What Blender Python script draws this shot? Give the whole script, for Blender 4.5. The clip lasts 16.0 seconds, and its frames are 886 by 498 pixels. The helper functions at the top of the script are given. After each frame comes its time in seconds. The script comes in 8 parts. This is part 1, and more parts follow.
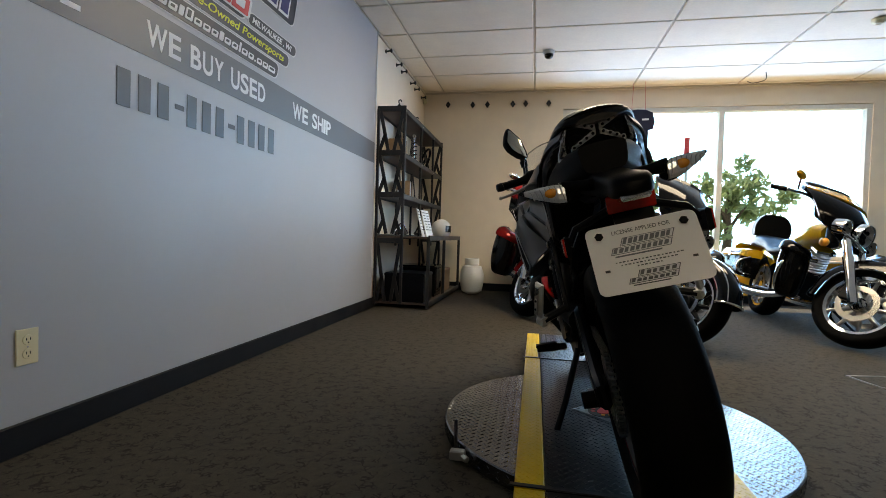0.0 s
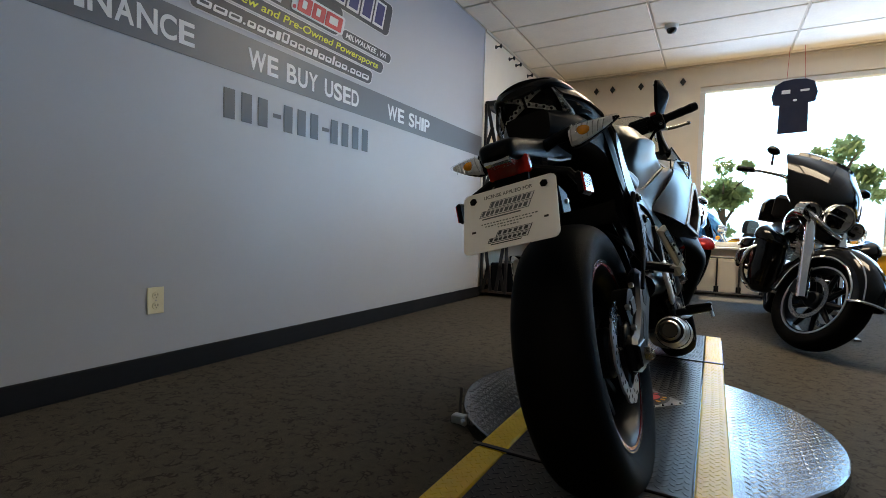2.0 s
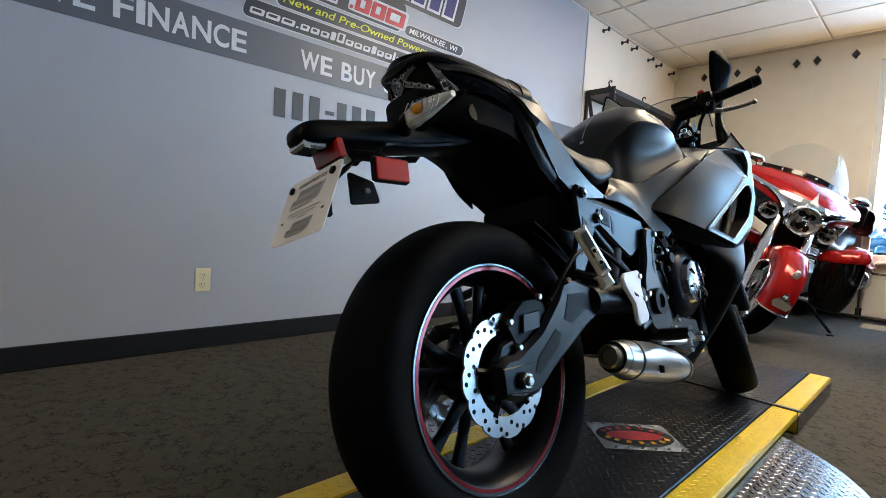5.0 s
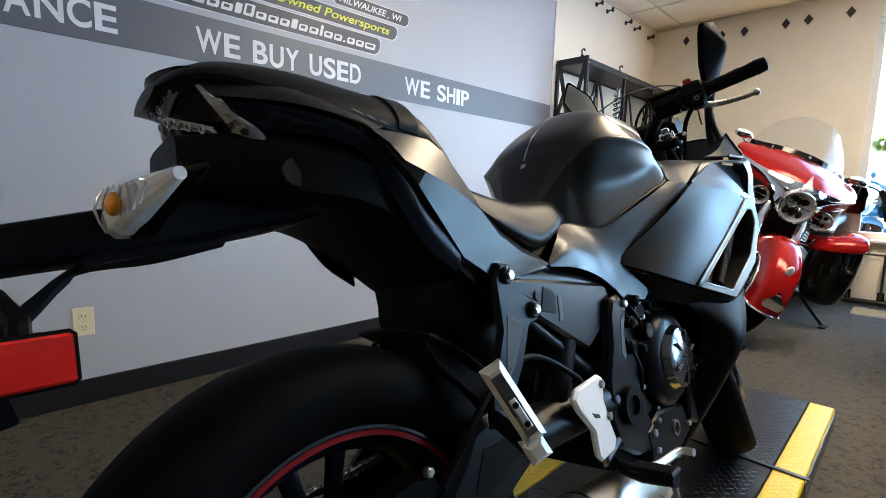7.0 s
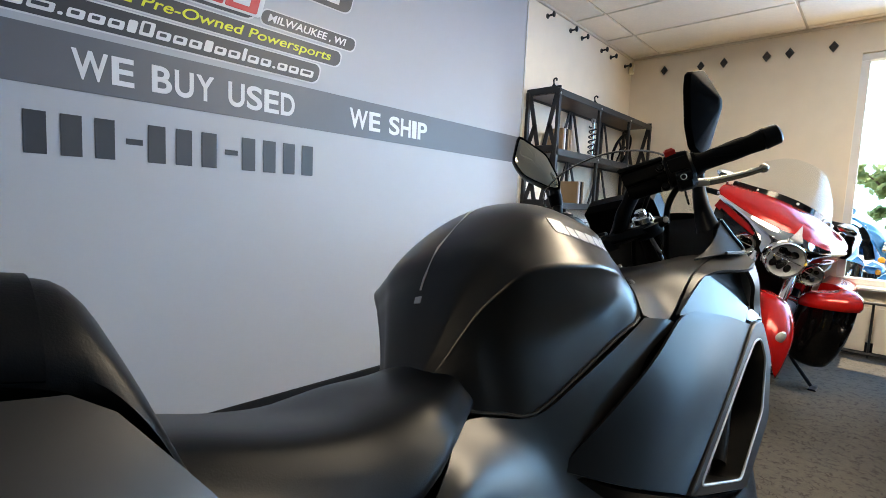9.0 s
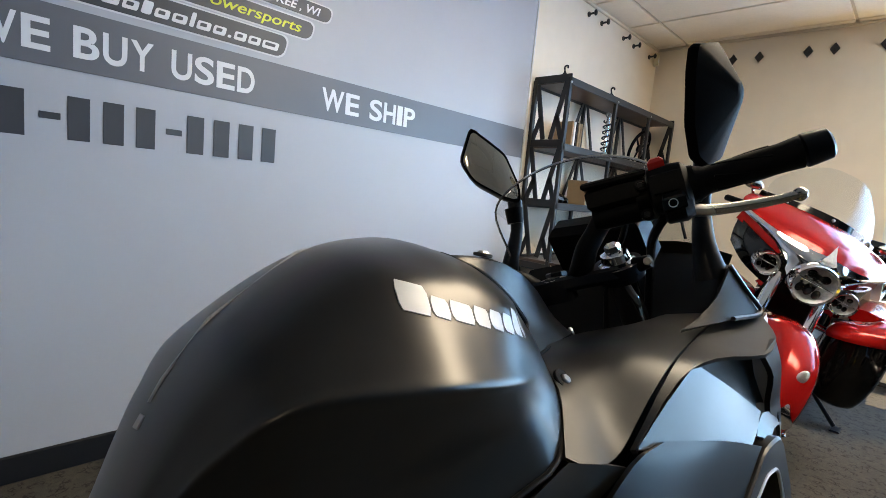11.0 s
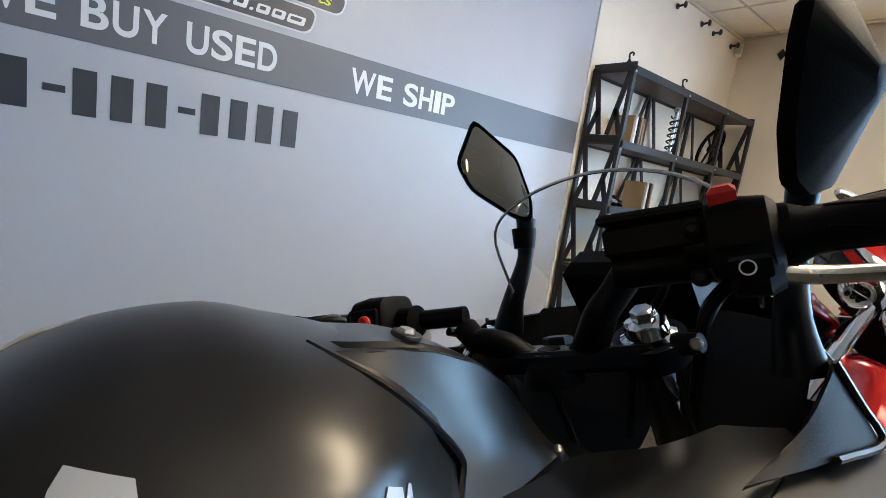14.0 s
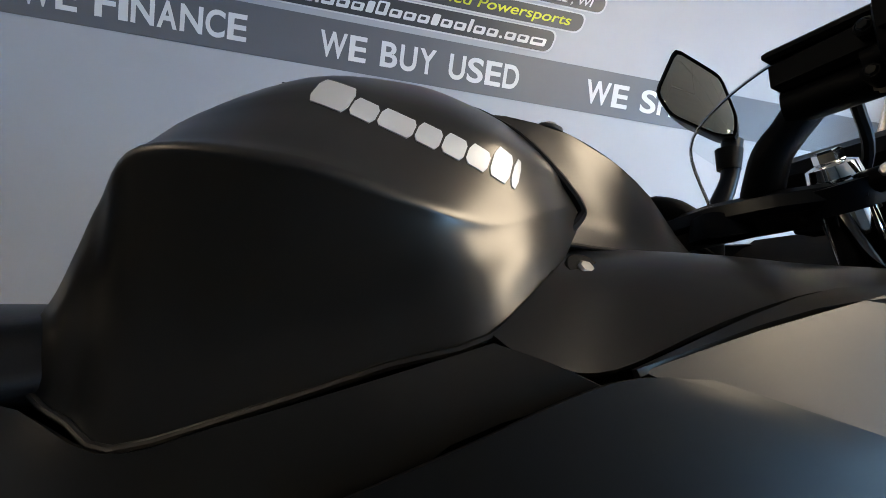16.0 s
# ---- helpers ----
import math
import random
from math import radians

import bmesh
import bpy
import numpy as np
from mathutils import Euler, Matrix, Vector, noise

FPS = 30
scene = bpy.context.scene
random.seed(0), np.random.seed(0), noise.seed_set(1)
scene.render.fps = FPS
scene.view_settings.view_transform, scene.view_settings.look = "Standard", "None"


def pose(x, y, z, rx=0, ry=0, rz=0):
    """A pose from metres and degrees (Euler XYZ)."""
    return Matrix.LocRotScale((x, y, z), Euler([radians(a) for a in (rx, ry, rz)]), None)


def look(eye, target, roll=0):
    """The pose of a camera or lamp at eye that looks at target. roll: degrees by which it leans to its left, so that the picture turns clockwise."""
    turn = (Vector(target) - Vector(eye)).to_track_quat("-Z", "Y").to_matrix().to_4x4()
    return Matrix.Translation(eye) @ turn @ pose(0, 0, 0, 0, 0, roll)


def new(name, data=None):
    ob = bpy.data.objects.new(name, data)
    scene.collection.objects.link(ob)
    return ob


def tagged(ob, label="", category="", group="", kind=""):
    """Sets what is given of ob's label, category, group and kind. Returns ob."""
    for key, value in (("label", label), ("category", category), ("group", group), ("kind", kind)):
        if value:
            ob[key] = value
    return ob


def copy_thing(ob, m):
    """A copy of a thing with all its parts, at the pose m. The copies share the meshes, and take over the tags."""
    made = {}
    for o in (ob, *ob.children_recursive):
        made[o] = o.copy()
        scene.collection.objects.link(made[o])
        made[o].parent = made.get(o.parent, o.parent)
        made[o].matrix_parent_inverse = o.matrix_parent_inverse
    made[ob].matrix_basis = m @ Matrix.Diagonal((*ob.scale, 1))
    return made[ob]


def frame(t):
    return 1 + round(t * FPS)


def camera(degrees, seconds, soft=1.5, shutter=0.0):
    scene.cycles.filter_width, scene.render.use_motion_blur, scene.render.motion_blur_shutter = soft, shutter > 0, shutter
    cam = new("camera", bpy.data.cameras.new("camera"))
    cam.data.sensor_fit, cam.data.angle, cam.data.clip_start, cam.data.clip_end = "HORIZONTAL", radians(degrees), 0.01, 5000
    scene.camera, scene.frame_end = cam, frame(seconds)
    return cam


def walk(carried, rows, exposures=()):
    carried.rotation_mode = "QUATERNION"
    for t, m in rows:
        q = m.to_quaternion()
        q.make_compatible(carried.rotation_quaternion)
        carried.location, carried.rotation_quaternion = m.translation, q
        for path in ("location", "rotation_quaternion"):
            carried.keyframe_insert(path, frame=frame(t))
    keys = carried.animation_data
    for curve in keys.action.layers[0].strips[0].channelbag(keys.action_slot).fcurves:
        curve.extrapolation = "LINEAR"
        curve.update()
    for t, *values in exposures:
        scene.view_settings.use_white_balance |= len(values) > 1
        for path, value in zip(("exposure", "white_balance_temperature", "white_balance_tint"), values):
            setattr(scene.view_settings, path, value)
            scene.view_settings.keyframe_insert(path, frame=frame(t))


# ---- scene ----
cam = camera(85.5, 16.0, soft=0.5)
# seconds, x, y, z, yaw, pitch, roll
ROWS = [
    (0.0, 1.5796, 0.6789, 0.7221, 10.94, -1.53, -1.68),
    (0.5, 1.7177, 0.6589, 0.7005, 13.53, -2.27, -2.08),
    (1.0, 1.8508, 0.6685, 0.6884, 18.70, -2.97, -2.18),
    (1.5, 1.9589, 0.6900, 0.6832, 23.10, -3.57, -1.68),
    (2.0, 2.0868, 0.7281, 0.6759, 29.42, -2.39, -1.60),
    (2.5, 2.1785, 0.7674, 0.6808, 34.27, -2.97, -3.23),
    (3.0, 2.2970, 0.8360, 0.6628, 36.27, -3.20, -3.37),
    (5.5, 2.4883, 1.2711, 0.7251, 48.09, -4.00, -3.32),
    (6.0, 2.4485, 1.3829, 0.7712, 46.64, -5.59, -2.31),
    (6.5, 2.3914, 1.4928, 0.8280, 45.61, -6.41, -1.30),
    (7.0, 2.3096, 1.5985, 0.8973, 44.93, -7.23, -1.57),
    (7.5, 2.2506, 1.6959, 0.9670, 41.41, -6.79, -1.02),
    (8.0, 2.1847, 1.7841, 1.0233, 42.04, -6.96, -1.29),
    (8.5, 2.1722, 1.8884, 1.0487, 41.60, -6.69, -1.47),
    (9.0, 2.1538, 1.9952, 1.0744, 42.82, -5.39, -2.52),
    (9.5, 2.1322, 2.0813, 1.0791, 42.59, -5.33, -3.20),
    (10.0, 2.1149, 2.1816, 1.0966, 43.45, -6.22, -4.04),
    (12.5, 2.0342, 2.4877, 1.1635, 47.14, -7.34, -6.54),
    (13.0, 2.0125, 2.5188, 1.1714, 47.88, -7.98, -6.72),
    (13.5, 2.0001, 2.5494, 1.1754, 48.37, -8.14, -7.27),
    (14.0, 1.9943, 2.5734, 1.1758, 52.02, -9.10, -8.36),
    (14.5, 2.0033, 2.5941, 1.1550, 57.88, -10.73, -8.49),
    (15.0, 2.0278, 2.6055, 1.1277, 65.95, -10.62, -9.78),
    (15.5, 2.0810, 2.5967, 1.0752, 73.86, -10.25, -9.31),
    (16.0, 2.1467, 2.6069, 1.0044, 80.80, -7.71, -7.71),]
EXPOSURES = [(0.0, 0.34, 9500, 10), (1.5, 0.28, 9300, 10), (3.0, 0.4, 9000, 10), (5.5, 1.08, 8700, 10), (7.5, 1.15, 8700, 10), (9.0, 1.03, 8700, 10), (12.5, 0.95, 8700, 10), (16.0, 1.1, 8700, 10)]
walk(cam, [(t, pose(x, y, z, 90 + pitch, roll, yaw)) for t, x, y, z, yaw, pitch, roll in ROWS], EXPOSURES)

# ---- world and light ----
world = bpy.data.worlds.new("sky")
scene.world = world
world.use_nodes = True
wn, wl = world.node_tree.nodes, world.node_tree.links
sky = wn.new("ShaderNodeTexSky")
sky.sky_type, sky.sun_disc = "NISHITA", False
sky.sun_elevation, sky.sun_rotation = radians(70), radians(16)
wl.new(sky.outputs[0], wn["Background"].inputs[0])
wn["Background"].inputs[1].default_value = 0.13


def lamp(name, kind, energy, colour, m, size=(1, 1), angle=0.5):
    data = bpy.data.lights.new(name, kind)
    data.energy, data.color = energy, colour
    if kind == "SUN":
        data.angle = radians(angle)
    else:
        data.shape, data.size, data.size_y = "RECTANGLE", size[0], size[1]
    ob = new(name, data)
    ob.matrix_world = m
    return ob


lamp("sun", "SUN", 5.0, (1, 0.95, 0.86), look((5, 12, 20), (4.0, 8.5, 10)))
# daylight coming in at the shop front
lamp("shop_window_light", "AREA", 112, (0.12, 0.4, 1.0), look((3.7, 7.04, 1.56), (3.7, 0, 1.2)), (3.5, 1.8))
# daylight thrown up from the sunlit lot
lamp("lot_bounce_light", "AREA", 26, (1.0, 0.82, 0.62), look((3.7, 7.06, 1.0), (3.7, 4.6, 2.69)), (3.4, 0.8))
lamp("further_window_light", "AREA", 70, (0.12, 0.4, 1.0), look((7.45, 7.04, 1.5), (7.45, 0, 1.2)), (2.5, 1.7))


# ---- materials ----
def material(name, colour, rough=0.5, metal=0.0, vary=0.12, scale=20.0, bump=0.0, bump_scale=200.0, coat=0.0, fleck=0.0, spec=0.5, rand=0.0, coat_rough=0.06):
    """A surface with two scales of variation in colour and gloss, and a fine relief."""
    m = bpy.data.materials.new(name)
    m.use_nodes = True
    n, l = m.node_tree.nodes, m.node_tree.links
    b = n["Principled BSDF"]
    b.inputs["Metallic"].default_value = metal
    b.inputs["Coat Weight"].default_value = coat
    b.inputs["Coat Roughness"].default_value = coat_rough
    b.inputs["Specular IOR Level"].default_value = spec
    co = n.new("ShaderNodeTexCoord")
    big, fine = n.new("ShaderNodeTexNoise"), n.new("ShaderNodeTexNoise")
    big.inputs["Scale"].default_value, fine.inputs["Scale"].default_value = scale * 0.12, scale
    big.inputs["Detail"].default_value, fine.inputs["Detail"].default_value = 3, 5
    mix = n.new("ShaderNodeMath")
    mix.operation = "ADD"
    for t in (big, fine):
        l.new(co.outputs["Object"], t.inputs["Vector"])
    l.new(big.outputs["Fac"], mix.inputs[0])
    l.new(fine.outputs["Fac"], mix.inputs[1])
    ramp = n.new("ShaderNodeMapRange")
    ramp.inputs["From Min"].default_value, ramp.inputs["From Max"].default_value = 0.6, 1.4
    ramp.inputs["To Min"].default_value, ramp.inputs["To Max"].default_value = 1 - vary, 1 + vary
    l.new(mix.outputs[0], ramp.inputs["Value"])
    tone = ramp.outputs[0]
    if rand:
        info, r2, mul = n.new("ShaderNodeObjectInfo"), n.new("ShaderNodeMapRange"), n.new("ShaderNodeMath")
        r2.inputs["To Min"].default_value, r2.inputs["To Max"].default_value = 1 - rand, 1 + rand
        mul.operation = "MULTIPLY"
        l.new(info.outputs["Random"], r2.inputs["Value"])
        l.new(tone, mul.inputs[0])
        l.new(r2.outputs[0], mul.inputs[1])
        tone = mul.outputs[0]
    hue = n.new("ShaderNodeHueSaturation")
    hue.inputs["Color"].default_value = (*colour, 1)
    l.new(tone, hue.inputs["Value"])
    l.new(hue.outputs[0], b.inputs["Base Color"])
    gl = n.new("ShaderNodeMapRange")
    gl.inputs["From Min"].default_value, gl.inputs["From Max"].default_value = 0.3, 0.7
    gl.inputs["To Min"].default_value, gl.inputs["To Max"].default_value = max(0.02, rough * 0.88), min(1, rough * 1.12)
    l.new(big.outputs["Fac"], gl.inputs["Value"])
    l.new(gl.outputs[0], b.inputs["Roughness"])
    if bump:
        rel, bp = n.new("ShaderNodeTexNoise"), n.new("ShaderNodeBump")
        rel.inputs["Scale"].default_value, rel.inputs["Detail"].default_value = bump_scale, 4
        bp.inputs["Strength"].default_value, bp.inputs["Distance"].default_value = bump, 0.002
        l.new(co.outputs["Object"], rel.inputs["Vector"])
        l.new(rel.outputs["Fac"], bp.inputs["Height"])
        l.new(bp.outputs[0], b.inputs["Normal"])
    return m


def glass(name, tint=(1, 1, 1), rough=0.0, low=0.03, high=0.45):
    """A thin clear sheet: mostly see-through, with a glossy face."""
    m = bpy.data.materials.new(name)
    m.use_nodes = True
    n, l = m.node_tree.nodes, m.node_tree.links
    n.remove(n["Principled BSDF"])
    tr, gl, mx, fr, pw = n.new("ShaderNodeBsdfTransparent"), n.new("ShaderNodeBsdfGlossy"), n.new("ShaderNodeMixShader"), n.new("ShaderNodeLayerWeight"), n.new("ShaderNodeMath")
    tr.inputs["Color"].default_value = (*tint, 1)
    gl.inputs["Roughness"].default_value = rough
    pw.operation = "POWER"
    pw.inputs[1].default_value = 4.0
    sc = n.new("ShaderNodeMapRange")
    sc.inputs["To Min"].default_value, sc.inputs["To Max"].default_value = low, high
    l.new(fr.outputs["Facing"], pw.inputs[0])
    l.new(pw.outputs[0], sc.inputs["Value"])
    l.new(sc.outputs[0], mx.inputs[0])
    l.new(tr.outputs[0], mx.inputs[1])
    l.new(gl.outputs[0], mx.inputs[2])
    l.new(mx.outputs[0], n["Material Output"].inputs["Surface"])
    return m


def glowing(name, colour, strength):
    m = bpy.data.materials.new(name)
    m.use_nodes = True
    b = m.node_tree.nodes["Principled BSDF"]
    b.inputs["Base Color"].default_value = (*colour, 1)
    b.inputs["Emission Color"].default_value = (*colour, 1)
    b.inputs["Emission Strength"].default_value = strength
    return m


def carpet_material():
    """Short brown loop pile with darker worm-like flecks."""
    m = material("carpet", (0.066, 0.059, 0.048), 0.95, vary=0.35, scale=300, bump=0.9, bump_scale=420, spec=0.15)
    n, l = m.node_tree.nodes, m.node_tree.links
    hue = [q for q in n if q.bl_idname == "ShaderNodeHueSaturation"][0]
    co = [q for q in n if q.bl_idname == "ShaderNodeTexCoord"][0]
    warp, sc, vor, cut, mx = (n.new("ShaderNodeTexNoise"), n.new("ShaderNodeVectorMath"), n.new("ShaderNodeTexVoronoi"), n.new("ShaderNodeMapRange"), n.new("ShaderNodeMix"))
    warp.inputs["Scale"].default_value = 30
    sc.operation = "MULTIPLY_ADD"
    sc.inputs[1].default_value = (0.05, 0.05, 0.05)
    l.new(co.outputs["Object"], warp.inputs["Vector"])
    l.new(warp.outputs["Color"], sc.inputs[0])
    l.new(co.outputs["Object"], sc.inputs[2])
    vor.feature = "DISTANCE_TO_EDGE"
    vor.inputs["Scale"].default_value = 36
    l.new(sc.outputs[0], vor.inputs["Vector"])
    cut.inputs["From Min"].default_value, cut.inputs["From Max"].default_value = 0.04, 0.1
    cut.inputs["To Min"].default_value, cut.inputs["To Max"].default_value = 0.72, 0.0
    l.new(vor.outputs["Distance"], cut.inputs["Value"])
    gate, g2, ml = n.new("ShaderNodeTexNoise"), n.new("ShaderNodeMapRange"), n.new("ShaderNodeMath")
    gate.inputs["Scale"].default_value = 22
    l.new(co.outputs["Object"], gate.inputs["Vector"])
    g2.inputs["From Min"].default_value, g2.inputs["From Max"].default_value = 0.49, 0.56
    l.new(gate.outputs["Fac"], g2.inputs["Value"])
    ml.operation = "MULTIPLY"
    l.new(g2.outputs[0], ml.inputs[0])
    l.new(cut.outputs[0], ml.inputs[1])
    mx.data_type = "RGBA"
    l.new(ml.outputs[0], mx.inputs["Factor"])
    l.new(hue.outputs[0], mx.inputs["A"])
    mx.inputs["B"].default_value = (0.014, 0.011, 0.009, 1)
    l.new(mx.outputs["Result"], n["Principled BSDF"].inputs["Base Color"])
    return m


CARPET = carpet_material()
WRAP = material("wall_wrap", (0.4, 0.425, 0.47), 0.42, vary=0.03, scale=3, bump=0.04, bump_scale=90)
STRIPE = material("stripe_vinyl", (0.115, 0.125, 0.145), 0.42, vary=0.04, scale=5)
WHITE_VINYL = material("white_vinyl", (0.72, 0.74, 0.76), 0.45, vary=0.02)
DARK_VINYL = material("dark_vinyl", (0.035, 0.04, 0.05), 0.42, vary=0.05)
CREAM_VINYL = material("pale_vinyl", (0.62, 0.64, 0.66), 0.45, vary=0.02)
YELLOW_VINYL = material("yellow_vinyl", (0.72, 0.76, 0.05), 0.45, vary=0.03)
RED_VINYL = material("red_vinyl", (0.6, 0.04, 0.05), 0.45, vary=0.03)
NAVY_VINYL = material("navy_vinyl", (0.03, 0.035, 0.16), 0.45, vary=0.03)
CREAM = material("cream_paint", (0.82, 0.735, 0.61), 0.75, vary=0.05, scale=6, bump=0.12, bump_scale=160)
# unseen walls: the dimness of their side is put into this colour
SHADE_WALL = material("wall_in_shade", (0.13, 0.12, 0.11), 0.8, vary=0.08, scale=6, bump=0.12, bump_scale=160)
CEILING = material("ceiling_tile", (0.85, 0.775, 0.66), 0.9, vary=0.05, scale=60, bump=0.5, bump_scale=300)
CEILING_BAR = material("ceiling_bar", (0.62, 0.55, 0.45), 0.5, vary=0.04)
BASE_RUBBER = material("baseboard_rubber", (0.01, 0.011, 0.014), 0.6, vary=0.15, scale=30, spec=0.2)
IVORY = material("ivory_plastic", (0.72, 0.66, 0.45), 0.4, vary=0.03)
SLOT = material("dark_slot", (0.02, 0.02, 0.02), 0.6)
STEEL_BLACK = material("black_steel", (0.018, 0.018, 0.02), 0.42, metal=0.2, vary=0.25, scale=30, bump=0.08)
SHELF_BOARD = material("brown_board", (0.07, 0.045, 0.035), 0.5, vary=0.25, scale=18, bump=0.1)
PLATE = material("diamond_plate", (0.18, 0.19, 0.205), 0.24, metal=1.0, vary=0.3, scale=14, bump=0.12, bump_scale=60)
PLATE_BLACK = material("black_deck", (0.006, 0.0065, 0.008), 0.36, metal=0.1, vary=0.3, scale=22, bump=0.1, spec=0.3)
DECK_YELLOW = material("yellow_deck_paint", (0.72, 0.47, 0.012), 0.38, vary=0.12, scale=30, bump=0.1)
TYRE = material("tyre_rubber", (0.0014, 0.0015, 0.0018), 0.68, vary=0.25, scale=35, bump=0.2, bump_scale=350, spec=0.06)
BLACK_PLASTIC = material("black_plastic", (0.0025, 0.0025, 0.0028), 0.45, vary=0.2, scale=30, bump=0.12, bump_scale=700, spec=0.08)
SATIN_BLACK = material("satin_black", (0.0026, 0.0036, 0.0062), 0.33, vary=0.12, scale=20, spec=0.17)
MIRROR_SHELL = material("mirror_shell_plastic", (0.002, 0.002, 0.0024), 0.46, vary=0.15, scale=30, bump=0.08, bump_scale=600, spec=0.06)
GLOSS_BLACK = material("gloss_black", (0.002, 0.002, 0.0022), 0.08, vary=0.08, spec=0.32)
GRAPHITE = material("graphite_paint", (0.036, 0.034, 0.0325), 0.34, metal=0.85, vary=0.05, scale=40, coat=0.25, coat_rough=0.27)
DARK_GRAPHITE = material("dark_graphite_paint", (0.0095, 0.0093, 0.0092), 0.34, metal=0.6, vary=0.05, scale=40, coat=0.1, coat_rough=0.3)
SILVER = material("silver_paint", (0.4, 0.41, 0.42), 0.5, metal=0.45, vary=0.06)
LAMP_SILVER = material("lamp_silver", (0.62, 0.63, 0.64), 0.2, metal=0.45, vary=0.25, scale=120)
PEG_ALLOY = material("pale_cast_alloy", (0.6, 0.6, 0.58), 0.42, metal=0.3, vary=0.15, scale=40)
LEATHER = material("seat_vinyl", (0.003, 0.003, 0.0034), 0.37, vary=0.15, scale=30, bump=0.08, bump_scale=700, spec=0.18)
ALLOY = material("cast_alloy", (0.5, 0.5, 0.51), 0.38, metal=1.0, vary=0.12, scale=25)
CLUTCH_ALLOY = material("dark_polished_alloy", (0.2, 0.21, 0.23), 0.17, metal=0.95, vary=0.1)
SIGNAL_LENS = material("signal_lens", (0.75, 0.75, 0.76), 0.2, metal=0.15, vary=0.2, scale=90, coat=1.0)
DISC_STEEL = material("disc_steel", (0.4, 0.4, 0.41), 0.3, metal=1.0, vary=0.15, scale=30)
STAINLESS = material("brushed_steel", (0.4, 0.385, 0.36), 0.28, metal=1.0, vary=0.12, scale=18)
CHROME = material("chrome", (0.75, 0.75, 0.76), 0.06, metal=1.0, vary=0.04)
WHITE_PLASTIC = material("white_plate", (0.84, 0.84, 0.83), 0.4, vary=0.03)
RED_LENS = material("red_lens", (0.5, 0.012, 0.008), 0.14, vary=0.15, scale=120, coat=0.8)
AMBER_LENS = material("amber_bulb", (0.75, 0.28, 0.03), 0.2, vary=0.1)
CLEAR_LENS = material("clear_lens", (0.55, 0.55, 0.56), 0.08, metal=0.75, vary=0.35, scale=160, coat=1.0)
SMOKE_LENS = material("smoked_lens", (0.006, 0.006, 0.007), 0.12, vary=0.2, coat=0.1, spec=0.25)
RED_STRIPE = material("red_rim_tape", (0.3, 0.012, 0.02), 0.2, metal=0.5, vary=0.05, coat=0.3)
RED_SWITCH = material("red_switch", (0.5, 0.012, 0.008), 0.4, vary=0.05)
RED_PAINT = material("red_paint", (0.3, 0.006, 0.006), 0.16, metal=0.25, vary=0.05, coat=0.1, spec=0.3)
YELLOW_PAINT = material("yellow_paint", (0.72, 0.4, 0.015), 0.16, metal=0.2, vary=0.05, coat=1.0)
BLUE_PAINT = material("blue_paint", (0.02, 0.22, 0.55), 0.2, metal=0.3, vary=0.05, coat=1.0)
ORANGE_PANEL = material("orange_panel", (0.82, 0.38, 0.03), 0.5, vary=0.06, scale=8)
WINDOW_WHITE = material("window_frame_paint", (0.72, 0.72, 0.7), 0.45, vary=0.05)
CLOTH = material("navy_cloth", (0.012, 0.016, 0.04), 0.85, vary=0.2, scale=60, bump=0.3)
CONCRETE = material("concrete", (0.4, 0.39, 0.37), 0.9, vary=0.25, scale=40, bump=0.4)
LEAVES = material("leaves", (0.11, 0.17, 0.06), 0.7, vary=0.3, scale=3, rand=0.2)
sap, both_ways = LEAVES.node_tree.nodes.new("ShaderNodeBsdfTranslucent"), LEAVES.node_tree.nodes.new("ShaderNodeMixShader")
sap.inputs["Color"].default_value = (0.4, 0.5, 0.26, 1)
both_ways.inputs[0].default_value = 0.55
LEAVES.node_tree.links.new(LEAVES.node_tree.nodes["Principled BSDF"].outputs[0], both_ways.inputs[1])
LEAVES.node_tree.links.new(sap.outputs[0], both_ways.inputs[2])
LEAVES.node_tree.links.new(both_ways.outputs[0], LEAVES.node_tree.nodes["Material Output"].inputs[0])
BARK = material("bark", (0.1, 0.075, 0.055), 0.9, vary=0.3, scale=20)
CARD = material("cardboard", (0.3, 0.2, 0.12), 0.8, vary=0.12)
MIRROR = material("mirror_glass", (0.62, 0.6, 0.52), 0.03, metal=1.0, vary=0.02)
CLEAR = glass("clear_screen", (0.93, 0.95, 0.96), low=0.008, high=0.3)
PANE = glass("window_glass", (0.96, 0.98, 0.98))
LIGHT_PANEL = glowing("light_panel", (1.0, 0.95, 0.87), 14.5)
OUTSIDE = glowing("bright_haze", (0.36, 0.68, 1.0), 5.0)


# ---- mesh helpers ----
def spline(pts, n):
    """Catmull-Rom points through pts, n steps a span."""
    p = [Vector(q) for q in pts]
    if n <= 1 or len(p) < 3:
        return [Vector(p[0]).lerp(p[1], i / n) for i in range(n + 1)] if len(p) == 2 and n > 1 else p
    out = []
    for i in range(len(p) - 1):
        a, b, c, d = p[i - 1] if i else p[0] * 2 - p[1], p[i], p[i + 1], p[i + 2] if i + 2 < len(p) else p[-1] * 2 - p[-2]
        for k in range(n):
            t = k / n
            out.append(0.5 * (2 * b + (c - a) * t + (2 * a - 5 * b + 4 * c - d) * t * t + (3 * b - a - 3 * c + d) * t ** 3))
    return out + [p[-1]]


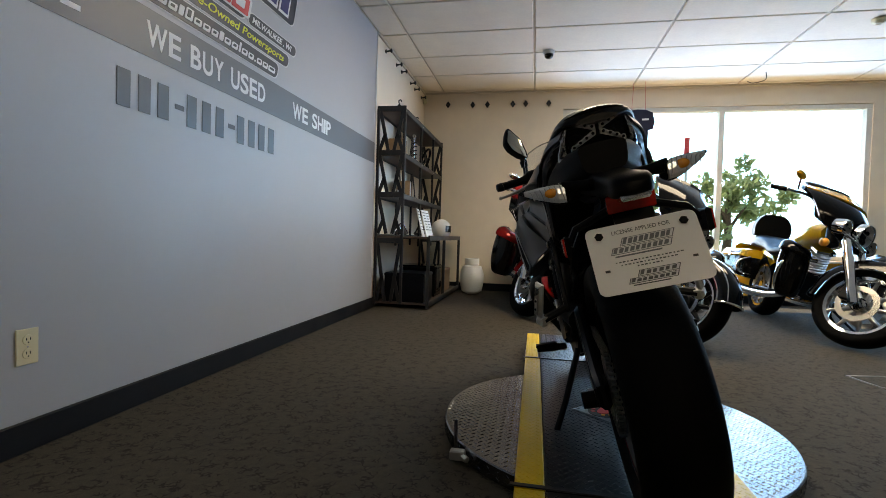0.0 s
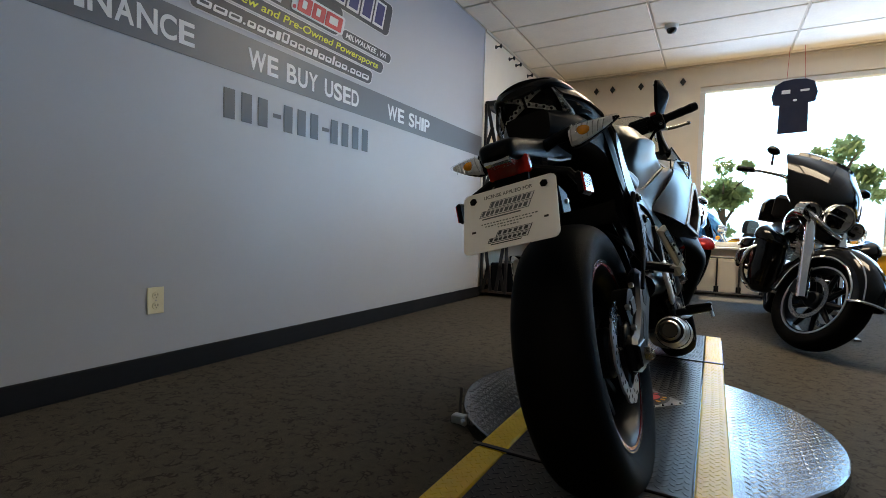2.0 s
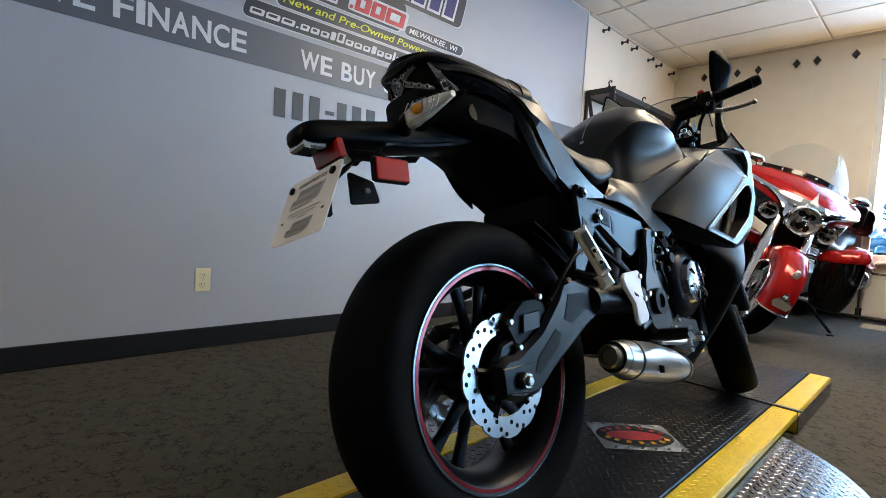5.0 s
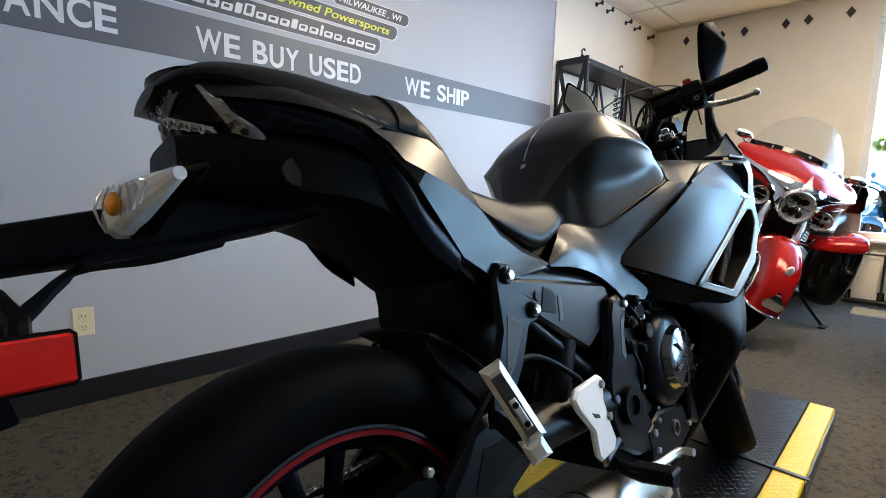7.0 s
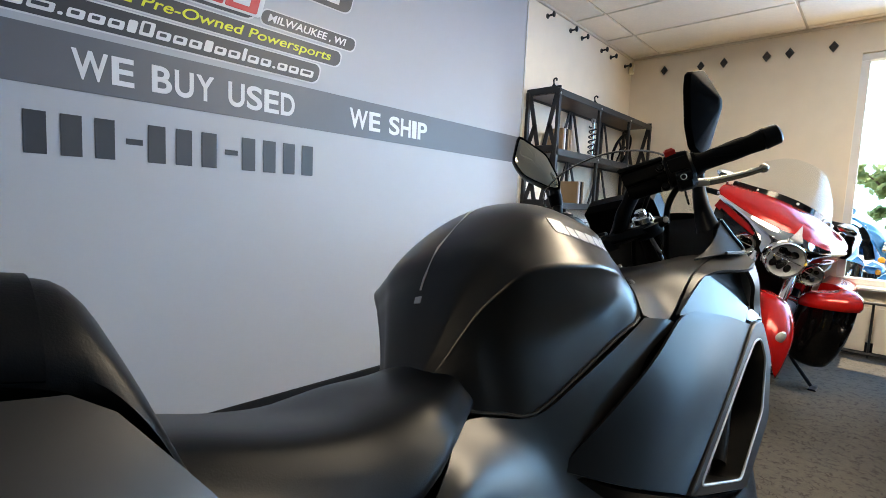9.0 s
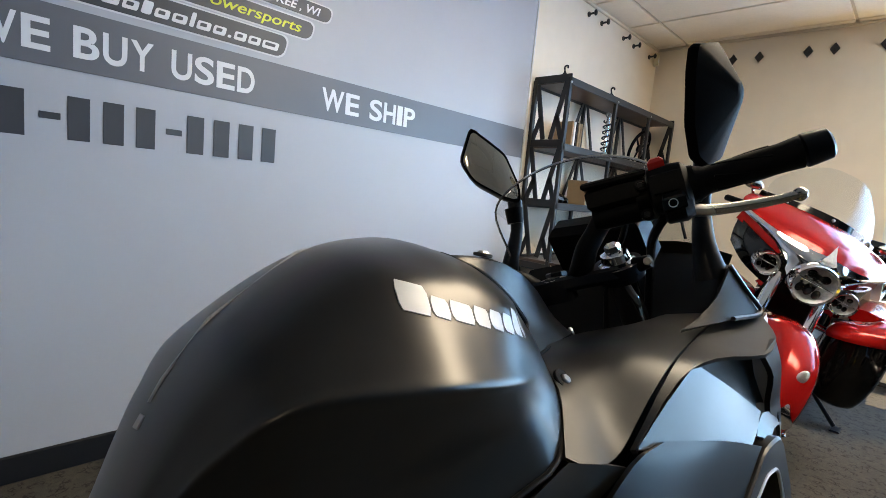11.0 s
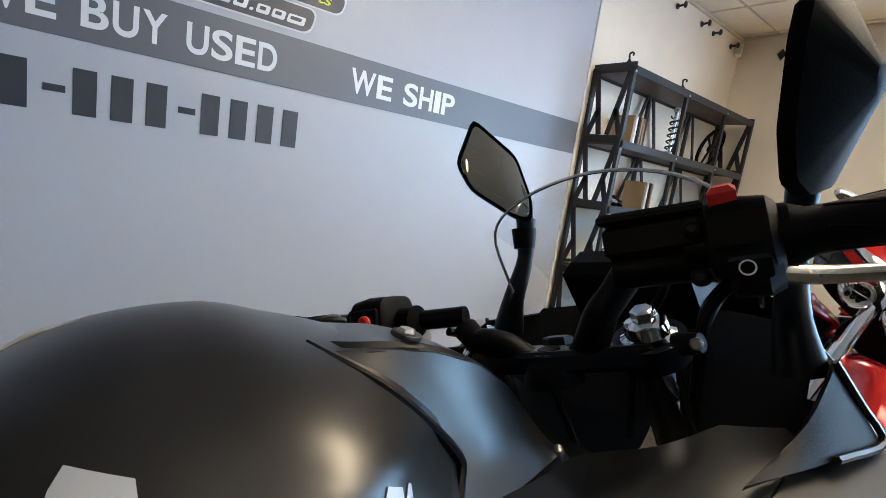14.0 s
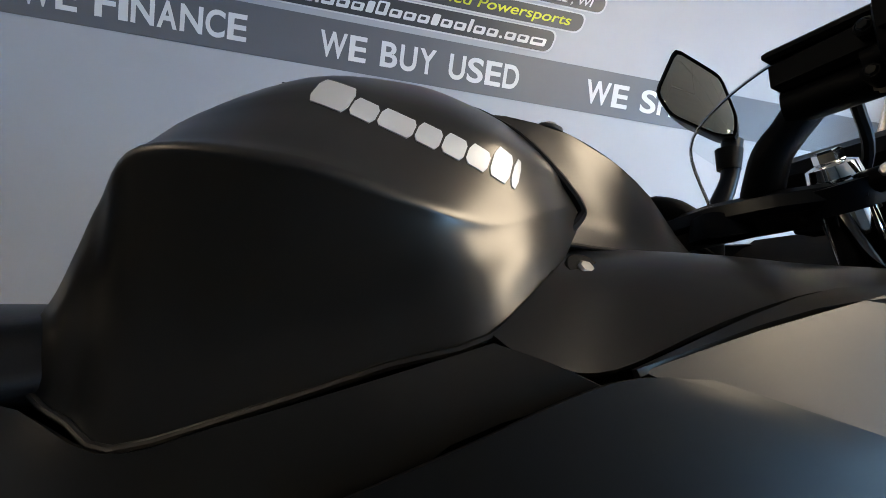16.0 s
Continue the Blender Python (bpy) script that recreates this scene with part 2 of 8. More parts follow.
class Geo:
    """Collects vertices and faces for one mesh."""

    def __init__(self):
        self.v, self.f = [], []

    def grid(self, rows, wrap=False, caps=False):
        o, n = len(self.v), len(rows[0])
        for r in rows:
            self.v += [tuple(q) for q in r]
        for i in range(len(rows) - 1):
            for j in range(n if wrap else n - 1):
                k = (j + 1) % n
                self.f.append((o + i * n + j, o + i * n + k, o + (i + 1) * n + k, o + (i + 1) * n + j))
        if caps:
            self.f.append(tuple(range(o + n - 1, o - 1, -1)))
            self.f.append(tuple(o + (len(rows) - 1) * n + j for j in range(n)))
        return self

    def smooth_grid(self, rows, nu=4, nv=4, wrap=False, caps=False):
        cols = [spline(r, nv) for r in rows]
        long = [spline([c[j] for c in cols], nu) for j in range(len(cols[0]))]
        return self.grid([[long[j][i] for j in range(len(long))] for i in range(len(long[0]))], wrap, caps)

    def shell(self, rows, thick=0.004, nu=4, nv=4, side=(0, 0, 0)):
        """A curved sheet of a given thickness; its inner face lies on the side of the point given."""
        cols = [spline(r, nv) for r in rows]
        long = [spline([c[j] for c in cols], nu) for j in range(len(cols[0]))]
        g = [[long[j][i] for j in range(len(long))] for i in range(len(long[0]))]
        U, V = len(g), len(g[0])
        inner = []
        for i in range(U):
            row = []
            for j in range(V):
                a = g[min(i + 1, U - 1)][j] - g[max(i - 1, 0)][j]
                b = g[i][min(j + 1, V - 1)] - g[i][max(j - 1, 0)]
                nrm = a.cross(b)
                if nrm.length < 1e-9:
                    nrm = Vector((0, 1, 0))
                nrm.normalize()
                if nrm.dot(Vector(side) - g[i][j]) < 0:
                    nrm = -nrm
                row.append(g[i][j] + nrm * thick)
            inner.append(row)
        o = len(self.v)
        self.grid(g)
        self.grid(inner)
        h = U * V
        edge = [j for j in range(V)] + [i * V + V - 1 for i in range(1, U)] + [(U - 1) * V + j for j in range(V - 2, -1, -1)] + [i * V for i in range(U - 2, 0, -1)]
        for a, b in zip(edge, edge[1:] + edge[:1]):
            self.f.append((o + a, o + b, o + h + b, o + h + a))
        return self

    def tube(self, path, r, n=10, bend=1, caps=True, squash=1.0):
        p = spline(path, bend) if bend > 1 else [Vector(q) for q in path]
        m = len(p)
        rs = [r] * m if not isinstance(r, (list, tuple)) else [float(np.interp(i / (m - 1) * (len(r) - 1), range(len(r)), r)) for i in range(m)]
        up = Vector((0, 0, 1)) if abs((p[1] - p[0]).normalized().z) < 0.9 else Vector((1, 0, 0))
        rows = []
        for i in range(m):
            d = (p[min(i + 1, m - 1)] - p[max(i - 1, 0)]).normalized()
            s = d.cross(up).normalized()
            up = s.cross(d).normalized()
            rows.append([p[i] + rs[i] * (math.cos(k * math.tau / n) * s * squash + math.sin(k * math.tau / n) * up) for k in range(n)])
        return self.grid(rows, True, caps)

    def lathe(self, profile, centre=(0, 0, 0), axis=(0, 1, 0), n=32, wave=None):
        """profile: (radius, height along axis). wave(angle) scales the radius."""
        a = Vector(axis).normalized()
        s = a.orthogonal().normalized()
        u = a.cross(s)
        c = Vector(centre)
        rows = [[c + a * h + r * (wave(k * math.tau / n) if wave else 1) * (math.cos(k * math.tau / n) * s + math.sin(k * math.tau / n) * u) for k in range(n)] for r, h in profile]
        return self.grid(rows, True, False)

    def disc(self, r, h, centre=(0, 0, 0), axis=(0, 1, 0), n=24, bevel=0.002):
        """A short solid cylinder with softened rims, from -h/2 to h/2 on its axis."""
        b = min(bevel, h / 3, r / 3)
        o = len(self.v)
        self.lathe([(r - b, -h / 2), (r, -h / 2 + b), (r, h / 2 - b), (r - b, h / 2)], centre, axis, n)
        self.f.append(tuple(range(o + n - 1, o - 1, -1)))
        self.f.append(tuple(o + 3 * n + k for k in range(n)))
        return self

    def ring(self, ro, ri, h, centre=(0, 0, 0), axis=(0, 1, 0), n=36, wave=None):
        o = len(self.v)
        self.lathe([(ro, -h / 2), (ro, h / 2)], centre, axis, n, wave)
        self.lathe([(ri, -h / 2), (ri, h / 2)], centre, axis, n)
        for k in range(n):
            q = (k + 1) % n
            self.f.append((o + k, o + q, o + 2 * n + q, o + 2 * n + k))
            self.f.append((o + n + q, o + n + k, o + 3 * n + k, o + 3 * n + q))
        return self

    def prism(self, outline, a, b, put, bevel=0.003):
        """A flat plate: outline in two coordinates, from depth a to depth b; put(u, v, d) gives the place."""
        n = len(outline)
        area = sum(outline[i][0] * outline[(i + 1) % n][1] - outline[(i + 1) % n][0] * outline[i][1] for i in range(n))
        P = [Vector(q) for q in (outline if area > 0 else outline[::-1])]

        def inset(d):
            res = []
            for i in range(n):
                e1, e2 = (P[i] - P[i - 1]), (P[(i + 1) % n] - P[i])
                e1 = e1.normalized() if e1.length > 1e-9 else Vector((1, 0))
                e2 = e2.normalized() if e2.length > 1e-9 else Vector((1, 0))
                q = Vector((-e1.y, e1.x)) + Vector((-e2.y, e2.x))
                q = q.normalized() * min(1.4, 1 / max(0.35, q.length / 2)) if q.length > 1e-6 else Vector((0, 0))
                res.append(P[i] + q * d)
            return res

        s = 1 if b > a else -1
        bv = min(bevel, abs(b - a) / 3)
        rings = [(inset(bv), a), (P, a + s * bv), (P, b - s * bv), (inset(bv), b)]
        return self.grid([[put(q.x, q.y, d) for q in r] for r, d in rings], True, True)

    def box(self, c, s, m=None, bevel=0.004):
        c, h = Vector(c), Vector(s) / 2
        put = lambda u, v, d: (lambda q: tuple(c + (m @ q if m else q)))(Vector((u, v, d)))
        return self.prism([(-h.x, -h.y), (h.x, -h.y), (h.x, h.y), (-h.x, h.y)], -h.z, h.z, put, bevel)

    def ball(self, c, s, n=16, k=10):
        c = Vector(c)
        rows = [[c + Vector((s[0] * math.sin(math.pi * i / k) * math.cos(j * math.tau / n), s[1] * math.sin(math.pi * i / k) * math.sin(j * math.tau / n), s[2] * math.cos(math.pi * i / k))) for j in range(n)] for i in range(k + 1)]
        return self.grid(rows, True)

    def mesh(self, name, angle=38):
        me = bpy.data.meshes.new(name)
        me.from_pydata(self.v, [], self.f)
        bm = bmesh.new()
        bm.from_mesh(me)
        bmesh.ops.remove_doubles(bm, verts=bm.verts, dist=2e-5)
        bmesh.ops.recalc_face_normals(bm, faces=bm.faces)
        for f in bm.faces:
            f.smooth = True
        lim = radians(angle)
        for e in bm.edges:
            e.smooth = len(e.link_faces) == 2 and e.calc_face_angle(0) < lim
        bm.to_mesh(me)
        bm.free()
        return me


def G():
    return Geo()


def part(name, geo, mat, parent=None, label="", angle=38, m=None):
    """Links a shape as one mesh object, under a thing or a part where one is given."""
    me = geo if isinstance(geo, bpy.types.Mesh) else geo.mesh(name, angle)
    if mat is not None and not me.materials:
        me.materials.append(mat)
    ob = new(name, me)
    if parent is not None:
        ob.parent = parent
    if m is not None:
        ob.matrix_basis = m
    if label:
        ob["label"] = label
    return ob


def thing(name, m, label, category, group=""):
    ob = new(name)
    ob.empty_display_size = 0.1
    ob.matrix_basis = m
    return tagged(ob, label, category, group)


def single(name, geo, mat, label, category, group="", kind="", angle=38, m=None):
    return tagged(part(name, geo, mat, None, "", angle, m), label, category, group, kind)


def lettering(text, height, stretch=1.0, slant=0.0, depth=0.002, align="LEFT", bold=0.0):
    """A mesh of words in the built-in font, in the x-y plane, with capitals of the given height."""
    cu = bpy.data.curves.new("lettering", "FONT")
    cu.body, cu.size, cu.extrude, cu.shear, cu.align_x, cu.offset = text, height / 0.72, depth / 2, slant, align, bold * height
    ob = new("lettering", cu)
    dg = bpy.context.evaluated_depsgraph_get()
    dg.update()
    me = bpy.data.meshes.new_from_object(ob.evaluated_get(dg))
    bpy.data.objects.remove(ob)
    me.transform(Matrix.Diagonal((stretch, 1, 1, 1)))
    return me


def fit_width(me, width):
    xs = [v.co.x for v in me.vertices]
    lo, hi = min(xs), max(xs)
    me.transform(Matrix.Diagonal((width / (hi - lo), 1, 1, 1)) @ Matrix.Translation((-lo, 0, 0)))
    return me


def condensed(words, height, width):
    """Narrow heavy capitals: each letter is set into a cell of its own width."""
    cell = lambda c: {"W": 1.4, "I": 0.42, " ": 0.5, "N": 1.05}.get(c, 0.92)
    total = sum(cell(c) + 0.13 for c in words) - 0.13
    verts, faces, u = [], [], 0.0
    for c in words:
        w = cell(c) / total * width
        if c != " ":
            me = fit_width(lettering(c, height, depth=0.0015, bold=0.03), w)
            o = len(verts)
            verts += [(v.co.x + u, v.co.y, v.co.z) for v in me.vertices]
            faces += [tuple(o + q for q in p.vertices) for p in me.polygons]
            bpy.data.meshes.remove(me)
        u += w + 0.13 / total * width
    out = bpy.data.meshes.new("lettering")
    out.from_pydata(verts, [], faces)
    return out


# ---- the room ----
CEIL, BACK, RIGHT, REAR = 2.69, 7.19, 11.0, -4.5
WIN_L, WIN_R, WIN_B, WIN_T = 1.88, 5.42, 0.56, 2.43
TH = 0.2
EDGE = 5.15
single("floor", G().box(((RIGHT) / 2, (BACK + REAR) / 2, -0.05), (RIGHT + 0.4, BACK - REAR + 0.4, 0.1), bevel=0.001), CARPET, "worn brown loop-pile carpet with dark flecks", "floor", kind="structure")
single("ceiling", G().box((RIGHT / 2, (BACK + REAR) / 2, CEIL + 0.06), (RIGHT + 0.4, BACK - REAR + 0.4, 0.08), bevel=0.001), CEILING_BAR, "cream suspended tile ceiling", "ceiling", kind="structure")
# only (2.72, 4.06) is a known light; the two at x 1.5 are added fill
LIT = ((1.5, 4.06), (2.72, 4.06), (1.5, -2.04))
tiles = G()
x = 0.28 - 1.22
while x < RIGHT:
    y = 7.11 - 0.61 * 18
    while y < BACK:
        lit = any(abs(x - a) < 0.1 and abs(y - b) < 0.1 for a, b in LIT)
        x0, x1, y0, y1 = max(x, 0) + 0.011, min(x + 1.22, RIGHT) - 0.011, max(y, REAR) + 0.011, min(y + 0.61, BACK) - 0.011
        if x1 > x0 + 0.02 and y1 > y0 + 0.02 and not lit:
            tiles.box(((x0 + x1) / 2, (y0 + y1) / 2, CEIL + 0.012), (x1 - x0, y1 - y0, 0.02), bevel=0.004)
        y += 0.61
    x += 1.22
ceiling_tiles = single("ceiling_panels", tiles, CEILING, "cream mineral-fibre ceiling tiles", "ceiling", kind="structure")
for x, y in LIT:
    t = thing("ceiling_light", pose(x + 0.61, y + 0.305, CEIL), "lit white fluorescent ceiling panel, one of three, two of them added for brightness", "ceiling light", "ceiling lights")
    part("diffuser", G().box((0, 0, 0.014), (1.16, 0.55, 0.008)), LIGHT_PANEL, t)
    fr = G()
    for sx, sy, cx, cy in ((1.2, 0.02, 0, 0.287), (1.2, 0.02, 0, -0.287), (0.02, 0.555, 0.59, 0), (0.02, 0.555, -0.59, 0)):
        fr.box((cx, cy, 0.008), (sx, sy, 0.02), bevel=0.002)
    part("frame", fr, WINDOW_WHITE, t)

single("wall_west", G().box((-TH / 2, (BACK + REAR) / 2, CEIL / 2 + 0.05), (TH, BACK - REAR + 0.4, CEIL + 0.1), bevel=0.001), CREAM, "cream painted wall", "wall", kind="structure")
single("wall_graphic", G().box((0.004, (EDGE + REAR) / 2, 1.37), (0.012, EDGE - REAR, CEIL - 0.06), bevel=0.001), WRAP, "blue-grey printed wall graphic panel", "wall", kind="structure")
single("trim_graphic_edge", G().box((0.008, EDGE + 0.007, 1.37), (0.018, 0.012, CEIL - 0.06), bevel=0.002), WINDOW_WHITE, "thin white edge strip beside the wall graphic", "trim", kind="structure")
g = G()
g.box((WIN_L / 2 - 0.1, BACK + TH / 2, CEIL / 2), (WIN_L + 0.2, TH, CEIL + 0.1), bevel=0.001)
g.box(((WIN_R + 6.1) / 2, BACK + TH / 2, CEIL / 2), (6.1 - WIN_R, TH, CEIL + 0.1), bevel=0.001)
g.box(((8.8 + RIGHT) / 2 + 0.1, BACK + TH / 2, CEIL / 2), (RIGHT - 8.6, TH, CEIL + 0.1), bevel=0.001)
for a, b in ((WIN_L, WIN_R), (6.1, 8.8)):
    g.box(((a + b) / 2, BACK + TH / 2, (WIN_T + CEIL) / 2 + 0.03), (b - a, TH, CEIL - WIN_T + 0.05), bevel=0.001)
    g.box(((a + b) / 2, BACK + TH / 2, WIN_B / 2 - 0.02), (b - a, TH, WIN_B + 0.02), bevel=0.001)
single("wall_north", g, CREAM, "cream painted wall with shop-front windows", "wall", kind="structure")
# east and south walls are never in view; dark colour stands in for shade
single("wall_east", G().box((RIGHT + TH / 2, (BACK + REAR) / 2, CEIL / 2), (TH, BACK - REAR + 0.4, CEIL + 0.1), bevel=0.001), SHADE_WALL, "unseen closing wall, coloured dark in place of shade", "wall", kind="structure")
single("wall_south", G().box((RIGHT / 2, REAR - TH / 2, CEIL / 2), (RIGHT + 0.4, TH, CEIL + 0.1), bevel=0.001), SHADE_WALL, "unseen closing wall, coloured dark in place of shade", "wall", kind="structure")

g = G().box((0.018, (EDGE + REAR) / 2, 0.05), (0.014, EDGE - REAR, 0.1), bevel=0.004)
single("baseboard", g, BASE_RUBBER, "black rubber cove baseboard along the graphic wall", "baseboard", kind="structure")
single("baseboard", G().box((0.008, 6.17, 0.05), (0.014, 2.0, 0.1), bevel=0.004), BASE_RUBBER, "black rubber cove baseboard", "baseboard", kind="structure")
single("baseboard", G().box((RIGHT / 2, BACK - 0.008, 0.05), (RIGHT - 0.04, 0.014, 0.1), bevel=0.004), BASE_RUBBER, "black rubber cove baseboard under the window", "baseboard", kind="structure")
single("trim_ceiling_edge", G().box((RIGHT / 2, BACK - 0.012, CEIL - 0.012), (RIGHT, 0.022, 0.022), bevel=0.003), CEILING_BAR, "tan ceiling edge angle", "trim", kind="structure")
single("trim_ceiling_edge", G().box((0.012, 6.17, CEIL - 0.012), (0.022, 2.0, 0.022), bevel=0.003), CEILING_BAR, "tan ceiling edge angle", "trim", kind="structure")


# shop window
def window(name, x0, x1, z0, z1, mullions, at, label):
    """Frame bars, sill and panes; at(u, d, z) gives the place on the wall."""
    w = tagged(new(name), label, "window", kind="structure")
    f = 0.055

    def bar(nm, a, b, c, d, dep=0.09, off=0.06):
        p = [at(a, off - dep / 2, c), at(b, off + dep / 2, d)]
        lo = [min(p[0][i], p[1][i]) for i in range(3)]
        hi = [max(p[0][i], p[1][i]) for i in range(3)]
        part(nm, G().box([(lo[i] + hi[i]) / 2 for i in range(3)], [hi[i] - lo[i] for i in range(3)], bevel=0.006), WINDOW_WHITE, w)

    bar("frame", x0, x1, z1 - f, z1)
    bar("frame", x0, x1, z0, z0 + f)
    bar("frame", x0, x0 + f, z0 + f, z1 - f)
    bar("frame", x1 - f, x1, z0 + f, z1 - f)
    for q in mullions:
        bar("mullion", q - 0.03, q + 0.03, z0 + f, z1 - f)
    bar("sill", x0 - 0.02, x1 + 0.02, z0 - 0.03, z0 - 0.002, 0.14, -0.03)
    xs = [x0 + f, *[c for q in mullions for c in (q - 0.03, q + 0.03)], x1 - f]
    for a, b in zip(xs[::2], xs[1::2]):
        p = [at(a, 0.055, z0 + f), at(b, 0.061, z1 - f)]
        lo = [min(p[0][i], p[1][i]) for i in range(3)]
        hi = [max(p[0][i], p[1][i]) for i in range(3)]
        pane = part("pane", G().box([(lo[i] + hi[i]) / 2 for i in range(3)], [hi[i] - lo[i] for i in range(3)], bevel=0.0005), PANE, w)
        pane.visible_shadow = False


window("window_1", WIN_L, WIN_R, WIN_B, WIN_T, [3.8], lambda u, d, z: (u, BACK + d, z), "wide shop-front window in a white frame with one mullion")
window("window_2", 6.1, 8.8, WIN_B, WIN_T, [7.45], lambda u, d, z: (u, BACK + d, z), "further shop-front window in a white frame")

# below the window: pale boards behind thin rails, then an orange panel
single("trim_window_apron", G().box((4.25, BACK - 0.012, 0.33), (2.0, 0.022, 0.46), bevel=0.003), ORANGE_PANEL, "bright orange panel below the shop window", "panel", kind="structure")
rk = thing("display_rack", pose(1.7, BACK - 0.14, 0), "low black wire rack holding pale boards below the window", "rack")
for k in range(7):
    part("upright", G().tube([(k * 0.22, 0, 0), (k * 0.22, 0, 0.44)], 0.009, 8), STEEL_BLACK, rk)
part("top_rail", G().tube([(-0.02, 0, 0.44), (1.36, 0, 0.44)], 0.011, 8), STEEL_BLACK, rk)
part("foot_rail", G().tube([(-0.02, 0, 0.03), (1.36, 0, 0.03)], 0.014, 8), STEEL_BLACK, rk)
for k in range(6):
    part("board", G().box((0.11 + k * 0.22, 0.05, 0.22), (0.17, 0.02, 0.36), bevel=0.004), CREAM, rk)

# ---- graphic on the wall ----
ON_WALL = Matrix(((0, 0, 1, 0.011), (1, 0, 0, 0), (0, 1, 0, 0), (0, 0, 0, 1)))
SIGN = tagged(new("wall_sign"), "printed dealer sign with a dark stripe, white words and a logo", "sign", kind="structure")


def wall_part(name, me, mat, y, z, lift=0.0, label=""):
    return part(name, me, mat, SIGN, label, m=Matrix.Translation((lift, y, z)) @ ON_WALL)


def slab(y0, y1, z0, z1, skew=0.0, round_=0.0):
    h = z1 - z0
    if round_:
        pts = []
        for cx, cz, a0 in ((y1 - round_, z1 - round_, 0), (y0 + round_, z1 - round_, 90), (y0 + round_, z0 + round_, 180), (y1 - round_, z0 + round_, 270)):
            for k in range(5):
                a = radians(a0 + k * 22.5)
                pts.append((cx + round_ * math.cos(a), cz + round_ * math.sin(a)))
        pts = [(u + skew * (v - z0), v) for u, v in pts]
    else:
        pts = [(y0, z0), (y1, z0), (y1 + skew * h, z1), (y0 + skew * h, z1)]
    return G().prism(pts, 0, 0.002, lambda u, v, d: (u, v, d), 0.0004)


wall_part("stripe", slab(REAR + 0.02, EDGE - 0.003, 1.414, 1.61), STRIPE, 0, 0)
for words, y0, y1 in (("WE FINANCE", 1.275, 2.08), ("WE BUY USED", 2.366, 3.227), ("WE SHIP", 3.548, 4.13)):
    me = condensed(words, 0.102, y1 - y0)
    wall_part("lettering", me, WHITE_VINYL, y0, 1.461, 0.0025)
# a row of plain bars where figures stand
digits = "ddd-ddd-dddd"
y = 2.222
for c in digits:
    if c == "d":
        wall_part("bar", slab(0.008, 0.07, 1.184, 1.329), DARK_VINYL, y, 0)
        y += 0.0995
    else:
        wall_part("bar", slab(0.006, 0.062, 1.246, 1.268), DARK_VINYL, y, 0)
        y += 0.072
# logo block: outlined shapes, and two lines that can be read
LEAN = 0.25


def outlined(y0, y1, z0, z1, round_, rim=0.006):
    """A dark lozenge on a paler rim."""
    wall_part("logo_rim", slab(y0 - rim, y1 + rim, z0 - rim, z1 + rim, LEAN, round_), CREAM_VINYL, 0, 0, 0.0002)
    wall_part("logo_band", slab(y0, y1, z0, z1, LEAN, round_), DARK_VINYL, 0, 0, 0.0015)


outlined(2.05, 3.345, 1.641, 1.731, 0.034)
y = 2.085
for w, low, high in ((0.072, 0, 0.6), (0.072, 0, 0.6), (0.072, 0, 0.6), (0.014, 0, 0.2), (0.05, 0, 0.6), (0.05, 0, 0.6), (0.05, 0, 0.6), (0.03, 0, 0.85), (0.048, 0, 1), (0.05, 0, 0.6), (0.05, 0, 0.6), (0.048, 0, 0.6), (0.032, 0, 0.85), (0.048, 0, 0.6), (0.05, 0, 0.6), (0.016, 0, 1), (0.05, 0, 0.6), (0.048, 0, 0.6), (0.014, 0, 0.2), (0.048, 0, 0.6), (0.05, 0, 0.6), (0.07, 0, 0.6)):
    wall_part("logo_bar", slab(0, w, 1.66, 1.66 + 0.055 * high, LEAN, min(0.007, w / 3)), WHITE_VINYL, y, 0, 0.004)
    if w > 0.04:
        wall_part("logo_bar", slab(0.013, w - 0.013, 1.672, 1.652 + 0.055 * high, LEAN, 0.003), DARK_VINYL, y, 0, 0.0065)
    y += w + 0.0096
outlined(2.22, 3.47, 1.748, 1.824, 0.032)
me = fit_width(lettering("New and Pre-Owned Powersports", 0.043, slant=0.25, depth=0.0015, bold=0.015), 1.17)
wall_part("lettering", me, YELLOW_VINYL, 2.255, 1.769, 0.004)
outlined(3.05, 3.56, 1.846, 1.911, 0.028)
me = fit_width(lettering("MILWAUKEE , WI", 0.036, slant=0.3, depth=0.0015, bold=0.02), 0.43)
wall_part("lettering", me, WHITE_VINYL, 3.085, 1.862, 0.004)
outlined(1.93, 3.02, 1.846, 2.026, 0.04)
y = 1.99
for w, h in ((0.12, 0.15), (0.1, 0.15), (0.1, 0.15), (0.1, 0.15), (0.1, 0.15)):
    wall_part("logo_bar", slab(0, w, 1.861, 1.861 + h, LEAN), WHITE_VINYL, y, 0, 0.004)
    wall_part("logo_bar", slab(0.014, w - 0.014, 1.874, 1.848 + h, LEAN), NAVY_VINYL, y + 0.004, 0, 0.0065)
    y += w + 0.014
wall_part("logo_bar", slab(0, 0.42, 1.859, 1.976, LEAN, 0.02), WHITE_VINYL, 2.63, 0, 0.0075)
for k, w in enumerate((0.022, 0.1, 0.1, 0.14)):
    u = 2.642 + (0, 0.032, 0.14, 0.248)[k]
    wall_part("logo_bar", slab(0, w, 1.869, 1.961 if k else 1.891, LEAN, 0.008), RED_VINYL, u, 0, 0.01)
    if k:
        wall_part("logo_bar", slab(0.034, w - 0.034, 1.892, 1.939, LEAN, 0.004), WHITE_VINYL, u, 0, 0.0125)
outlined(2.26, 3.53, 2.026, 2.256, 0.04)
y = 2.3
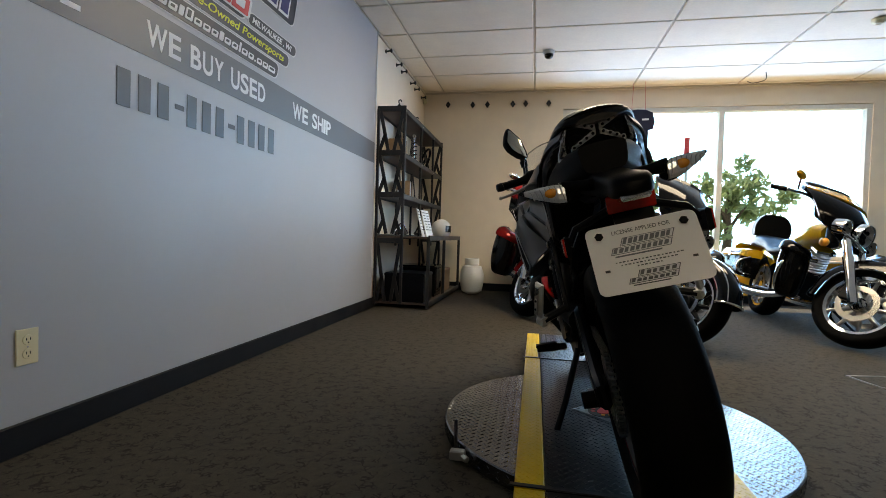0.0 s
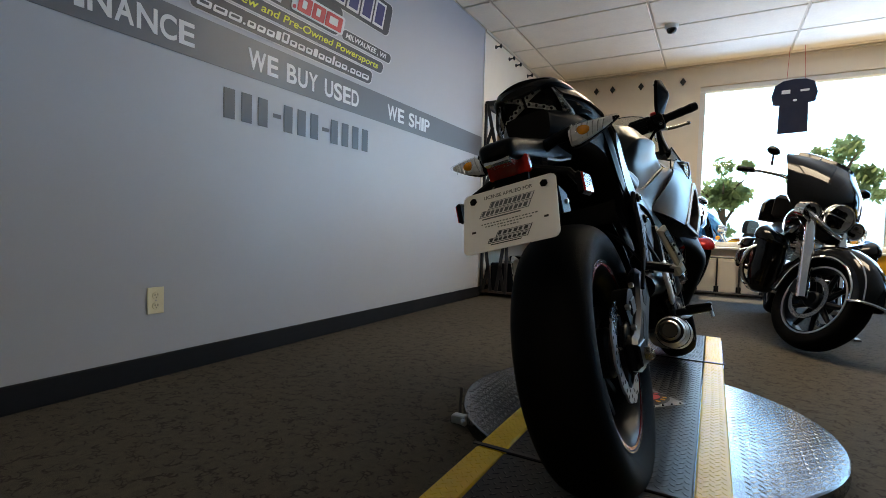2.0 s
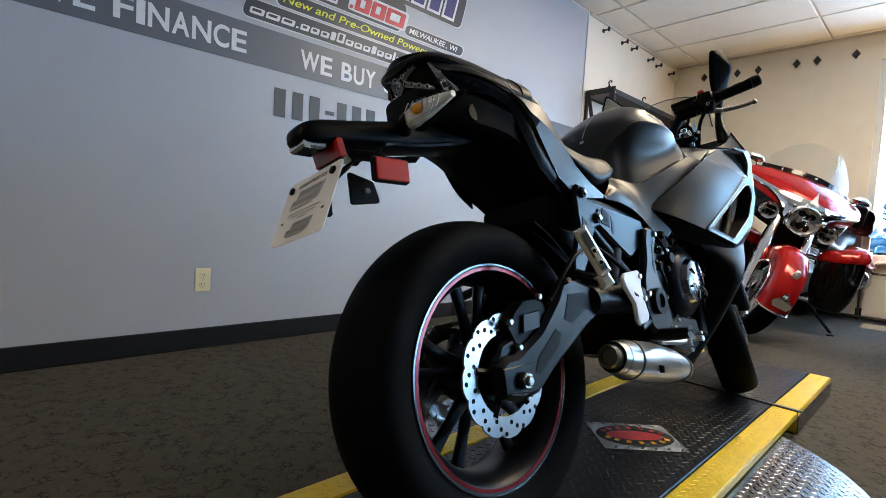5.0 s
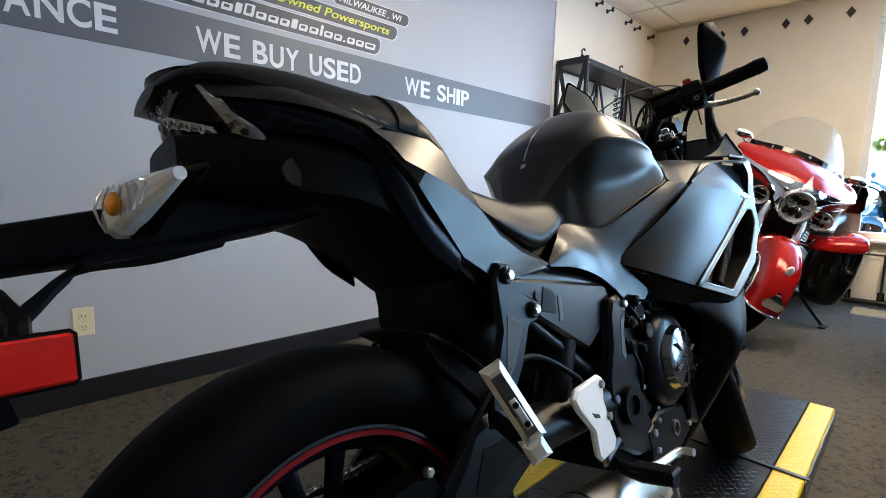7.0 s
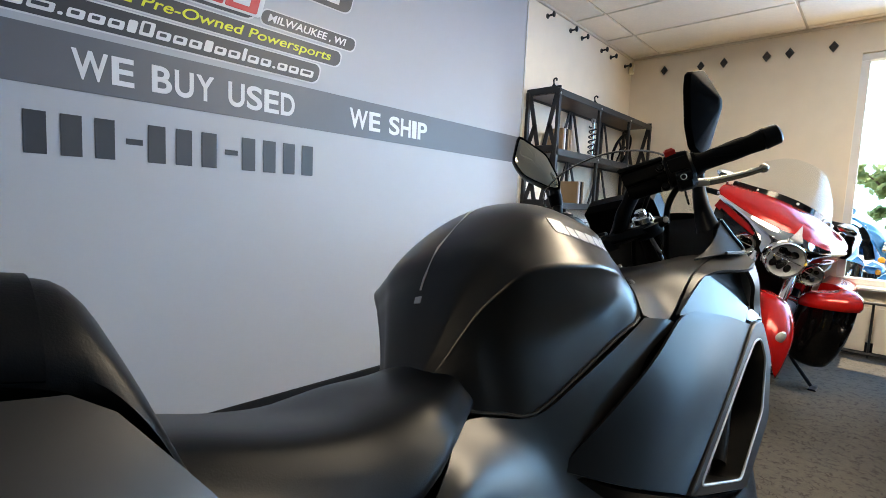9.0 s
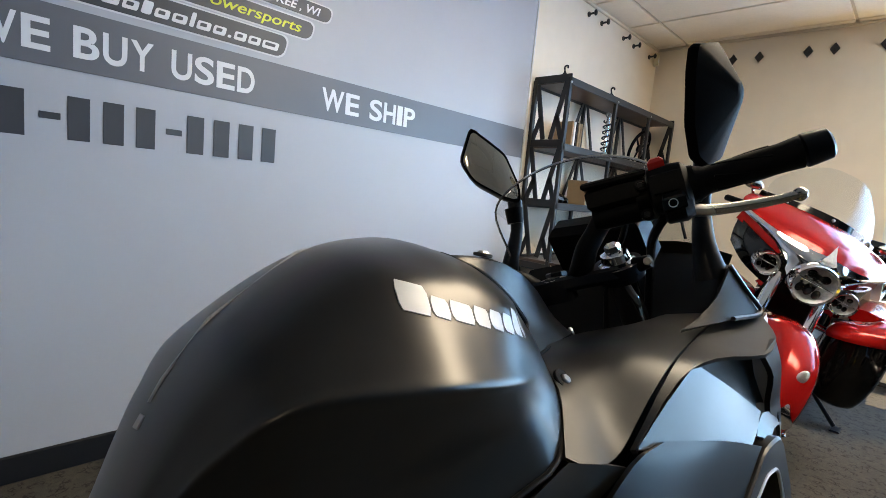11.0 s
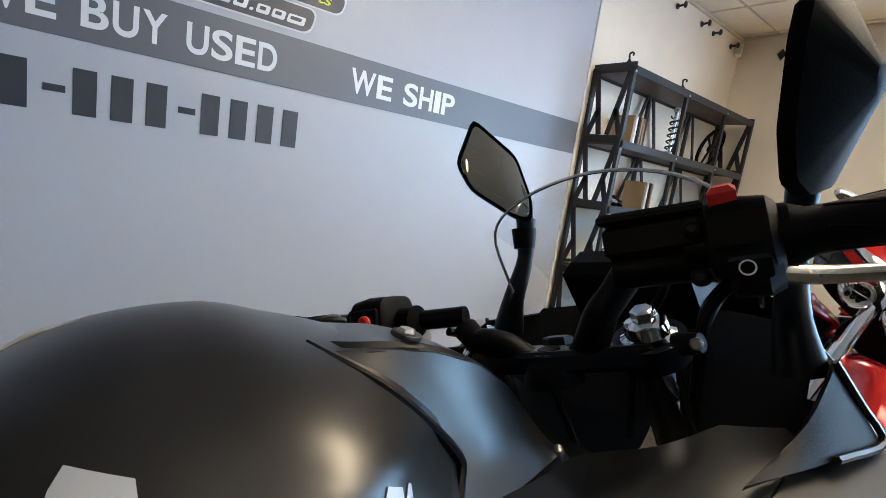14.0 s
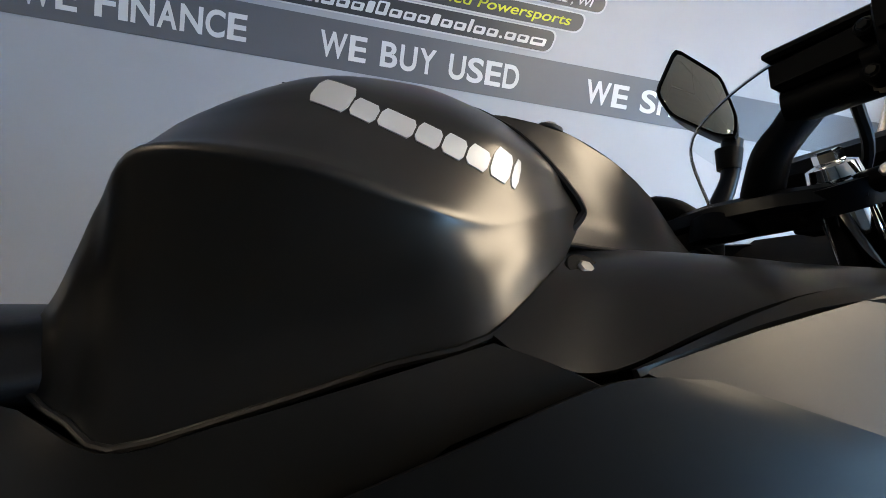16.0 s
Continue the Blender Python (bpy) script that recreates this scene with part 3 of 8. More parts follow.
for k in range(9):
    wall_part("logo_bar", slab(0, 0.115, 2.051, 2.231, LEAN), WHITE_VINYL, y, 0, 0.004)
    wall_part("logo_bar", slab(0.016, 0.098, 2.068, 2.214, LEAN), NAVY_VINYL, y + 0.004, 0, 0.0065)
    y += 0.131

# outlet on the graphic wall
o = thing("wall_outlet", pose(0.0, 1.91, 0.335), "ivory duplex wall outlet plate", "outlet")
part("cover_plate", G().prism([(-0.035, -0.057), (0.035, -0.057), (0.035, 0.057), (-0.035, 0.057)], 0.01, 0.016, lambda u, v, d: (d, u, v), 0.003), IVORY, o)
for z in (-0.022, 0.022):
    s = part("socket", G().disc(0.0165, 0.004, (0.017, 0, z), (1, 0, 0), 20, 0.001), IVORY, o)
    for u in (-0.006, 0.006):
        part("slot", G().box((0.0195, u, z + 0.003), (0.001, 0.0025, 0.009), bevel=0.0003), SLOT, s)
    part("slot", G().disc(0.0025, 0.001, (0.0195, 0, z - 0.008), (1, 0, 0), 10, 0.0003), SLOT, s)
part("screw", G().disc(0.003, 0.002, (0.017, 0, 0), (1, 0, 0), 10, 0.0005), ALLOY, o)

# ---- turntable and ramp ----
def lugs(geo, inside, x0, x1, y0, y1, z, step=0.03, length=0.024, width=0.0075, height=0.0016):
    """Raised lozenges of tread plate, alternating in direction."""
    i = 0
    y = y0
    while y < y1:
        x = x0 + (step / 2 if i % 2 else 0)
        while x < x1:
            if inside(x, y):
                a = radians(45 if i % 2 else -45)
                c, s = math.cos(a), math.sin(a)
                o = len(geo.v)
                for u, w in ((-length / 2, 0), (0, -width / 2), (length / 2, 0), (0, width / 2)):
                    geo.v.append((x + u * c - w * s, y + u * s + w * c, z))
                for u in (-length * 0.28, length * 0.28):
                    geo.v.append((x + u * c, y + u * s, z + height))
                geo.f += [(o, o + 1, o + 4), (o + 1, o + 5, o + 4), (o + 1, o + 2, o + 5), (o + 2, o + 3, o + 5), (o + 3, o + 4, o + 5), (o + 3, o, o + 4)]
            x += step
        y += step / 2
        i += 1
    return geo


tt = thing("turntable", pose(1.86, 2.54, 0), "round polished tread-plate display turntable on the carpet", "turntable")
part("deck", G().disc(0.6, 0.05, (0, 0, 0.03), (0, 0, 1), 96, 0.004), PLATE, tt)
tr = tagged(part("tread", lugs(G(), lambda x, y: x * x + y * y < 0.345 and not -0.25 < x + 0.03 * y - 0.02 < 0.29, -0.6, 0.6, -0.6, 0.6, 0.0548), PLATE, tt, angle=10), kind="stuff")
g = G()
for k in range(96):
    a = k / 96 * math.tau
    for z in (0.018, 0.038):
        d = radians(40 if (k + (z > 0.03)) % 2 else -40)
        c = Vector((0.6002 * math.cos(a), 0.6002 * math.sin(a), z))
        t = Vector((-math.sin(a), math.cos(a), 0)) * math.cos(d) + Vector((0, 0, 1)) * math.sin(d)
        n = Vector((math.cos(a), math.sin(a), 0))
        w = t.cross(n)
        o = len(g.v)
        g.v += [tuple(c - t * 0.011), tuple(c - w * 0.0035), tuple(c + t * 0.011), tuple(c + w * 0.0035), tuple(c + n * 0.0015)]
        g.f += [(o, o + 1, o + 4), (o + 1, o + 2, o + 4), (o + 2, o + 3, o + 4), (o + 3, o, o + 4)]
tagged(part("edge_tread", g, PLATE, tt, angle=10), kind="stuff")
lt = part("latch", G().box((-0.5, -0.37, 0.03), (0.05, 0.03, 0.03)), ALLOY, tt)
part("pin", G().tube([(-0.51, -0.35, 0.03), (-0.515, -0.33, 0.125)], 0.006, 8), STEEL_BLACK, tt)
part("bolt", G().disc(0.01, 0.03, (-0.475, -0.39, 0.03), (0.6, -0.8, 0), 6), ALLOY, tt)

RAMP_M = pose(1.85, 1.925, 0, 0, 0, 0)
RZ = 0.0852
for nm, y0, y1, lab in (("ramp", -1.15, -0.018, "rear black tread ramp section with yellow edge stripes"), ("ramp", 0.0, 1.345, "middle black tread deck section with yellow edges on the turntable"), ("ramp", 1.363, 2.03, "front black tread deck section with yellow edge stripes")):
    rp = thing(nm, RAMP_M, lab, "ramp", "ramp sections")
    base = 0.0565 if y0 == 0.0 else 0.001
    part("deck", G().box((0, (y0 + y1) / 2, (RZ + base) / 2), (0.445, y1 - y0, RZ - base), bevel=0.003), PLATE_BLACK, rp)
    for s in (-1, 1):
        e = part("edge_strip", G().box((s * 0.2645, (y0 + y1) / 2, (RZ + base) / 2 + 0.0005), (0.078, y1 - y0, RZ - base), bevel=0.004), DECK_YELLOW, rp, "yellow painted edge strip")
        tagged(part("tread", lugs(G(), lambda x, y: True, s * 0.2645 - 0.03, s * 0.2645 + 0.034, y0 + 0.015, y1 - 0.01, RZ + 0.0004, 0.026, 0.02, 0.006, 0.0012), DECK_YELLOW, e, angle=10), kind="stuff")
        if y0 != 0.0:
            part("side_rail", G().box((s * 0.3055, (y0 + y1) / 2, 0.034), (0.004, y1 - y0, 0.066), bevel=0.001), PLATE, rp)
    tagged(part("tread", lugs(G(), lambda x, y: True, -0.212, 0.216, y0 + 0.015, y1 - 0.01, RZ - 0.0002, 0.03, 0.024, 0.0075, 0.0014), PLATE_BLACK, rp, angle=10), kind="stuff")
st = thing("strap", RAMP_M, "thin black tie strap lying across the ramp joint", "strap", "straps")
part("webbing", G().box((0, -0.009, RZ + 0.003), (0.63, 0.016, 0.004), bevel=0.001), STEEL_BLACK, st)
copy_thing(st, RAMP_M @ pose(0, 1.363, 0))
dc = thing("deck_sticker", RAMP_M @ pose(0.035, 0.64, RZ + 0.0016, 0, 0, 48), "tread-plate sticker with a red and yellow oval badge", "sticker")
part("backing", G().box((0, 0, 0.0005), (0.24, 0.175, 0.001), bevel=0.0003), LAMP_SILVER, dc)
part("badge", G().prism([(0.115 * math.cos(k * math.tau / 36), 0.07 * math.sin(k * math.tau / 36)) for k in range(36)], 0.0012, 0.0022, lambda u, v, d: (u, v, d), 0.0002), SLOT, dc)
part("badge", G().prism([(0.085 * math.cos(k * math.tau / 36), 0.03 * math.sin(k * math.tau / 36)) for k in range(36)], 0.0024, 0.0034, lambda u, v, d: (u, v, d), 0.0002), RED_VINYL, dc)
for k in range(7):
    for turn in (205, 25):
        a = radians(turn + k * 21.5)
        part("bar", G().box((0.097 * math.cos(a), 0.05 * math.sin(a), 0.004), (0.013, 0.015, 0.001), Matrix.Rotation(a + math.pi / 2, 3, "Z"), 0.0002), ORANGE_PANEL if turn > 90 else RED_VINYL, dc)
for k in range(12):
    part("tread_mark", G().box((-0.105 + 0.019 * k, (0.078, -0.078)[k % 2], 0.0014), (0.014, 0.006, 0.0012), Matrix.Rotation(radians(45 if k % 2 else -45), 3, "Z"), 0.0004), PLATE, dc)

# ---- the motorcycle on the ramp ----
F, LF, UP = Vector((0.0070, 1.0000, 0)), Vector((-0.9703, 0.0068, -0.2419)), Vector((-0.2419, 0.0017, 0.9703))
BIKE = Matrix(((F.x, LF.x, UP.x, 1.922), (F.y, LF.y, UP.y, 1.8818), (F.z, LF.z, UP.z, 0.0867), (0, 0, 0, 1)))
bike = thing("sport_motorcycle", BIKE, "matte graphite and black sport motorcycle leaning on its side stand", "motorcycle")


def rt(rows, s=-1):
    """(x, out, z) rows laid on the bike's right (s=-1) or left (s=1) side."""
    return [[Vector((x, s * r, z)) for x, r, z in row] for row in rows]


def both(name, rows, mat, thick=0.004, nu=4, nv=4, label="", parent=None, angle=40):
    obs = []
    for s in (-1, 1):
        obs.append(part(name, G().shell(rt(rows, s), thick, nu, nv, (rows[len(rows) // 2][0][0], 0, 0.55)), mat, parent or bike, label, angle))
    return obs


def body(stations, nu=5, nv=4, caps=True, closed_floor=True):
    """A symmetric body: stations of x and (out, z) from the top centre down one side."""
    rows = []
    for x, half in stations:
        left = [Vector((x, r, z)) for r, z in half[::-1]]
        right = [Vector((x, -r, z)) for r, z in half[1:]]
        rows.append(left + right)
    g = G()
    cols = [spline(r, nv) for r in rows]
    long = [spline([c[j] for c in cols], nu) for j in range(len(cols[0]))]
    g.grid([[long[j][i] for j in range(len(long))] for i in range(len(long[0]))], wrap=closed_floor, caps=caps)
    return g


def side_plate(outline, r0, r1, s=-1, bevel=0.005):
    """A plate with an outline in x and z, between two distances from the middle."""
    return G().prism(outline, s * r0, s * r1, lambda u, v, d: (u, d, v), bevel)


def rounded(pts, r, n=4):
    """A closed outline with its corners rounded."""
    out = []
    for i, q in enumerate(pts):
        b, a, c = Vector(q), Vector(pts[i - 1]), Vector(pts[(i + 1) % len(pts)])
        p0, p1 = b + (a - b).normalized() * min(r, (a - b).length * 0.45), b + (c - b).normalized() * min(r, (c - b).length * 0.45)
        out += [tuple(p0.lerp(b, t).lerp(b.lerp(p1, t), t)) for t in [k / n for k in range(n + 1)]]
    return out


# wheels
def tyre_profile(R, w, r_in):
    return [(r_in, -w * 0.36), (r_in + 0.02, -w * 0.45), (R - w * 0.33, -w * 0.5), (R - w * 0.2, -w * 0.48), (R - w * 0.09, -w * 0.38), (R - w * 0.025, -w * 0.2), (R, 0),
            (R - w * 0.025, w * 0.2), (R - w * 0.09, w * 0.38), (R - w * 0.2, w * 0.48), (R - w * 0.33, w * 0.5), (r_in + 0.02, w * 0.45), (r_in, w * 0.36)]


def sport_wheel(centre, R, w, m=None):
    r_in = 0.212
    pro = [Vector((a, b, 0)) for a, b in tyre_profile(R, w, r_in)]
    wh = part("wheel", G().lathe([(q.x, q.y) for q in spline([(r_in + 0.004, -w * 0.4, 0), (r_in - 0.012, -w * 0.37, 0), (r_in - 0.03, -w * 0.2, 0), (r_in - 0.034, 0, 0), (r_in - 0.03, w * 0.2, 0), (r_in - 0.012, w * 0.37, 0), (r_in + 0.004, w * 0.4, 0)], 3)], centre, n=72), SATIN_BLACK, bike, "black cast rim", m=m)
    part("tyre", G().lathe([(q.x, q.y) for q in spline(pro, 3)], centre, n=96), TYRE, wh)
    c = Vector(centre)
    for s in (-1, 1):
        part("rim_stripe", G().ring(r_in - 0.003, r_in - 0.0095, 0.002, c + Vector((0, s * w * 0.388, 0)), n=72), RED_STRIPE, wh, "red rim stripe")
        part("rim_lip", G().ring(r_in + 0.003, r_in - 0.0005, 0.003, c + Vector((0, s * w * 0.395, 0)), n=72), CLUTCH_ALLOY, wh)
    for k in range(5):
        a = k * math.tau / 5 + 0.3
        for da in (-0.2, 0.2):
            p0 = c + Vector((0.045 * math.cos(a + da * 0.5), 0, 0.045 * math.sin(a + da * 0.5)))
            p1 = c + Vector((0.188 * math.cos(a + da), 0, 0.188 * math.sin(a + da)))
            part("spoke", G().tube([p0, p0.lerp(p1, 0.5), p1], [0.018, 0.012, 0.015], 8, 2, squash=0.8), SATIN_BLACK, wh)
    part("hub", G().disc(0.058, 0.11, c, n=32, bevel=0.008), SATIN_BLACK, wh)
    return wh


def petal_disc(centre, ro, ri, y, parent, n_hole=40):
    c = Vector(centre) + Vector((0, y, 0))
    d = part("brake_disc", G().ring(ro, ri, 0.005, c, n=120, wave=lambda a: 1 + 0.06 * abs(math.sin(a * 6)) ** 0.5 - 0.045), DISC_STEEL, parent, "wavy drilled steel disc")
    h = G()
    for k in range(n_hole):
        a = k * math.tau / n_hole
        r = ri + (ro - ri) * (0.3, 0.6, 0.82)[k % 3]
        h.disc(0.0046, 0.0058, c + Vector((r * math.cos(a), 0, r * math.sin(a))), n=8, bevel=0.0001)
    tagged(part("drill_pattern", h, BLACK_PLASTIC, d), kind="stuff")
    cr = G()
    for k in range(5):
        a = k * math.tau / 5 + 0.4
        cr.tube([c + Vector((0.03 * math.cos(a), 0, 0.03 * math.sin(a))), c + Vector(((ri + 0.006) * math.cos(a), 0, (ri + 0.006) * math.sin(a)))], 0.008, 6)
    cr.ring(0.042, 0.03, 0.008, c, n=24)
    part("carrier", cr, SATIN_BLACK, d)
    for k in range(5):
        a = k * math.tau / 5 + 0.4
        part("rivet", G().disc(0.0065, 0.008, c + Vector(((ri + 0.004) * math.cos(a), 0, (ri + 0.004) * math.sin(a))), n=12), ALLOY, d)


REAR_AX = (0, 0, 0.312)
rw = sport_wheel(REAR_AX, 0.312, 0.165)
petal_disc(REAR_AX, 0.114, 0.077, -0.078, rw)
# rear caliper and carrier
cal = part("rear_caliper", G().smooth_grid([[(0.0, -0.066, 0.40), (0.05, -0.066, 0.445), (0.11, -0.066, 0.44), (0.12, -0.066, 0.40), (0.07, -0.066, 0.37), (0.02, -0.066, 0.365)], [(0.0, -0.1, 0.40), (0.05, -0.103, 0.445), (0.11, -0.103, 0.44), (0.12, -0.1, 0.40), (0.07, -0.103, 0.37), (0.02, -0.1, 0.365)]], 2, 2, True, True), BLACK_PLASTIC, bike)
part("pad_cover", side_plate([(0.035, 0.385), (0.09, 0.39), (0.095, 0.425), (0.04, 0.42)], 0.103, 0.108), SATIN_BLACK, cal)
for x, z in ((0.0, 0.41), (0.02, 0.36), (0.1, 0.452)):
    part("bolt", G().disc(0.007, 0.012, (x, -0.105, z), n=6), ALLOY, cal)
part("caliper_bracket", side_plate([(-0.03, 0.29), (-0.045, 0.33), (-0.02, 0.37), (0.02, 0.38), (0.05, 0.36), (0.03, 0.3)], 0.082, 0.096), SATIN_BLACK, bike)
# sprocket and chain on the left
sp = part("sprocket", G().ring(0.095, 0.068, 0.006, (0, 0.078, 0.312), n=86, wave=lambda a: 1 + 0.03 * math.sin(a * 43)), DISC_STEEL, bike)
for k in range(5):
    a = k * math.tau / 5
    part("sprocket_arm", G().tube([(0.02 * math.cos(a), 0.078, 0.312 + 0.02 * math.sin(a)), (0.08 * math.cos(a), 0.078, 0.312 + 0.08 * math.sin(a))], [0.02, 0.011, 0.014], 8, squash=0.4), DISC_STEEL, sp)
loop = [(0.098 * math.sin(-k / 14 * math.pi), 0.078, 0.312 + 0.098 * math.cos(k / 14 * math.pi)) for k in range(15)]
path = [(0.55, 0.08, 0.44), *loop, (0.55, 0.08, 0.37)]
pts = spline(path, 4)
links = G()
run = [pts[0]]
for q in pts[1:]:
    while (q - run[-1]).length >= 0.0127:
        run.append(run[-1] + (q - run[-1]).normalized() * 0.0127)
for k, (q0, q1) in enumerate(zip(run, run[1:])):
    for y in (-0.0075, 0.0075):
        e = Vector((0, y * (1.0 if k % 2 else 0.65), 0))
        links.tube([q0 + e, (q0 + q1) / 2 + e, q1 + e], [0.0062, 0.0045, 0.0062], 6, squash=0.3)
    links.tube([q0 - Vector((0, 0.006, 0)), q0 + Vector((0, 0.006, 0))], 0.004, 6)
tagged(part("chain", links, STAINLESS, bike, "steel drive chain", 30), kind="stuff")
# swingarm
SW = [(-0.052, 0.335), (-0.03, 0.348), (0.0, 0.348), (0.08, 0.385), (0.15, 0.445), (0.175, 0.478), (0.22, 0.488), (0.29, 0.465), (0.318, 0.43), (0.312, 0.395), (0.25, 0.37), (0.12, 0.305), (0.06, 0.268), (0.0, 0.262), (-0.045, 0.275)]
for s in (-1, 1):
    sa = part("swingarm", side_plate(SW, 0.086, 0.116, s, 0.01), SATIN_BLACK, bike)
    part("recess", side_plate([(0.045, 0.308), (0.06, 0.335), (0.13, 0.383), (0.148, 0.372), (0.13, 0.345), (0.06, 0.303)], 0.1155, 0.1172, s, 0.001), BLACK_PLASTIC, sa)
    part("recess", side_plate([(0.165, 0.4), (0.19, 0.45), (0.25, 0.452), (0.285, 0.43), (0.25, 0.41), (0.19, 0.388)], 0.1155, 0.1172, s, 0.001), BLACK_PLASTIC, sa)
    part("swingarm_pivot", G().tube([(0.29, s * 0.102, 0.43), (0.45, s * 0.11, 0.43), (0.54, s * 0.11, 0.415)], [0.035, 0.04, 0.045], 12), SATIN_BLACK, bike)
    ad = part("axle_plate", side_plate([(-0.05, 0.285), (-0.05, 0.33), (0.035, 0.33), (0.045, 0.305), (0.03, 0.275)], 0.115, 0.121, s), SATIN_BLACK, bike)
    part("axle_nut", G().disc(0.0165, 0.016, (0.0, s * 0.127, 0.302), n=6), STAINLESS, ad)
    part("axle_end", G().disc(0.009, 0.01, (0.0, s * 0.136, 0.302), n=16), STAINLESS, ad)
part("swingarm_brace", G().tube([(0.29, -0.105, 0.43), (0.29, 0.105, 0.43)], 0.03, 12), SATIN_BLACK, bike)
part("spool", G().disc(0.02, 0.035, (-0.03, 0.135, 0.3), n=16), BLACK_PLASTIC, bike)

# muffler
mf = part("muffler", G().tube([(0.296, -0.15, 0.3), (0.34, -0.149, 0.289), (0.45, -0.144, 0.267), (0.58, -0.133, 0.238), (0.69, -0.12, 0.213)], [0.039, 0.045, 0.048, 0.044, 0.031], 32, 4), STAINLESS, bike, "short brushed steel muffler")
MA = (0.975, 0.02, -0.22)
part("end_cap", G().lathe([(0.023, -0.014), (0.034, -0.014), (0.037, -0.002), (0.0395, 0.02)], (0.291, -0.15, 0.301), MA, 32), STAINLESS, mf)
part("outlet", G().lathe([(0.0, 0.03), (0.02, 0.028), (0.023, 0.0), (0.0265, -0.016), (0.023, -0.022), (0.021, -0.012)], (0.278, -0.15, 0.304), MA, 28), STAINLESS, mf)
part("bore", G().disc(0.0205, 0.004, (0.273, -0.15, 0.305), MA, 24), SLOT, mf)
part("cap_groove", G().ring(0.034, 0.027, 0.004, (0.2785, -0.15, 0.3035), MA, 32), SATIN_BLACK, mf)
part("seam", G().tube([(0.333, -0.1495, 0.2905), (0.339, -0.149, 0.2892)], 0.0459, 32), SATIN_BLACK, mf)
part("cut_line", G().tube([(0.52, -0.181, 0.266), (0.56, -0.179, 0.243), (0.6, -0.166, 0.214)], 0.0012, 6, 4), SATIN_BLACK, mf)
part("clamp", G().tube([(0.672, -0.122, 0.217), (0.69, -0.12, 0.213)], [0.038, 0.035], 24), ALLOY, mf)
part("bar", side_plate([(0.4, 0.25), (0.425, 0.246), (0.427, 0.262), (0.404, 0.268)], 0.193, 0.1945, -1, 0.0004), GLOSS_BLACK, mf)
part("header_pipe", G().tube([(0.68, -0.121, 0.215), (0.73, -0.105, 0.2), (0.79, -0.07, 0.185), (0.86, -0.03, 0.2), (0.92, -0.04, 0.3), (0.9, -0.06, 0.42)], 0.026, 14, 4), STAINLESS, bike)

# engine
eng = part("engine", G().smooth_grid([[(0.5, y * 0.8, 0.36), (0.52, y, 0.5), (0.66, y, 0.54), (0.82, y, 0.52), (0.9, y, 0.42), (0.86, y, 0.29), (0.7, y, 0.24), (0.56, y * 0.9, 0.27)] for y in (-0.135, -0.05, 0.05, 0.135)], 2, 3, True, True), SATIN_BLACK, bike, "black twin-cylinder engine")
part("cylinder_head", G().box((0.78, 0, 0.6), (0.2, 0.22, 0.2), Matrix.Rotation(radians(18), 3, "Y"), 0.015), SATIN_BLACK, bike)
for k in range(5):
    part("fin", G().box((0.76, 0, 0.53 + k * 0.022), (0.215, 0.235, 0.008), Matrix.Rotation(radians(18), 3, "Y"), 0.002), SATIN_BLACK, eng)
CL = Vector((0.742, -0.13, 0.45))
cc = part("clutch_cover", G().lathe([(0.105, 0.01), (0.104, -0.008), (0.098, -0.02), (0.085, -0.032), (0.066, -0.038), (0.0, -0.041)], CL, (0, 1, 0), 48), SATIN_BLACK, bike)
part("clutch_ring", G().lathe([(0.066, -0.038), (0.06, -0.052), (0.05, -0.056), (0.02, -0.06), (0, -0.061)], CL, (0, 1, 0), 40), CLUTCH_ALLOY, cc, "polished black clutch dome")
for k in range(6):
    a = k * math.tau / 6 + 0.3
    part("rib", G().box(CL + Vector((0.04 * math.cos(a), -0.059, 0.04 * math.sin(a))), (0.022, 0.004, 0.006), Matrix.Rotation(-a, 3, "Y"), 0.001), SATIN_BLACK, cc)
for k in range(9):
    a = k * math.tau / 9
    part("bolt", G().disc(0.006, 0.01, CL + Vector((0.108 * math.cos(a), -0.006, 0.108 * math.sin(a))), n=6), ALLOY, cc)
part("cover_plug", G().disc(0.03, 0.02, (0.86, -0.155, 0.375), n=28, bevel=0.004), GLOSS_BLACK, eng)
part("timing_cover", side_plate([(0.8, 0.3), (0.84, 0.28), (0.9, 0.33), (0.92, 0.4), (0.88, 0.43), (0.83, 0.4)], 0.13, 0.155), SATIN_BLACK, eng)
part("lower_cover", side_plate([(0.6, 0.28), (0.7, 0.25), (0.8, 0.28), (0.78, 0.34), (0.66, 0.36), (0.6, 0.34)], 0.13, 0.152), SATIN_BLACK, eng)
for x, z in ((0.62, 0.3), (0.7, 0.262), (0.78, 0.3), (0.64, 0.35), (0.87, 0.31), (0.9, 0.38)):
    part("bolt", G().disc(0.006, 0.008, (x, -0.158, z), n=6), ALLOY, eng)
part("oil_filler", G().disc(0.016, 0.02, (0.66, -0.15, 0.52), n=10), BLACK_PLASTIC, eng)
for k in range(4):
    part("hose", G().tube([(0.6 + k * 0.03, -0.12, 0.6), (0.62 + k * 0.04, -0.14, 0.55), (0.7 + k * 0.03, -0.12, 0.56), (0.74 + k * 0.02, -0.1, 0.62)], 0.006, 8, 4), BLACK_PLASTIC, bike)
part("radiator", G().box((1.0, 0, 0.52), (0.05, 0.32, 0.26), Matrix.Rotation(radians(-12), 3, "Y"), 0.006), SATIN_BLACK, bike)

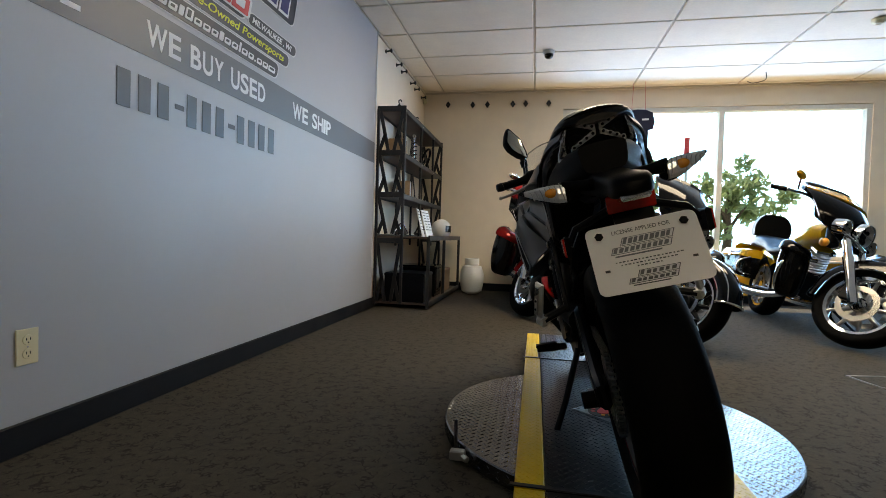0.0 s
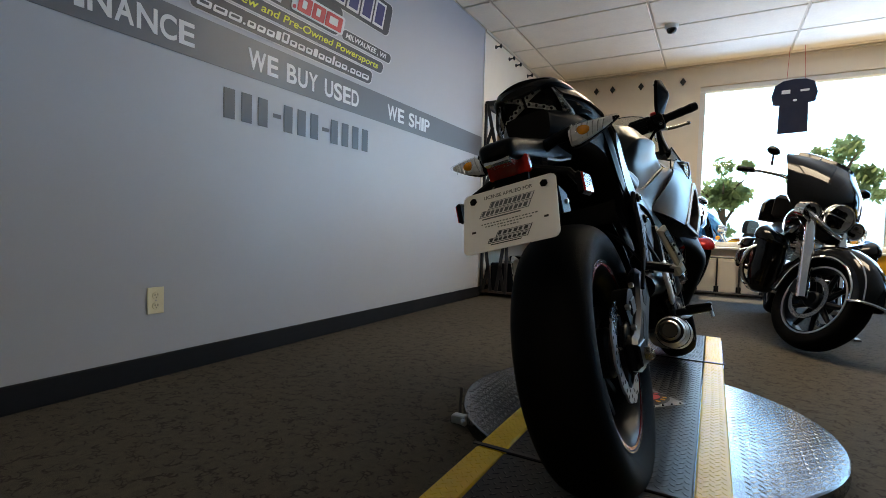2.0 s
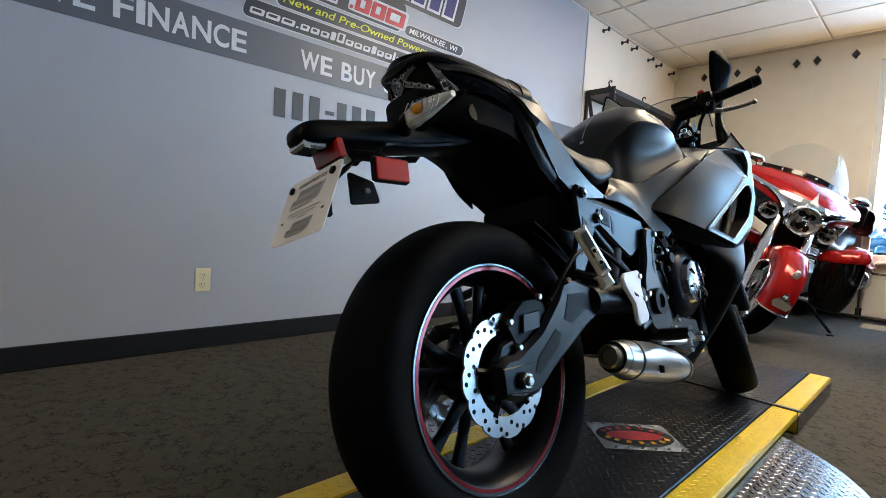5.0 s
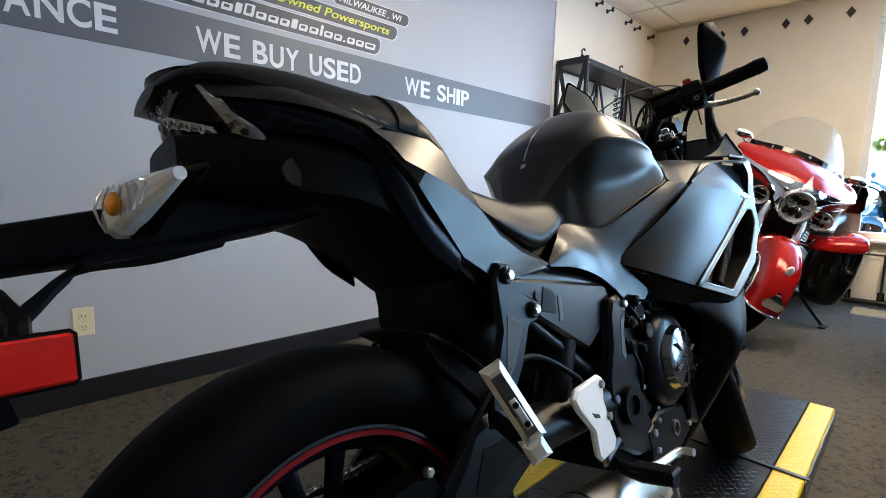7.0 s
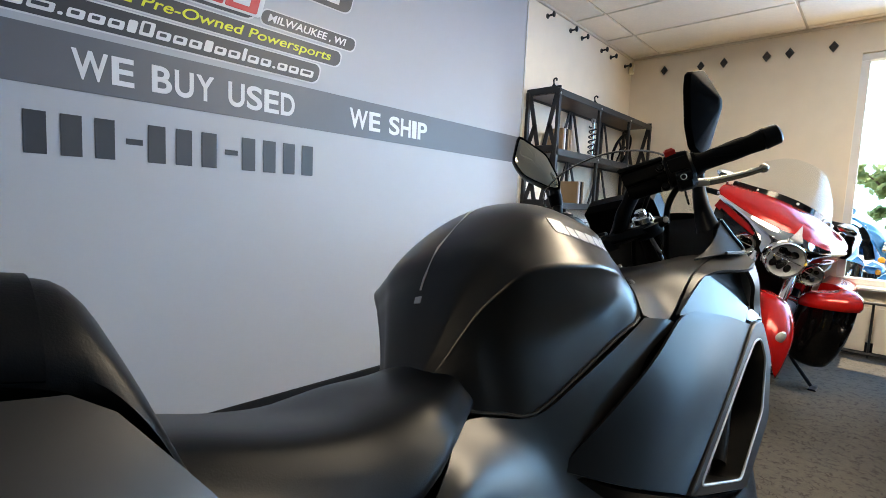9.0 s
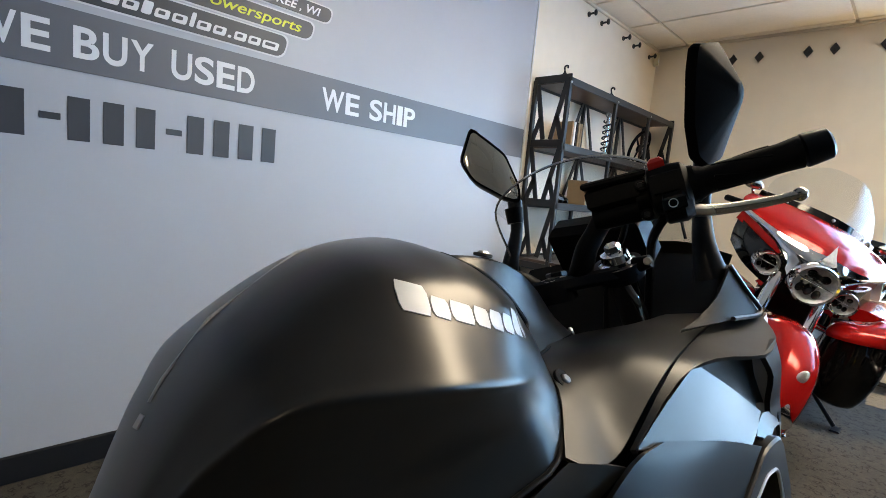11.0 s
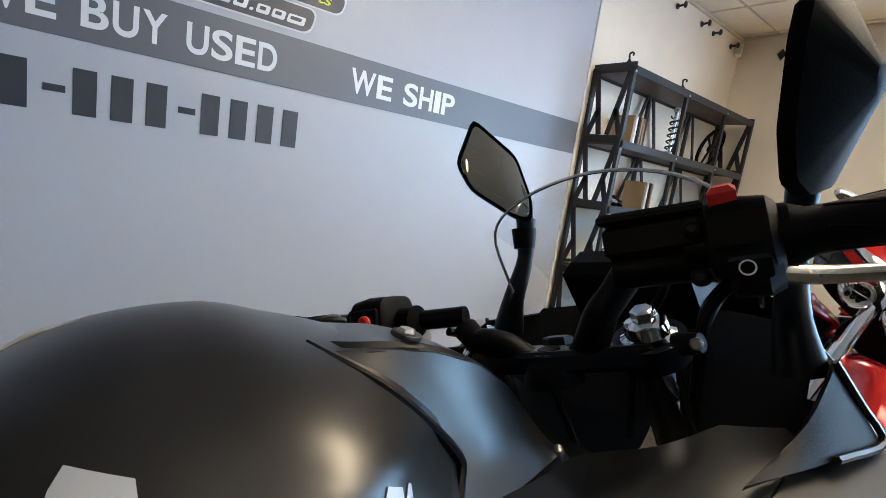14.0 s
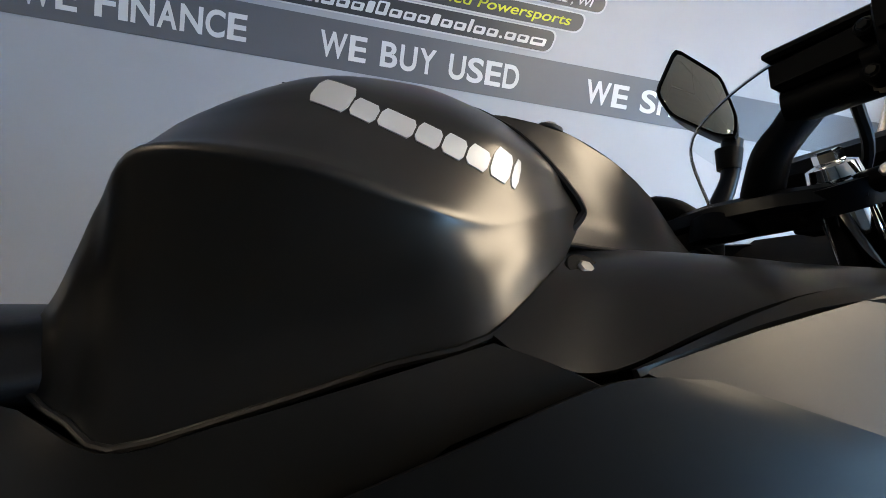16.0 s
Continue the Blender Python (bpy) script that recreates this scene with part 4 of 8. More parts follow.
rnd = random.Random(8)
for k, (x, z, r) in enumerate(((0.63, 0.585, 0.012), (0.66, 0.56, 0.016), (0.7, 0.6, 0.014), (0.69, 0.565, 0.01), (0.73, 0.59, 0.012), (0.62, 0.545, 0.01), (0.6, 0.5, 0.013), (0.64, 0.49, 0.009))):
    c = part("connector", G().disc(r, 0.03 + 0.02 * rnd.random(), (x, -0.13 - 0.012 * rnd.random(), z), (0.3 * rnd.uniform(-1, 1), 1, 0.3 * rnd.uniform(-1, 1)), 14, 0.003), BLACK_PLASTIC, eng)
    part("clip", G().ring(r * 1.12, r * 0.96, 0.005, (x, -0.142, z), n=16), STAINLESS if k % 2 else SATIN_BLACK, c)
for x0, z0, x1, z1 in ((0.58, 0.62, 0.66, 0.5), (0.6, 0.6, 0.76, 0.57), (0.57, 0.55, 0.62, 0.4), (0.66, 0.63, 0.74, 0.55), (0.7, 0.56, 0.82, 0.56)):
    part("wire", G().tube([(x0, -0.135, z0), ((x0 + x1) / 2 + 0.015, -0.152, (z0 + z1) / 2 - 0.012), (x1, -0.14, z1)], 0.0035, 7, 5), BLACK_PLASTIC, eng)
part("water_pipe", G().tube([(0.86, -0.13, 0.44), (0.9, -0.15, 0.5), (0.93, -0.14, 0.56), (0.97, -0.1, 0.6)], 0.014, 12, 4), BLACK_PLASTIC, eng)
part("sight_glass", G().ring(0.016, 0.011, 0.008, (0.72, -0.153, 0.31), n=24), STAINLESS, eng)

# frame plates, brackets, pegs on both sides
PIVOT = [(0.545, 0.6), (0.575, 0.605), (0.6, 0.58), (0.575, 0.53), (0.575, 0.47), (0.605, 0.43), (0.62, 0.37), (0.655, 0.315), (0.63, 0.295), (0.56, 0.31), (0.5, 0.345), (0.48, 0.4), (0.495, 0.47), (0.52, 0.52), (0.53, 0.57)]
for s in (-1, 1):
    pv = part("pivot_plate", side_plate(PIVOT, 0.128, 0.15, s, 0.006), SATIN_BLACK, bike)
    part("slot", side_plate([(0.55, 0.5), (0.562, 0.555), (0.578, 0.57), (0.57, 0.53), (0.56, 0.48)], 0.1495, 0.151, s, 0.0005), SLOT, pv)
    part("pivot_cap", G().ring(0.034, 0.018, 0.014, (0.545, s * 0.156, 0.408), n=28), BLACK_PLASTIC, pv)
    part("pivot_centre", G().disc(0.017, 0.006, (0.545, s * 0.152, 0.408), n=20), SATIN_BLACK, pv)
    for x, z in ((0.585, 0.585), (0.625, 0.33), (0.5, 0.43)):
        part("bolt", G().disc(0.008, 0.008, (x, s * 0.153, z), n=6), ALLOY, pv)
    hg = part("heel_guard", side_plate([(0.352, 0.472), (0.365, 0.485), (0.435, 0.49), (0.447, 0.482), (0.44, 0.45), (0.45, 0.41), (0.462, 0.378), (0.45, 0.362), (0.41, 0.358), (0.398, 0.37), (0.396, 0.41), (0.362, 0.45)], 0.152, 0.164, s, 0.005), WHITE_PLASTIC if s < 0 else ALLOY, bike, "pale silver alloy heel guard")
    part("slot", side_plate([(0.395, 0.44), (0.415, 0.432), (0.418, 0.425), (0.402, 0.43)], 0.1635, 0.1648, s, 0.0003), SLOT, hg)
    for x, z in ((0.435, 0.475), (0.445, 0.42)):
        part("bolt", G().disc(0.0075, 0.006, (x, s * 0.166, z), n=6), STAINLESS, hg)
    part("guard_stay", G().tube([(0.5, s * 0.14, 0.36), (0.43, s * 0.15, 0.35), (0.42, s * 0.155, 0.37)], 0.01, 8), SATIN_BLACK, bike)
    # folded pillion peg on its bracket
    br = part("peg_bracket", side_plate([(0.235, 0.672), (0.25, 0.695), (0.275, 0.69), (0.29, 0.65), (0.325, 0.63), (0.325, 0.6), (0.3, 0.595), (0.27, 0.54), (0.215, 0.475), (0.19, 0.478), (0.195, 0.52), (0.235, 0.6)], 0.128, 0.142, s, 0.004), SATIN_BLACK, bike)
    part("slot", side_plate([(0.25, 0.62), (0.285, 0.6), (0.25, 0.545), (0.228, 0.53)], 0.1415, 0.143, s, 0.0005), SLOT, br)
    for x, z in ((0.26, 0.675), (0.311, 0.618)):
        part("bolt", G().disc(0.0125, 0.008, (x, s * 0.145, z), n=20), SATIN_BLACK, br)
        part("bolt_head", G().disc(0.0085, 0.006, (x, s * 0.151, z), n=6), STAINLESS, br)
    d = (Vector((0.14, s * 0.2, 0.575)) - Vector((0.178, s * 0.222, 0.482))).normalized()
    side = Vector((0.8, s * 0.6, 0.25))
    side = (side - d * side.dot(d)).normalized()
    rot = Matrix((side, d, side.cross(d))).transposed()
    mid = Vector((0.158, s * 0.206, 0.53))
    pg = part("pillion_peg", G().box(mid, (0.028, 0.104, 0.02), rot, 0.007), PEG_ALLOY, bike, "folded alloy pillion footpeg")
    out = side.cross(d)
    out = out if out.y * s > 0 else -out
    part("peg_rubber", G().box(mid + out * 0.0085, (0.017, 0.084, 0.005), rot, 0.002), STAINLESS, pg)
    part("peg_window", G().box(mid + out * 0.0105 - d * 0.012, (0.009, 0.04, 0.003), rot, 0.002), PEG_ALLOY, pg)
    for k in (-0.026, 0.0):
        part("screw", G().disc(0.004, 0.004, mid + out * 0.012 + d * k, out, 10), SATIN_BLACK, pg)
    part("peg_knuckle", G().box(Vector((0.182, s * 0.21, 0.47)), (0.028, 0.028, 0.03), rot, 0.007), PEG_ALLOY, pg)
    part("peg_arm", G().tube([(0.18, s * 0.205, 0.47), (0.2, s * 0.14, 0.49)], 0.012, 8), SATIN_BLACK, pg)
    # rider peg and pedal
    rp = part("rider_peg", G().tube([(0.47, s * 0.16, 0.325), (0.455, s * 0.2, 0.328), (0.45, s * 0.255, 0.332)], [0.011, 0.013, 0.011], 10), SATIN_BLACK, bike)
    part("peg_rubber", G().box((0.453, s * 0.222, 0.341), (0.032, 0.07, 0.01), bevel=0.004), BLACK_PLASTIC, rp)
    part("peg_tip", G().tube([(0.45, s * 0.25, 0.328), (0.45, s * 0.253, 0.304)], 0.005, 8), ALLOY, rp)
    part("pedal", G().tube([(0.5, s * 0.16, 0.31), (0.56, s * 0.18, 0.3), (0.63, s * 0.19, 0.3), (0.635, s * 0.215, 0.3)], 0.0075, 8, 3), ALLOY, bike)
    # airbox side cover and the frame rail over it
    ac = part("side_cover", side_plate([(0.275, 0.665), (0.3, 0.668), (0.56, 0.628), (0.57, 0.605), (0.545, 0.56), (0.48, 0.525), (0.465, 0.525), (0.33, 0.605), (0.285, 0.64)], 0.115, 0.133, s, 0.008), SATIN_BLACK, bike)
    part("slot", side_plate([(0.392, 0.585), (0.404, 0.585), (0.408, 0.625), (0.396, 0.628)], 0.1325, 0.134, s, 0.0005), SLOT, ac)
    part("vent", side_plate([(0.345, 0.61), (0.385, 0.6), (0.388, 0.635), (0.36, 0.648)], 0.1325, 0.1345, s, 0.001), BLACK_PLASTIC, ac)
    part("screw", G().disc(0.009, 0.004, (0.34, s * 0.134, 0.635), n=14), SLOT, ac)
    part("frame_rail", G().tube([(0.27, s * 0.108, 0.672), (0.4, s * 0.106, 0.655), (0.54, s * 0.106, 0.63), (0.63, s * 0.108, 0.595), (0.8, s * 0.12, 0.7), (1.02, s * 0.06, 0.88)], 0.017, 12, 4), SATIN_BLACK, bike)
    part("frame_rail", G().tube([(0.3, s * 0.11, 0.62), (0.42, s * 0.11, 0.53), (0.54, s * 0.11, 0.44)], 0.014, 10, 3), SATIN_BLACK, bike)
part("shock", G().tube([(0.36, -0.1, 0.42), (0.46, -0.1, 0.6)], 0.03, 14), BLACK_PLASTIC, bike)
part("brake_hose", G().tube([(0.1, -0.13, 0.44), (0.2, -0.14, 0.53), (0.3, -0.135, 0.55), (0.39, -0.145, 0.5), (0.4, -0.15, 0.48)], 0.005, 8, 5), BLACK_PLASTIC, bike)
part("side_stand", G().tube([(0.5, 0.12, 0.3), (0.45, 0.2, 0.14), (0.43, 0.272, 0.012)], 0.011, 10), SATIN_BLACK, bike)
part("stand_foot", G().box((0.43, 0.28, 0.002), (0.07, 0.035, 0.01), Matrix.Rotation(radians(-14), 3, "X"), 0.003), SATIN_BLACK, bike)
part("mud_guard", G().shell([[Vector((0.345 * math.cos(a), y, 0.312 + 0.345 * math.sin(a) * (1 - 3 * y * y))) for y in (-0.085, -0.06, 0, 0.06, 0.085)] for a in [radians(q) for q in (12, 25, 38, 52, 64)]], 0.004, 3, 3, (0, 0, 0.312)), BLACK_PLASTIC, bike)
for s in (-1, 1):
    part("guard_fin", G().shell(rt([[(0.165, 0.062, 0.6), (0.15, 0.1, 0.57)], [(0.2, 0.09, 0.56), (0.19, 0.122, 0.52)], [(0.24, 0.115, 0.52), (0.225, 0.13, 0.49)]], s), 0.003, 3, 3, (0.2, 0, 0.5)), SATIN_BLACK, bike)

# undertail
ut = part("undertail", body([(-0.125, [(0, 0.875), (0.045, 0.872), (0.05, 0.85), (0.04, 0.815), (0, 0.81)]), (-0.04, [(0, 0.88), (0.085, 0.87), (0.09, 0.83), (0.08, 0.8), (0, 0.793)]), (0.05, [(0, 0.88), (0.108, 0.85), (0.112, 0.81), (0.1, 0.785), (0, 0.778)]), (0.12, [(0, 0.87), (0.118, 0.82), (0.118, 0.775), (0.105, 0.748), (0, 0.738)]), (0.2, [(0, 0.84), (0.122, 0.76), (0.118, 0.71), (0.105, 0.682), (0, 0.675)]), (0.3, [(0, 0.78), (0.11, 0.7), (0.105, 0.64), (0.1, 0.6), (0, 0.59)])], 4, 3), BLACK_PLASTIC, bike)
part("inner_fender", body([(0.2, [(0, 0.69), (0.085, 0.69), (0.09, 0.65), (0.085, 0.61), (0, 0.6)]), (0.235, [(0, 0.69), (0.09, 0.69), (0.095, 0.63), (0.09, 0.575), (0, 0.57)]), (0.33, [(0, 0.65), (0.09, 0.65), (0.095, 0.58), (0.09, 0.52), (0, 0.5)])], 3, 3), BLACK_PLASTIC, ut)
part("plug", G().disc(0.018, 0.02, (-0.02, -0.088, 0.825), n=20), BLACK_PLASTIC, ut)
# fender arm, signals, plate
fa = part("fender_arm", body([(0.03, [(0, 0.828), (0.05, 0.826), (0.054, 0.806), (0.046, 0.785), (0, 0.782)]), (-0.03, [(0, 0.828), (0.042, 0.825), (0.046, 0.8), (0.04, 0.774), (0, 0.77)]), (-0.1, [(0, 0.815), (0.036, 0.812), (0.04, 0.788), (0.035, 0.765), (0, 0.76)]), (-0.18, [(0, 0.802), (0.033, 0.799), (0.038, 0.776), (0.033, 0.754), (0, 0.75)]), (-0.26, [(0, 0.788), (0.032, 0.785), (0.037, 0.765), (0.032, 0.747), (0, 0.743)]), (-0.33, [(0, 0.777), (0.032, 0.774), (0.037, 0.755), (0.032, 0.738), (0, 0.734)]), (-0.355, [(0, 0.768), (0.025, 0.765), (0.029, 0.752), (0.024, 0.739), (0, 0.736)]), (-0.364, [(0, 0.757), (0.012, 0.755), (0.014, 0.75), (0.011, 0.745), (0, 0.743)])], 3, 3), BLACK_PLASTIC, bike)
for s in (-1, 1):
    part("arm_wing", G().shell([[(-0.05, s * 0.045, 0.772), (-0.05, s * 0.06, 0.765)], [(-0.13, s * 0.04, 0.757), (-0.13, s * 0.056, 0.75)], [(-0.21, s * 0.038, 0.747), (-0.21, s * 0.05, 0.742)], [(-0.255, s * 0.06, 0.715), (-0.255, s * 0.075, 0.7)]], 0.005, 4, 2, (-0.1, 0, 0.8)), SATIN_BLACK, fa)
part("plate_lamp", G().box((-0.335, 0, 0.735), (0.04, 0.05, 0.014), bevel=0.004), CLEAR_LENS, fa)
part("rear_reflector", G().box((-0.296, 0, 0.73), (0.012, 0.084, 0.034), Matrix.Rotation(radians(-14), 3, "Y"), 0.003), RED_LENS, fa, "red rear reflector")
part("plate_stay", G().box((-0.315, 0, 0.66), (0.006, 0.07, 0.13), Matrix.Rotation(radians(22), 3, "Y"), 0.002), BLACK_PLASTIC, fa)
part("stay_block", G().prism(rounded([(-0.318, 0.672), (-0.272, 0.66), (-0.262, 0.626), (-0.316, 0.62)], 0.006), -0.09, -0.084, lambda u, v, d: (u, d, v), 0.001), BLACK_PLASTIC, fa)
part("stay_screw", G().disc(0.005, 0.006, (-0.287, -0.092, 0.643), n=8), STAINLESS, fa)
for s in (-1, 1):
    part("reflector_arm", G().tube([(-0.27, s * 0.03, 0.725), (-0.26, s * 0.1, 0.7), (-0.262, s * 0.118, 0.672)], 0.008, 8), BLACK_PLASTIC, fa)
    rf = part("side_reflector", G().box((-0.262, s * 0.122, 0.67), (0.066, 0.01, 0.042), bevel=0.004), BLACK_PLASTIC, fa)
    part("lens", G().box((-0.262, s * 0.128, 0.67), (0.06, 0.005, 0.036), bevel=0.002), RED_LENS, rf, "red side reflector lens")
    part("signal_stalk", G().tube([(-0.15, s * 0.03, 0.785), (-0.178, s * 0.07, 0.787), (-0.183, s * 0.105, 0.788)], [0.014, 0.012, 0.016], 10), BLACK_PLASTIC, bike)
    rows = []
    for r, w, h, dx, dz in ((0.088, 0.006, 0.009, -0.004, -0.006), (0.1, 0.014, 0.02, -0.006, -0.005), (0.115, 0.016, 0.022, -0.005, -0.002), (0.135, 0.014, 0.019, 0.0, 0.003), (0.16, 0.009, 0.013, 0.01, 0.01), (0.182, 0.005, 0.006, 0.02, 0.017), (0.192, 0.001, 0.002, 0.025, 0.02)):
        rows.append([(-0.186 + dx + w * math.copysign(abs(math.cos(k * math.tau / 10)) ** 0.8, math.cos(k * math.tau / 10)), s * r, 0.781 + dz + h * math.sin(k * math.tau / 10)) for k in range(10)])
    back = [[(q[0] + 0.016, q[1], q[2]) for q in r] for r in rows]
    bowl = [[(q[0] + 0.0035, q[1] * 0.995, 0.783 + (q[2] - 0.783) * 0.92) for q in r] for r in rows[1:-1]]
    sg = part("turn_signal", G().smooth_grid(back, 2, 1, True, True), BLACK_PLASTIC, bike, "clear turn signal with an amber bulb")
    part("bowl", G().smooth_grid(bowl, 1, 1, True, True), SIGNAL_LENS, sg, "faceted silver bowl", 5)
    part("bulb", G().ball((-0.1975, s * 0.126, 0.7835), (0.006, 0.015, 0.0095), 14, 10), AMBER_LENS, sg, "amber bulb")
    part("lens", G().smooth_grid(rows, 2, 1, True, True), CLEAR, sg, "clear lens")
    for k in range(7):
        part("lens_rib", G().tube([(-0.2 + 0.002 * k, s * (0.103 + 0.01 * k), 0.764 + 0.002 * k), (-0.2075 + 0.0042 * k, s * (0.106 + 0.01 * k), 0.783 + 0.0015 * k), (-0.2 + 0.002 * k, s * (0.109 + 0.01 * k), 0.8 - 0.001 * k)], 0.0011, 5, 2), LAMP_SILVER, sg)
pd = Vector((-0.048, 0, -0.116)).normalized()
PLm = Matrix.LocRotScale(Vector((-0.347, 0, 0.6365)), Matrix((Vector((0, -1, 0)), -pd, Vector((0, -1, 0)).cross(-pd))).transposed().to_quaternion(), None)
lp = thing("license_plate", BIKE @ PLm, "white temporary dealer plate bolted to the fender", "license plate")
cor = []
for cx, cy, a0 in ((0.08, 0.05, 0), (-0.08, 0.05, 90), (-0.08, -0.05, 180), (0.08, -0.05, 270)):
    cor += [(cx + 0.012 * math.cos(radians(a0 + k * 22.5)), cy + 0.012 * math.sin(radians(a0 + k * 22.5))) for k in range(5)]
part("plate", G().prism(cor, -0.0015, 0.0005, lambda u, v, d: (u, v, d), 0.0004), WHITE_PLASTIC, lp)


def on_plate(nm, me, mat, u, v):
    return part(nm, me, mat, lp, m=pose(u, v, 0.0012))


on_plate("lettering", fit_width(lettering("LICENSE APPLIED FOR", 0.0075, depth=0.0004), 0.096), DARK_VINYL, -0.048, 0.043)
def plate_logo(u, v, w, h, ink, face):
    """Two slanted outlined bands with slanted marks, and a thin line under them."""
    slant = lambda x0, x1, y0, y1: [(x0 + y0 * 0.45, y0), (x1 + y0 * 0.45, y0), (x1 + y1 * 0.45, y1), (x0 + y1 * 0.45, y1)]
    flat = lambda pts, z: G().prism(pts, z, z + 0.0003, lambda a, b, d: (a, b, d), 0.00008)
    for x0, x1, y0, y1 in ((0.012, w, 0.54 * h, h), (0.0, w, 0.1 * h, 0.5 * h)):
        on_plate("logo_band", flat(slant(x0, x1, y0, y1), 0), ink, u, v)
        on_plate("logo_face", flat(slant(x0 + 0.0016, x1 - 0.0016, y0 + 0.0011, y1 - 0.0011), 0.0004), face, u, v)
        n = int((x1 - x0) / 0.0095)
        for k in range(n):
            xa = x0 + 0.003 + k * (x1 - x0 - 0.006) / n
            on_plate("logo_mark", flat(slant(xa, xa + 0.006 + 0.001 * (k % 2), y0 + 0.0024, y1 - 0.0024 + (0.0012 if k == 0 else 0)), 0.0008), ink, u, v)
    on_plate("logo_line", flat(slant(0.008, w * 0.86, -0.06 * h, 0.02 * h), 0), ink, u, v)


plate_logo(-0.06, 0.003, 0.098, 0.032, STRIPE, WHITE_VINYL)
plate_logo(-0.044, -0.051, 0.078, 0.024, DARK_VINYL, CREAM_VINYL)
for v, w in ((-0.008, 0.112), (-0.0135, 0.096), (-0.019, 0.046)):
    for k in range(int(w / 0.0062)):
        on_plate("bar", G().box((0, 0, 0), (0.0026 + 0.0022 * ((k * 7) % 3) / 2, 0.002, 0.0003), bevel=0.00008), DARK_VINYL, -w / 2 + k * 0.0062 + 0.003, v)
for u in (-0.07, 0.07):
    part("bolt", G().disc(0.0075, 0.006, (u, 0.044, 0.003), (0, 0, 1), 6), BLACK_PLASTIC, lp)
    part("slot", G().box((u, -0.02, 0.001), (0.008, 0.004, 0.0006), bevel=0.0002), SLOT, lp)

# tail
TAIL = [[(0.063, 0.127, 0.875), (0.063, 0.13, 0.874), (0.063, 0.13, 0.873), (0.064, 0.122, 0.868)],
        [(0.115, 0.122, 0.876), (0.08, 0.143, 0.854), (0.081, 0.14, 0.852), (0.088, 0.126, 0.845)],
        [(0.163, 0.124, 0.87), (0.096, 0.148, 0.832), (0.099, 0.143, 0.829), (0.106, 0.128, 0.822)],
        [(0.184, 0.127, 0.855), (0.129, 0.147, 0.82), (0.12, 0.14, 0.803), (0.127, 0.126, 0.797)],
        [(0.212, 0.13, 0.817), (0.172, 0.143, 0.804), (0.144, 0.137, 0.772), (0.151, 0.124, 0.767)],
        [(0.23, 0.131, 0.792), (0.205, 0.139, 0.789), (0.167, 0.134, 0.742), (0.174, 0.122, 0.737)],
        [(0.244, 0.129, 0.772), (0.238, 0.137, 0.768), (0.191, 0.132, 0.708), (0.197, 0.12, 0.704)],
        [(0.284, 0.128, 0.739), (0.265, 0.138, 0.734), (0.238, 0.131, 0.68), (0.242, 0.12, 0.678)],
        [(0.335, 0.126, 0.712), (0.315, 0.136, 0.705), (0.29, 0.131, 0.667), (0.293, 0.12, 0.668)],
        [(0.399, 0.124, 0.682), (0.395, 0.127, 0.681), (0.389, 0.127, 0.68), (0.387, 0.12, 0.68)]]
both("tail_panel", TAIL, GRAPHITE, 0.004, 1, 1, "matte graphite tail panel", angle=14)
strips = both("tail_strip", [[(-0.106, 0.058, 0.936), (-0.1, 0.07, 0.922), (-0.092, 0.081, 0.907)], [(-0.03, 0.093, 0.925), (-0.025, 0.108, 0.91), (-0.02, 0.114, 0.897)], [(0.045, 0.108, 0.903), (0.045, 0.122, 0.893), (0.048, 0.131, 0.88)], [(0.1, 0.117, 0.886), (0.085, 0.127, 0.878), (0.066, 0.134, 0.871)]], GRAPHITE, 0.003, 4, 2, angle=20)
both("tail_cowl", [[(-0.1, 0.055, 0.93), (-0.085, 0.077, 0.903), (-0.05, 0.066, 0.872)], [(-0.03, 0.088, 0.92), (-0.01, 0.11, 0.893), (0.0, 0.104, 0.868)], [(0.045, 0.1, 0.9), (0.055, 0.125, 0.872), (0.06, 0.12, 0.845)], [(0.105, 0.112, 0.85), (0.1, 0.134, 0.825), (0.09, 0.126, 0.79)], [(0.14, 0.128, 0.78), (0.135, 0.134, 0.755), (0.13, 0.126, 0.73)], [(0.19, 0.128, 0.725), (0.185, 0.131, 0.705), (0.18, 0.125, 0.69)]], SATIN_BLACK, 0.004, 4, 5, "black tail cowl side")
TL = [[(-0.09, -0.074, 0.936), (-0.07, -0.08, 0.905), (-0.045, -0.066, 0.868)], [(-0.115, -0.055, 0.944), (-0.098, -0.05, 0.905), (-0.072, -0.04, 0.858)], [(-0.132, 0.0, 0.949), (-0.112, 0.0, 0.9), (-0.085, 0.0, 0.85)], [(-0.115, 0.055, 0.944), (-0.098, 0.05, 0.905), (-0.072, 0.04, 0.858)], [(-0.09, 0.074, 0.936), (-0.07, 0.08, 0.905), (-0.045, 0.066, 0.868)]]
tl = part("tail_lamp", G().shell(TL, 0.006, 4, 4, (0.1, 0, 0.9)), SMOKE_LENS, bike, "tail lamp with an X of clear lenses")


def on_lamp(y, z, lift=0.0):
    """A place on the lamp's face."""
    return Vector((-0.112 - (z - 0.903) * 0.42 + abs(y) * 0.06 + y * y * 4.0 - lift, y, z))


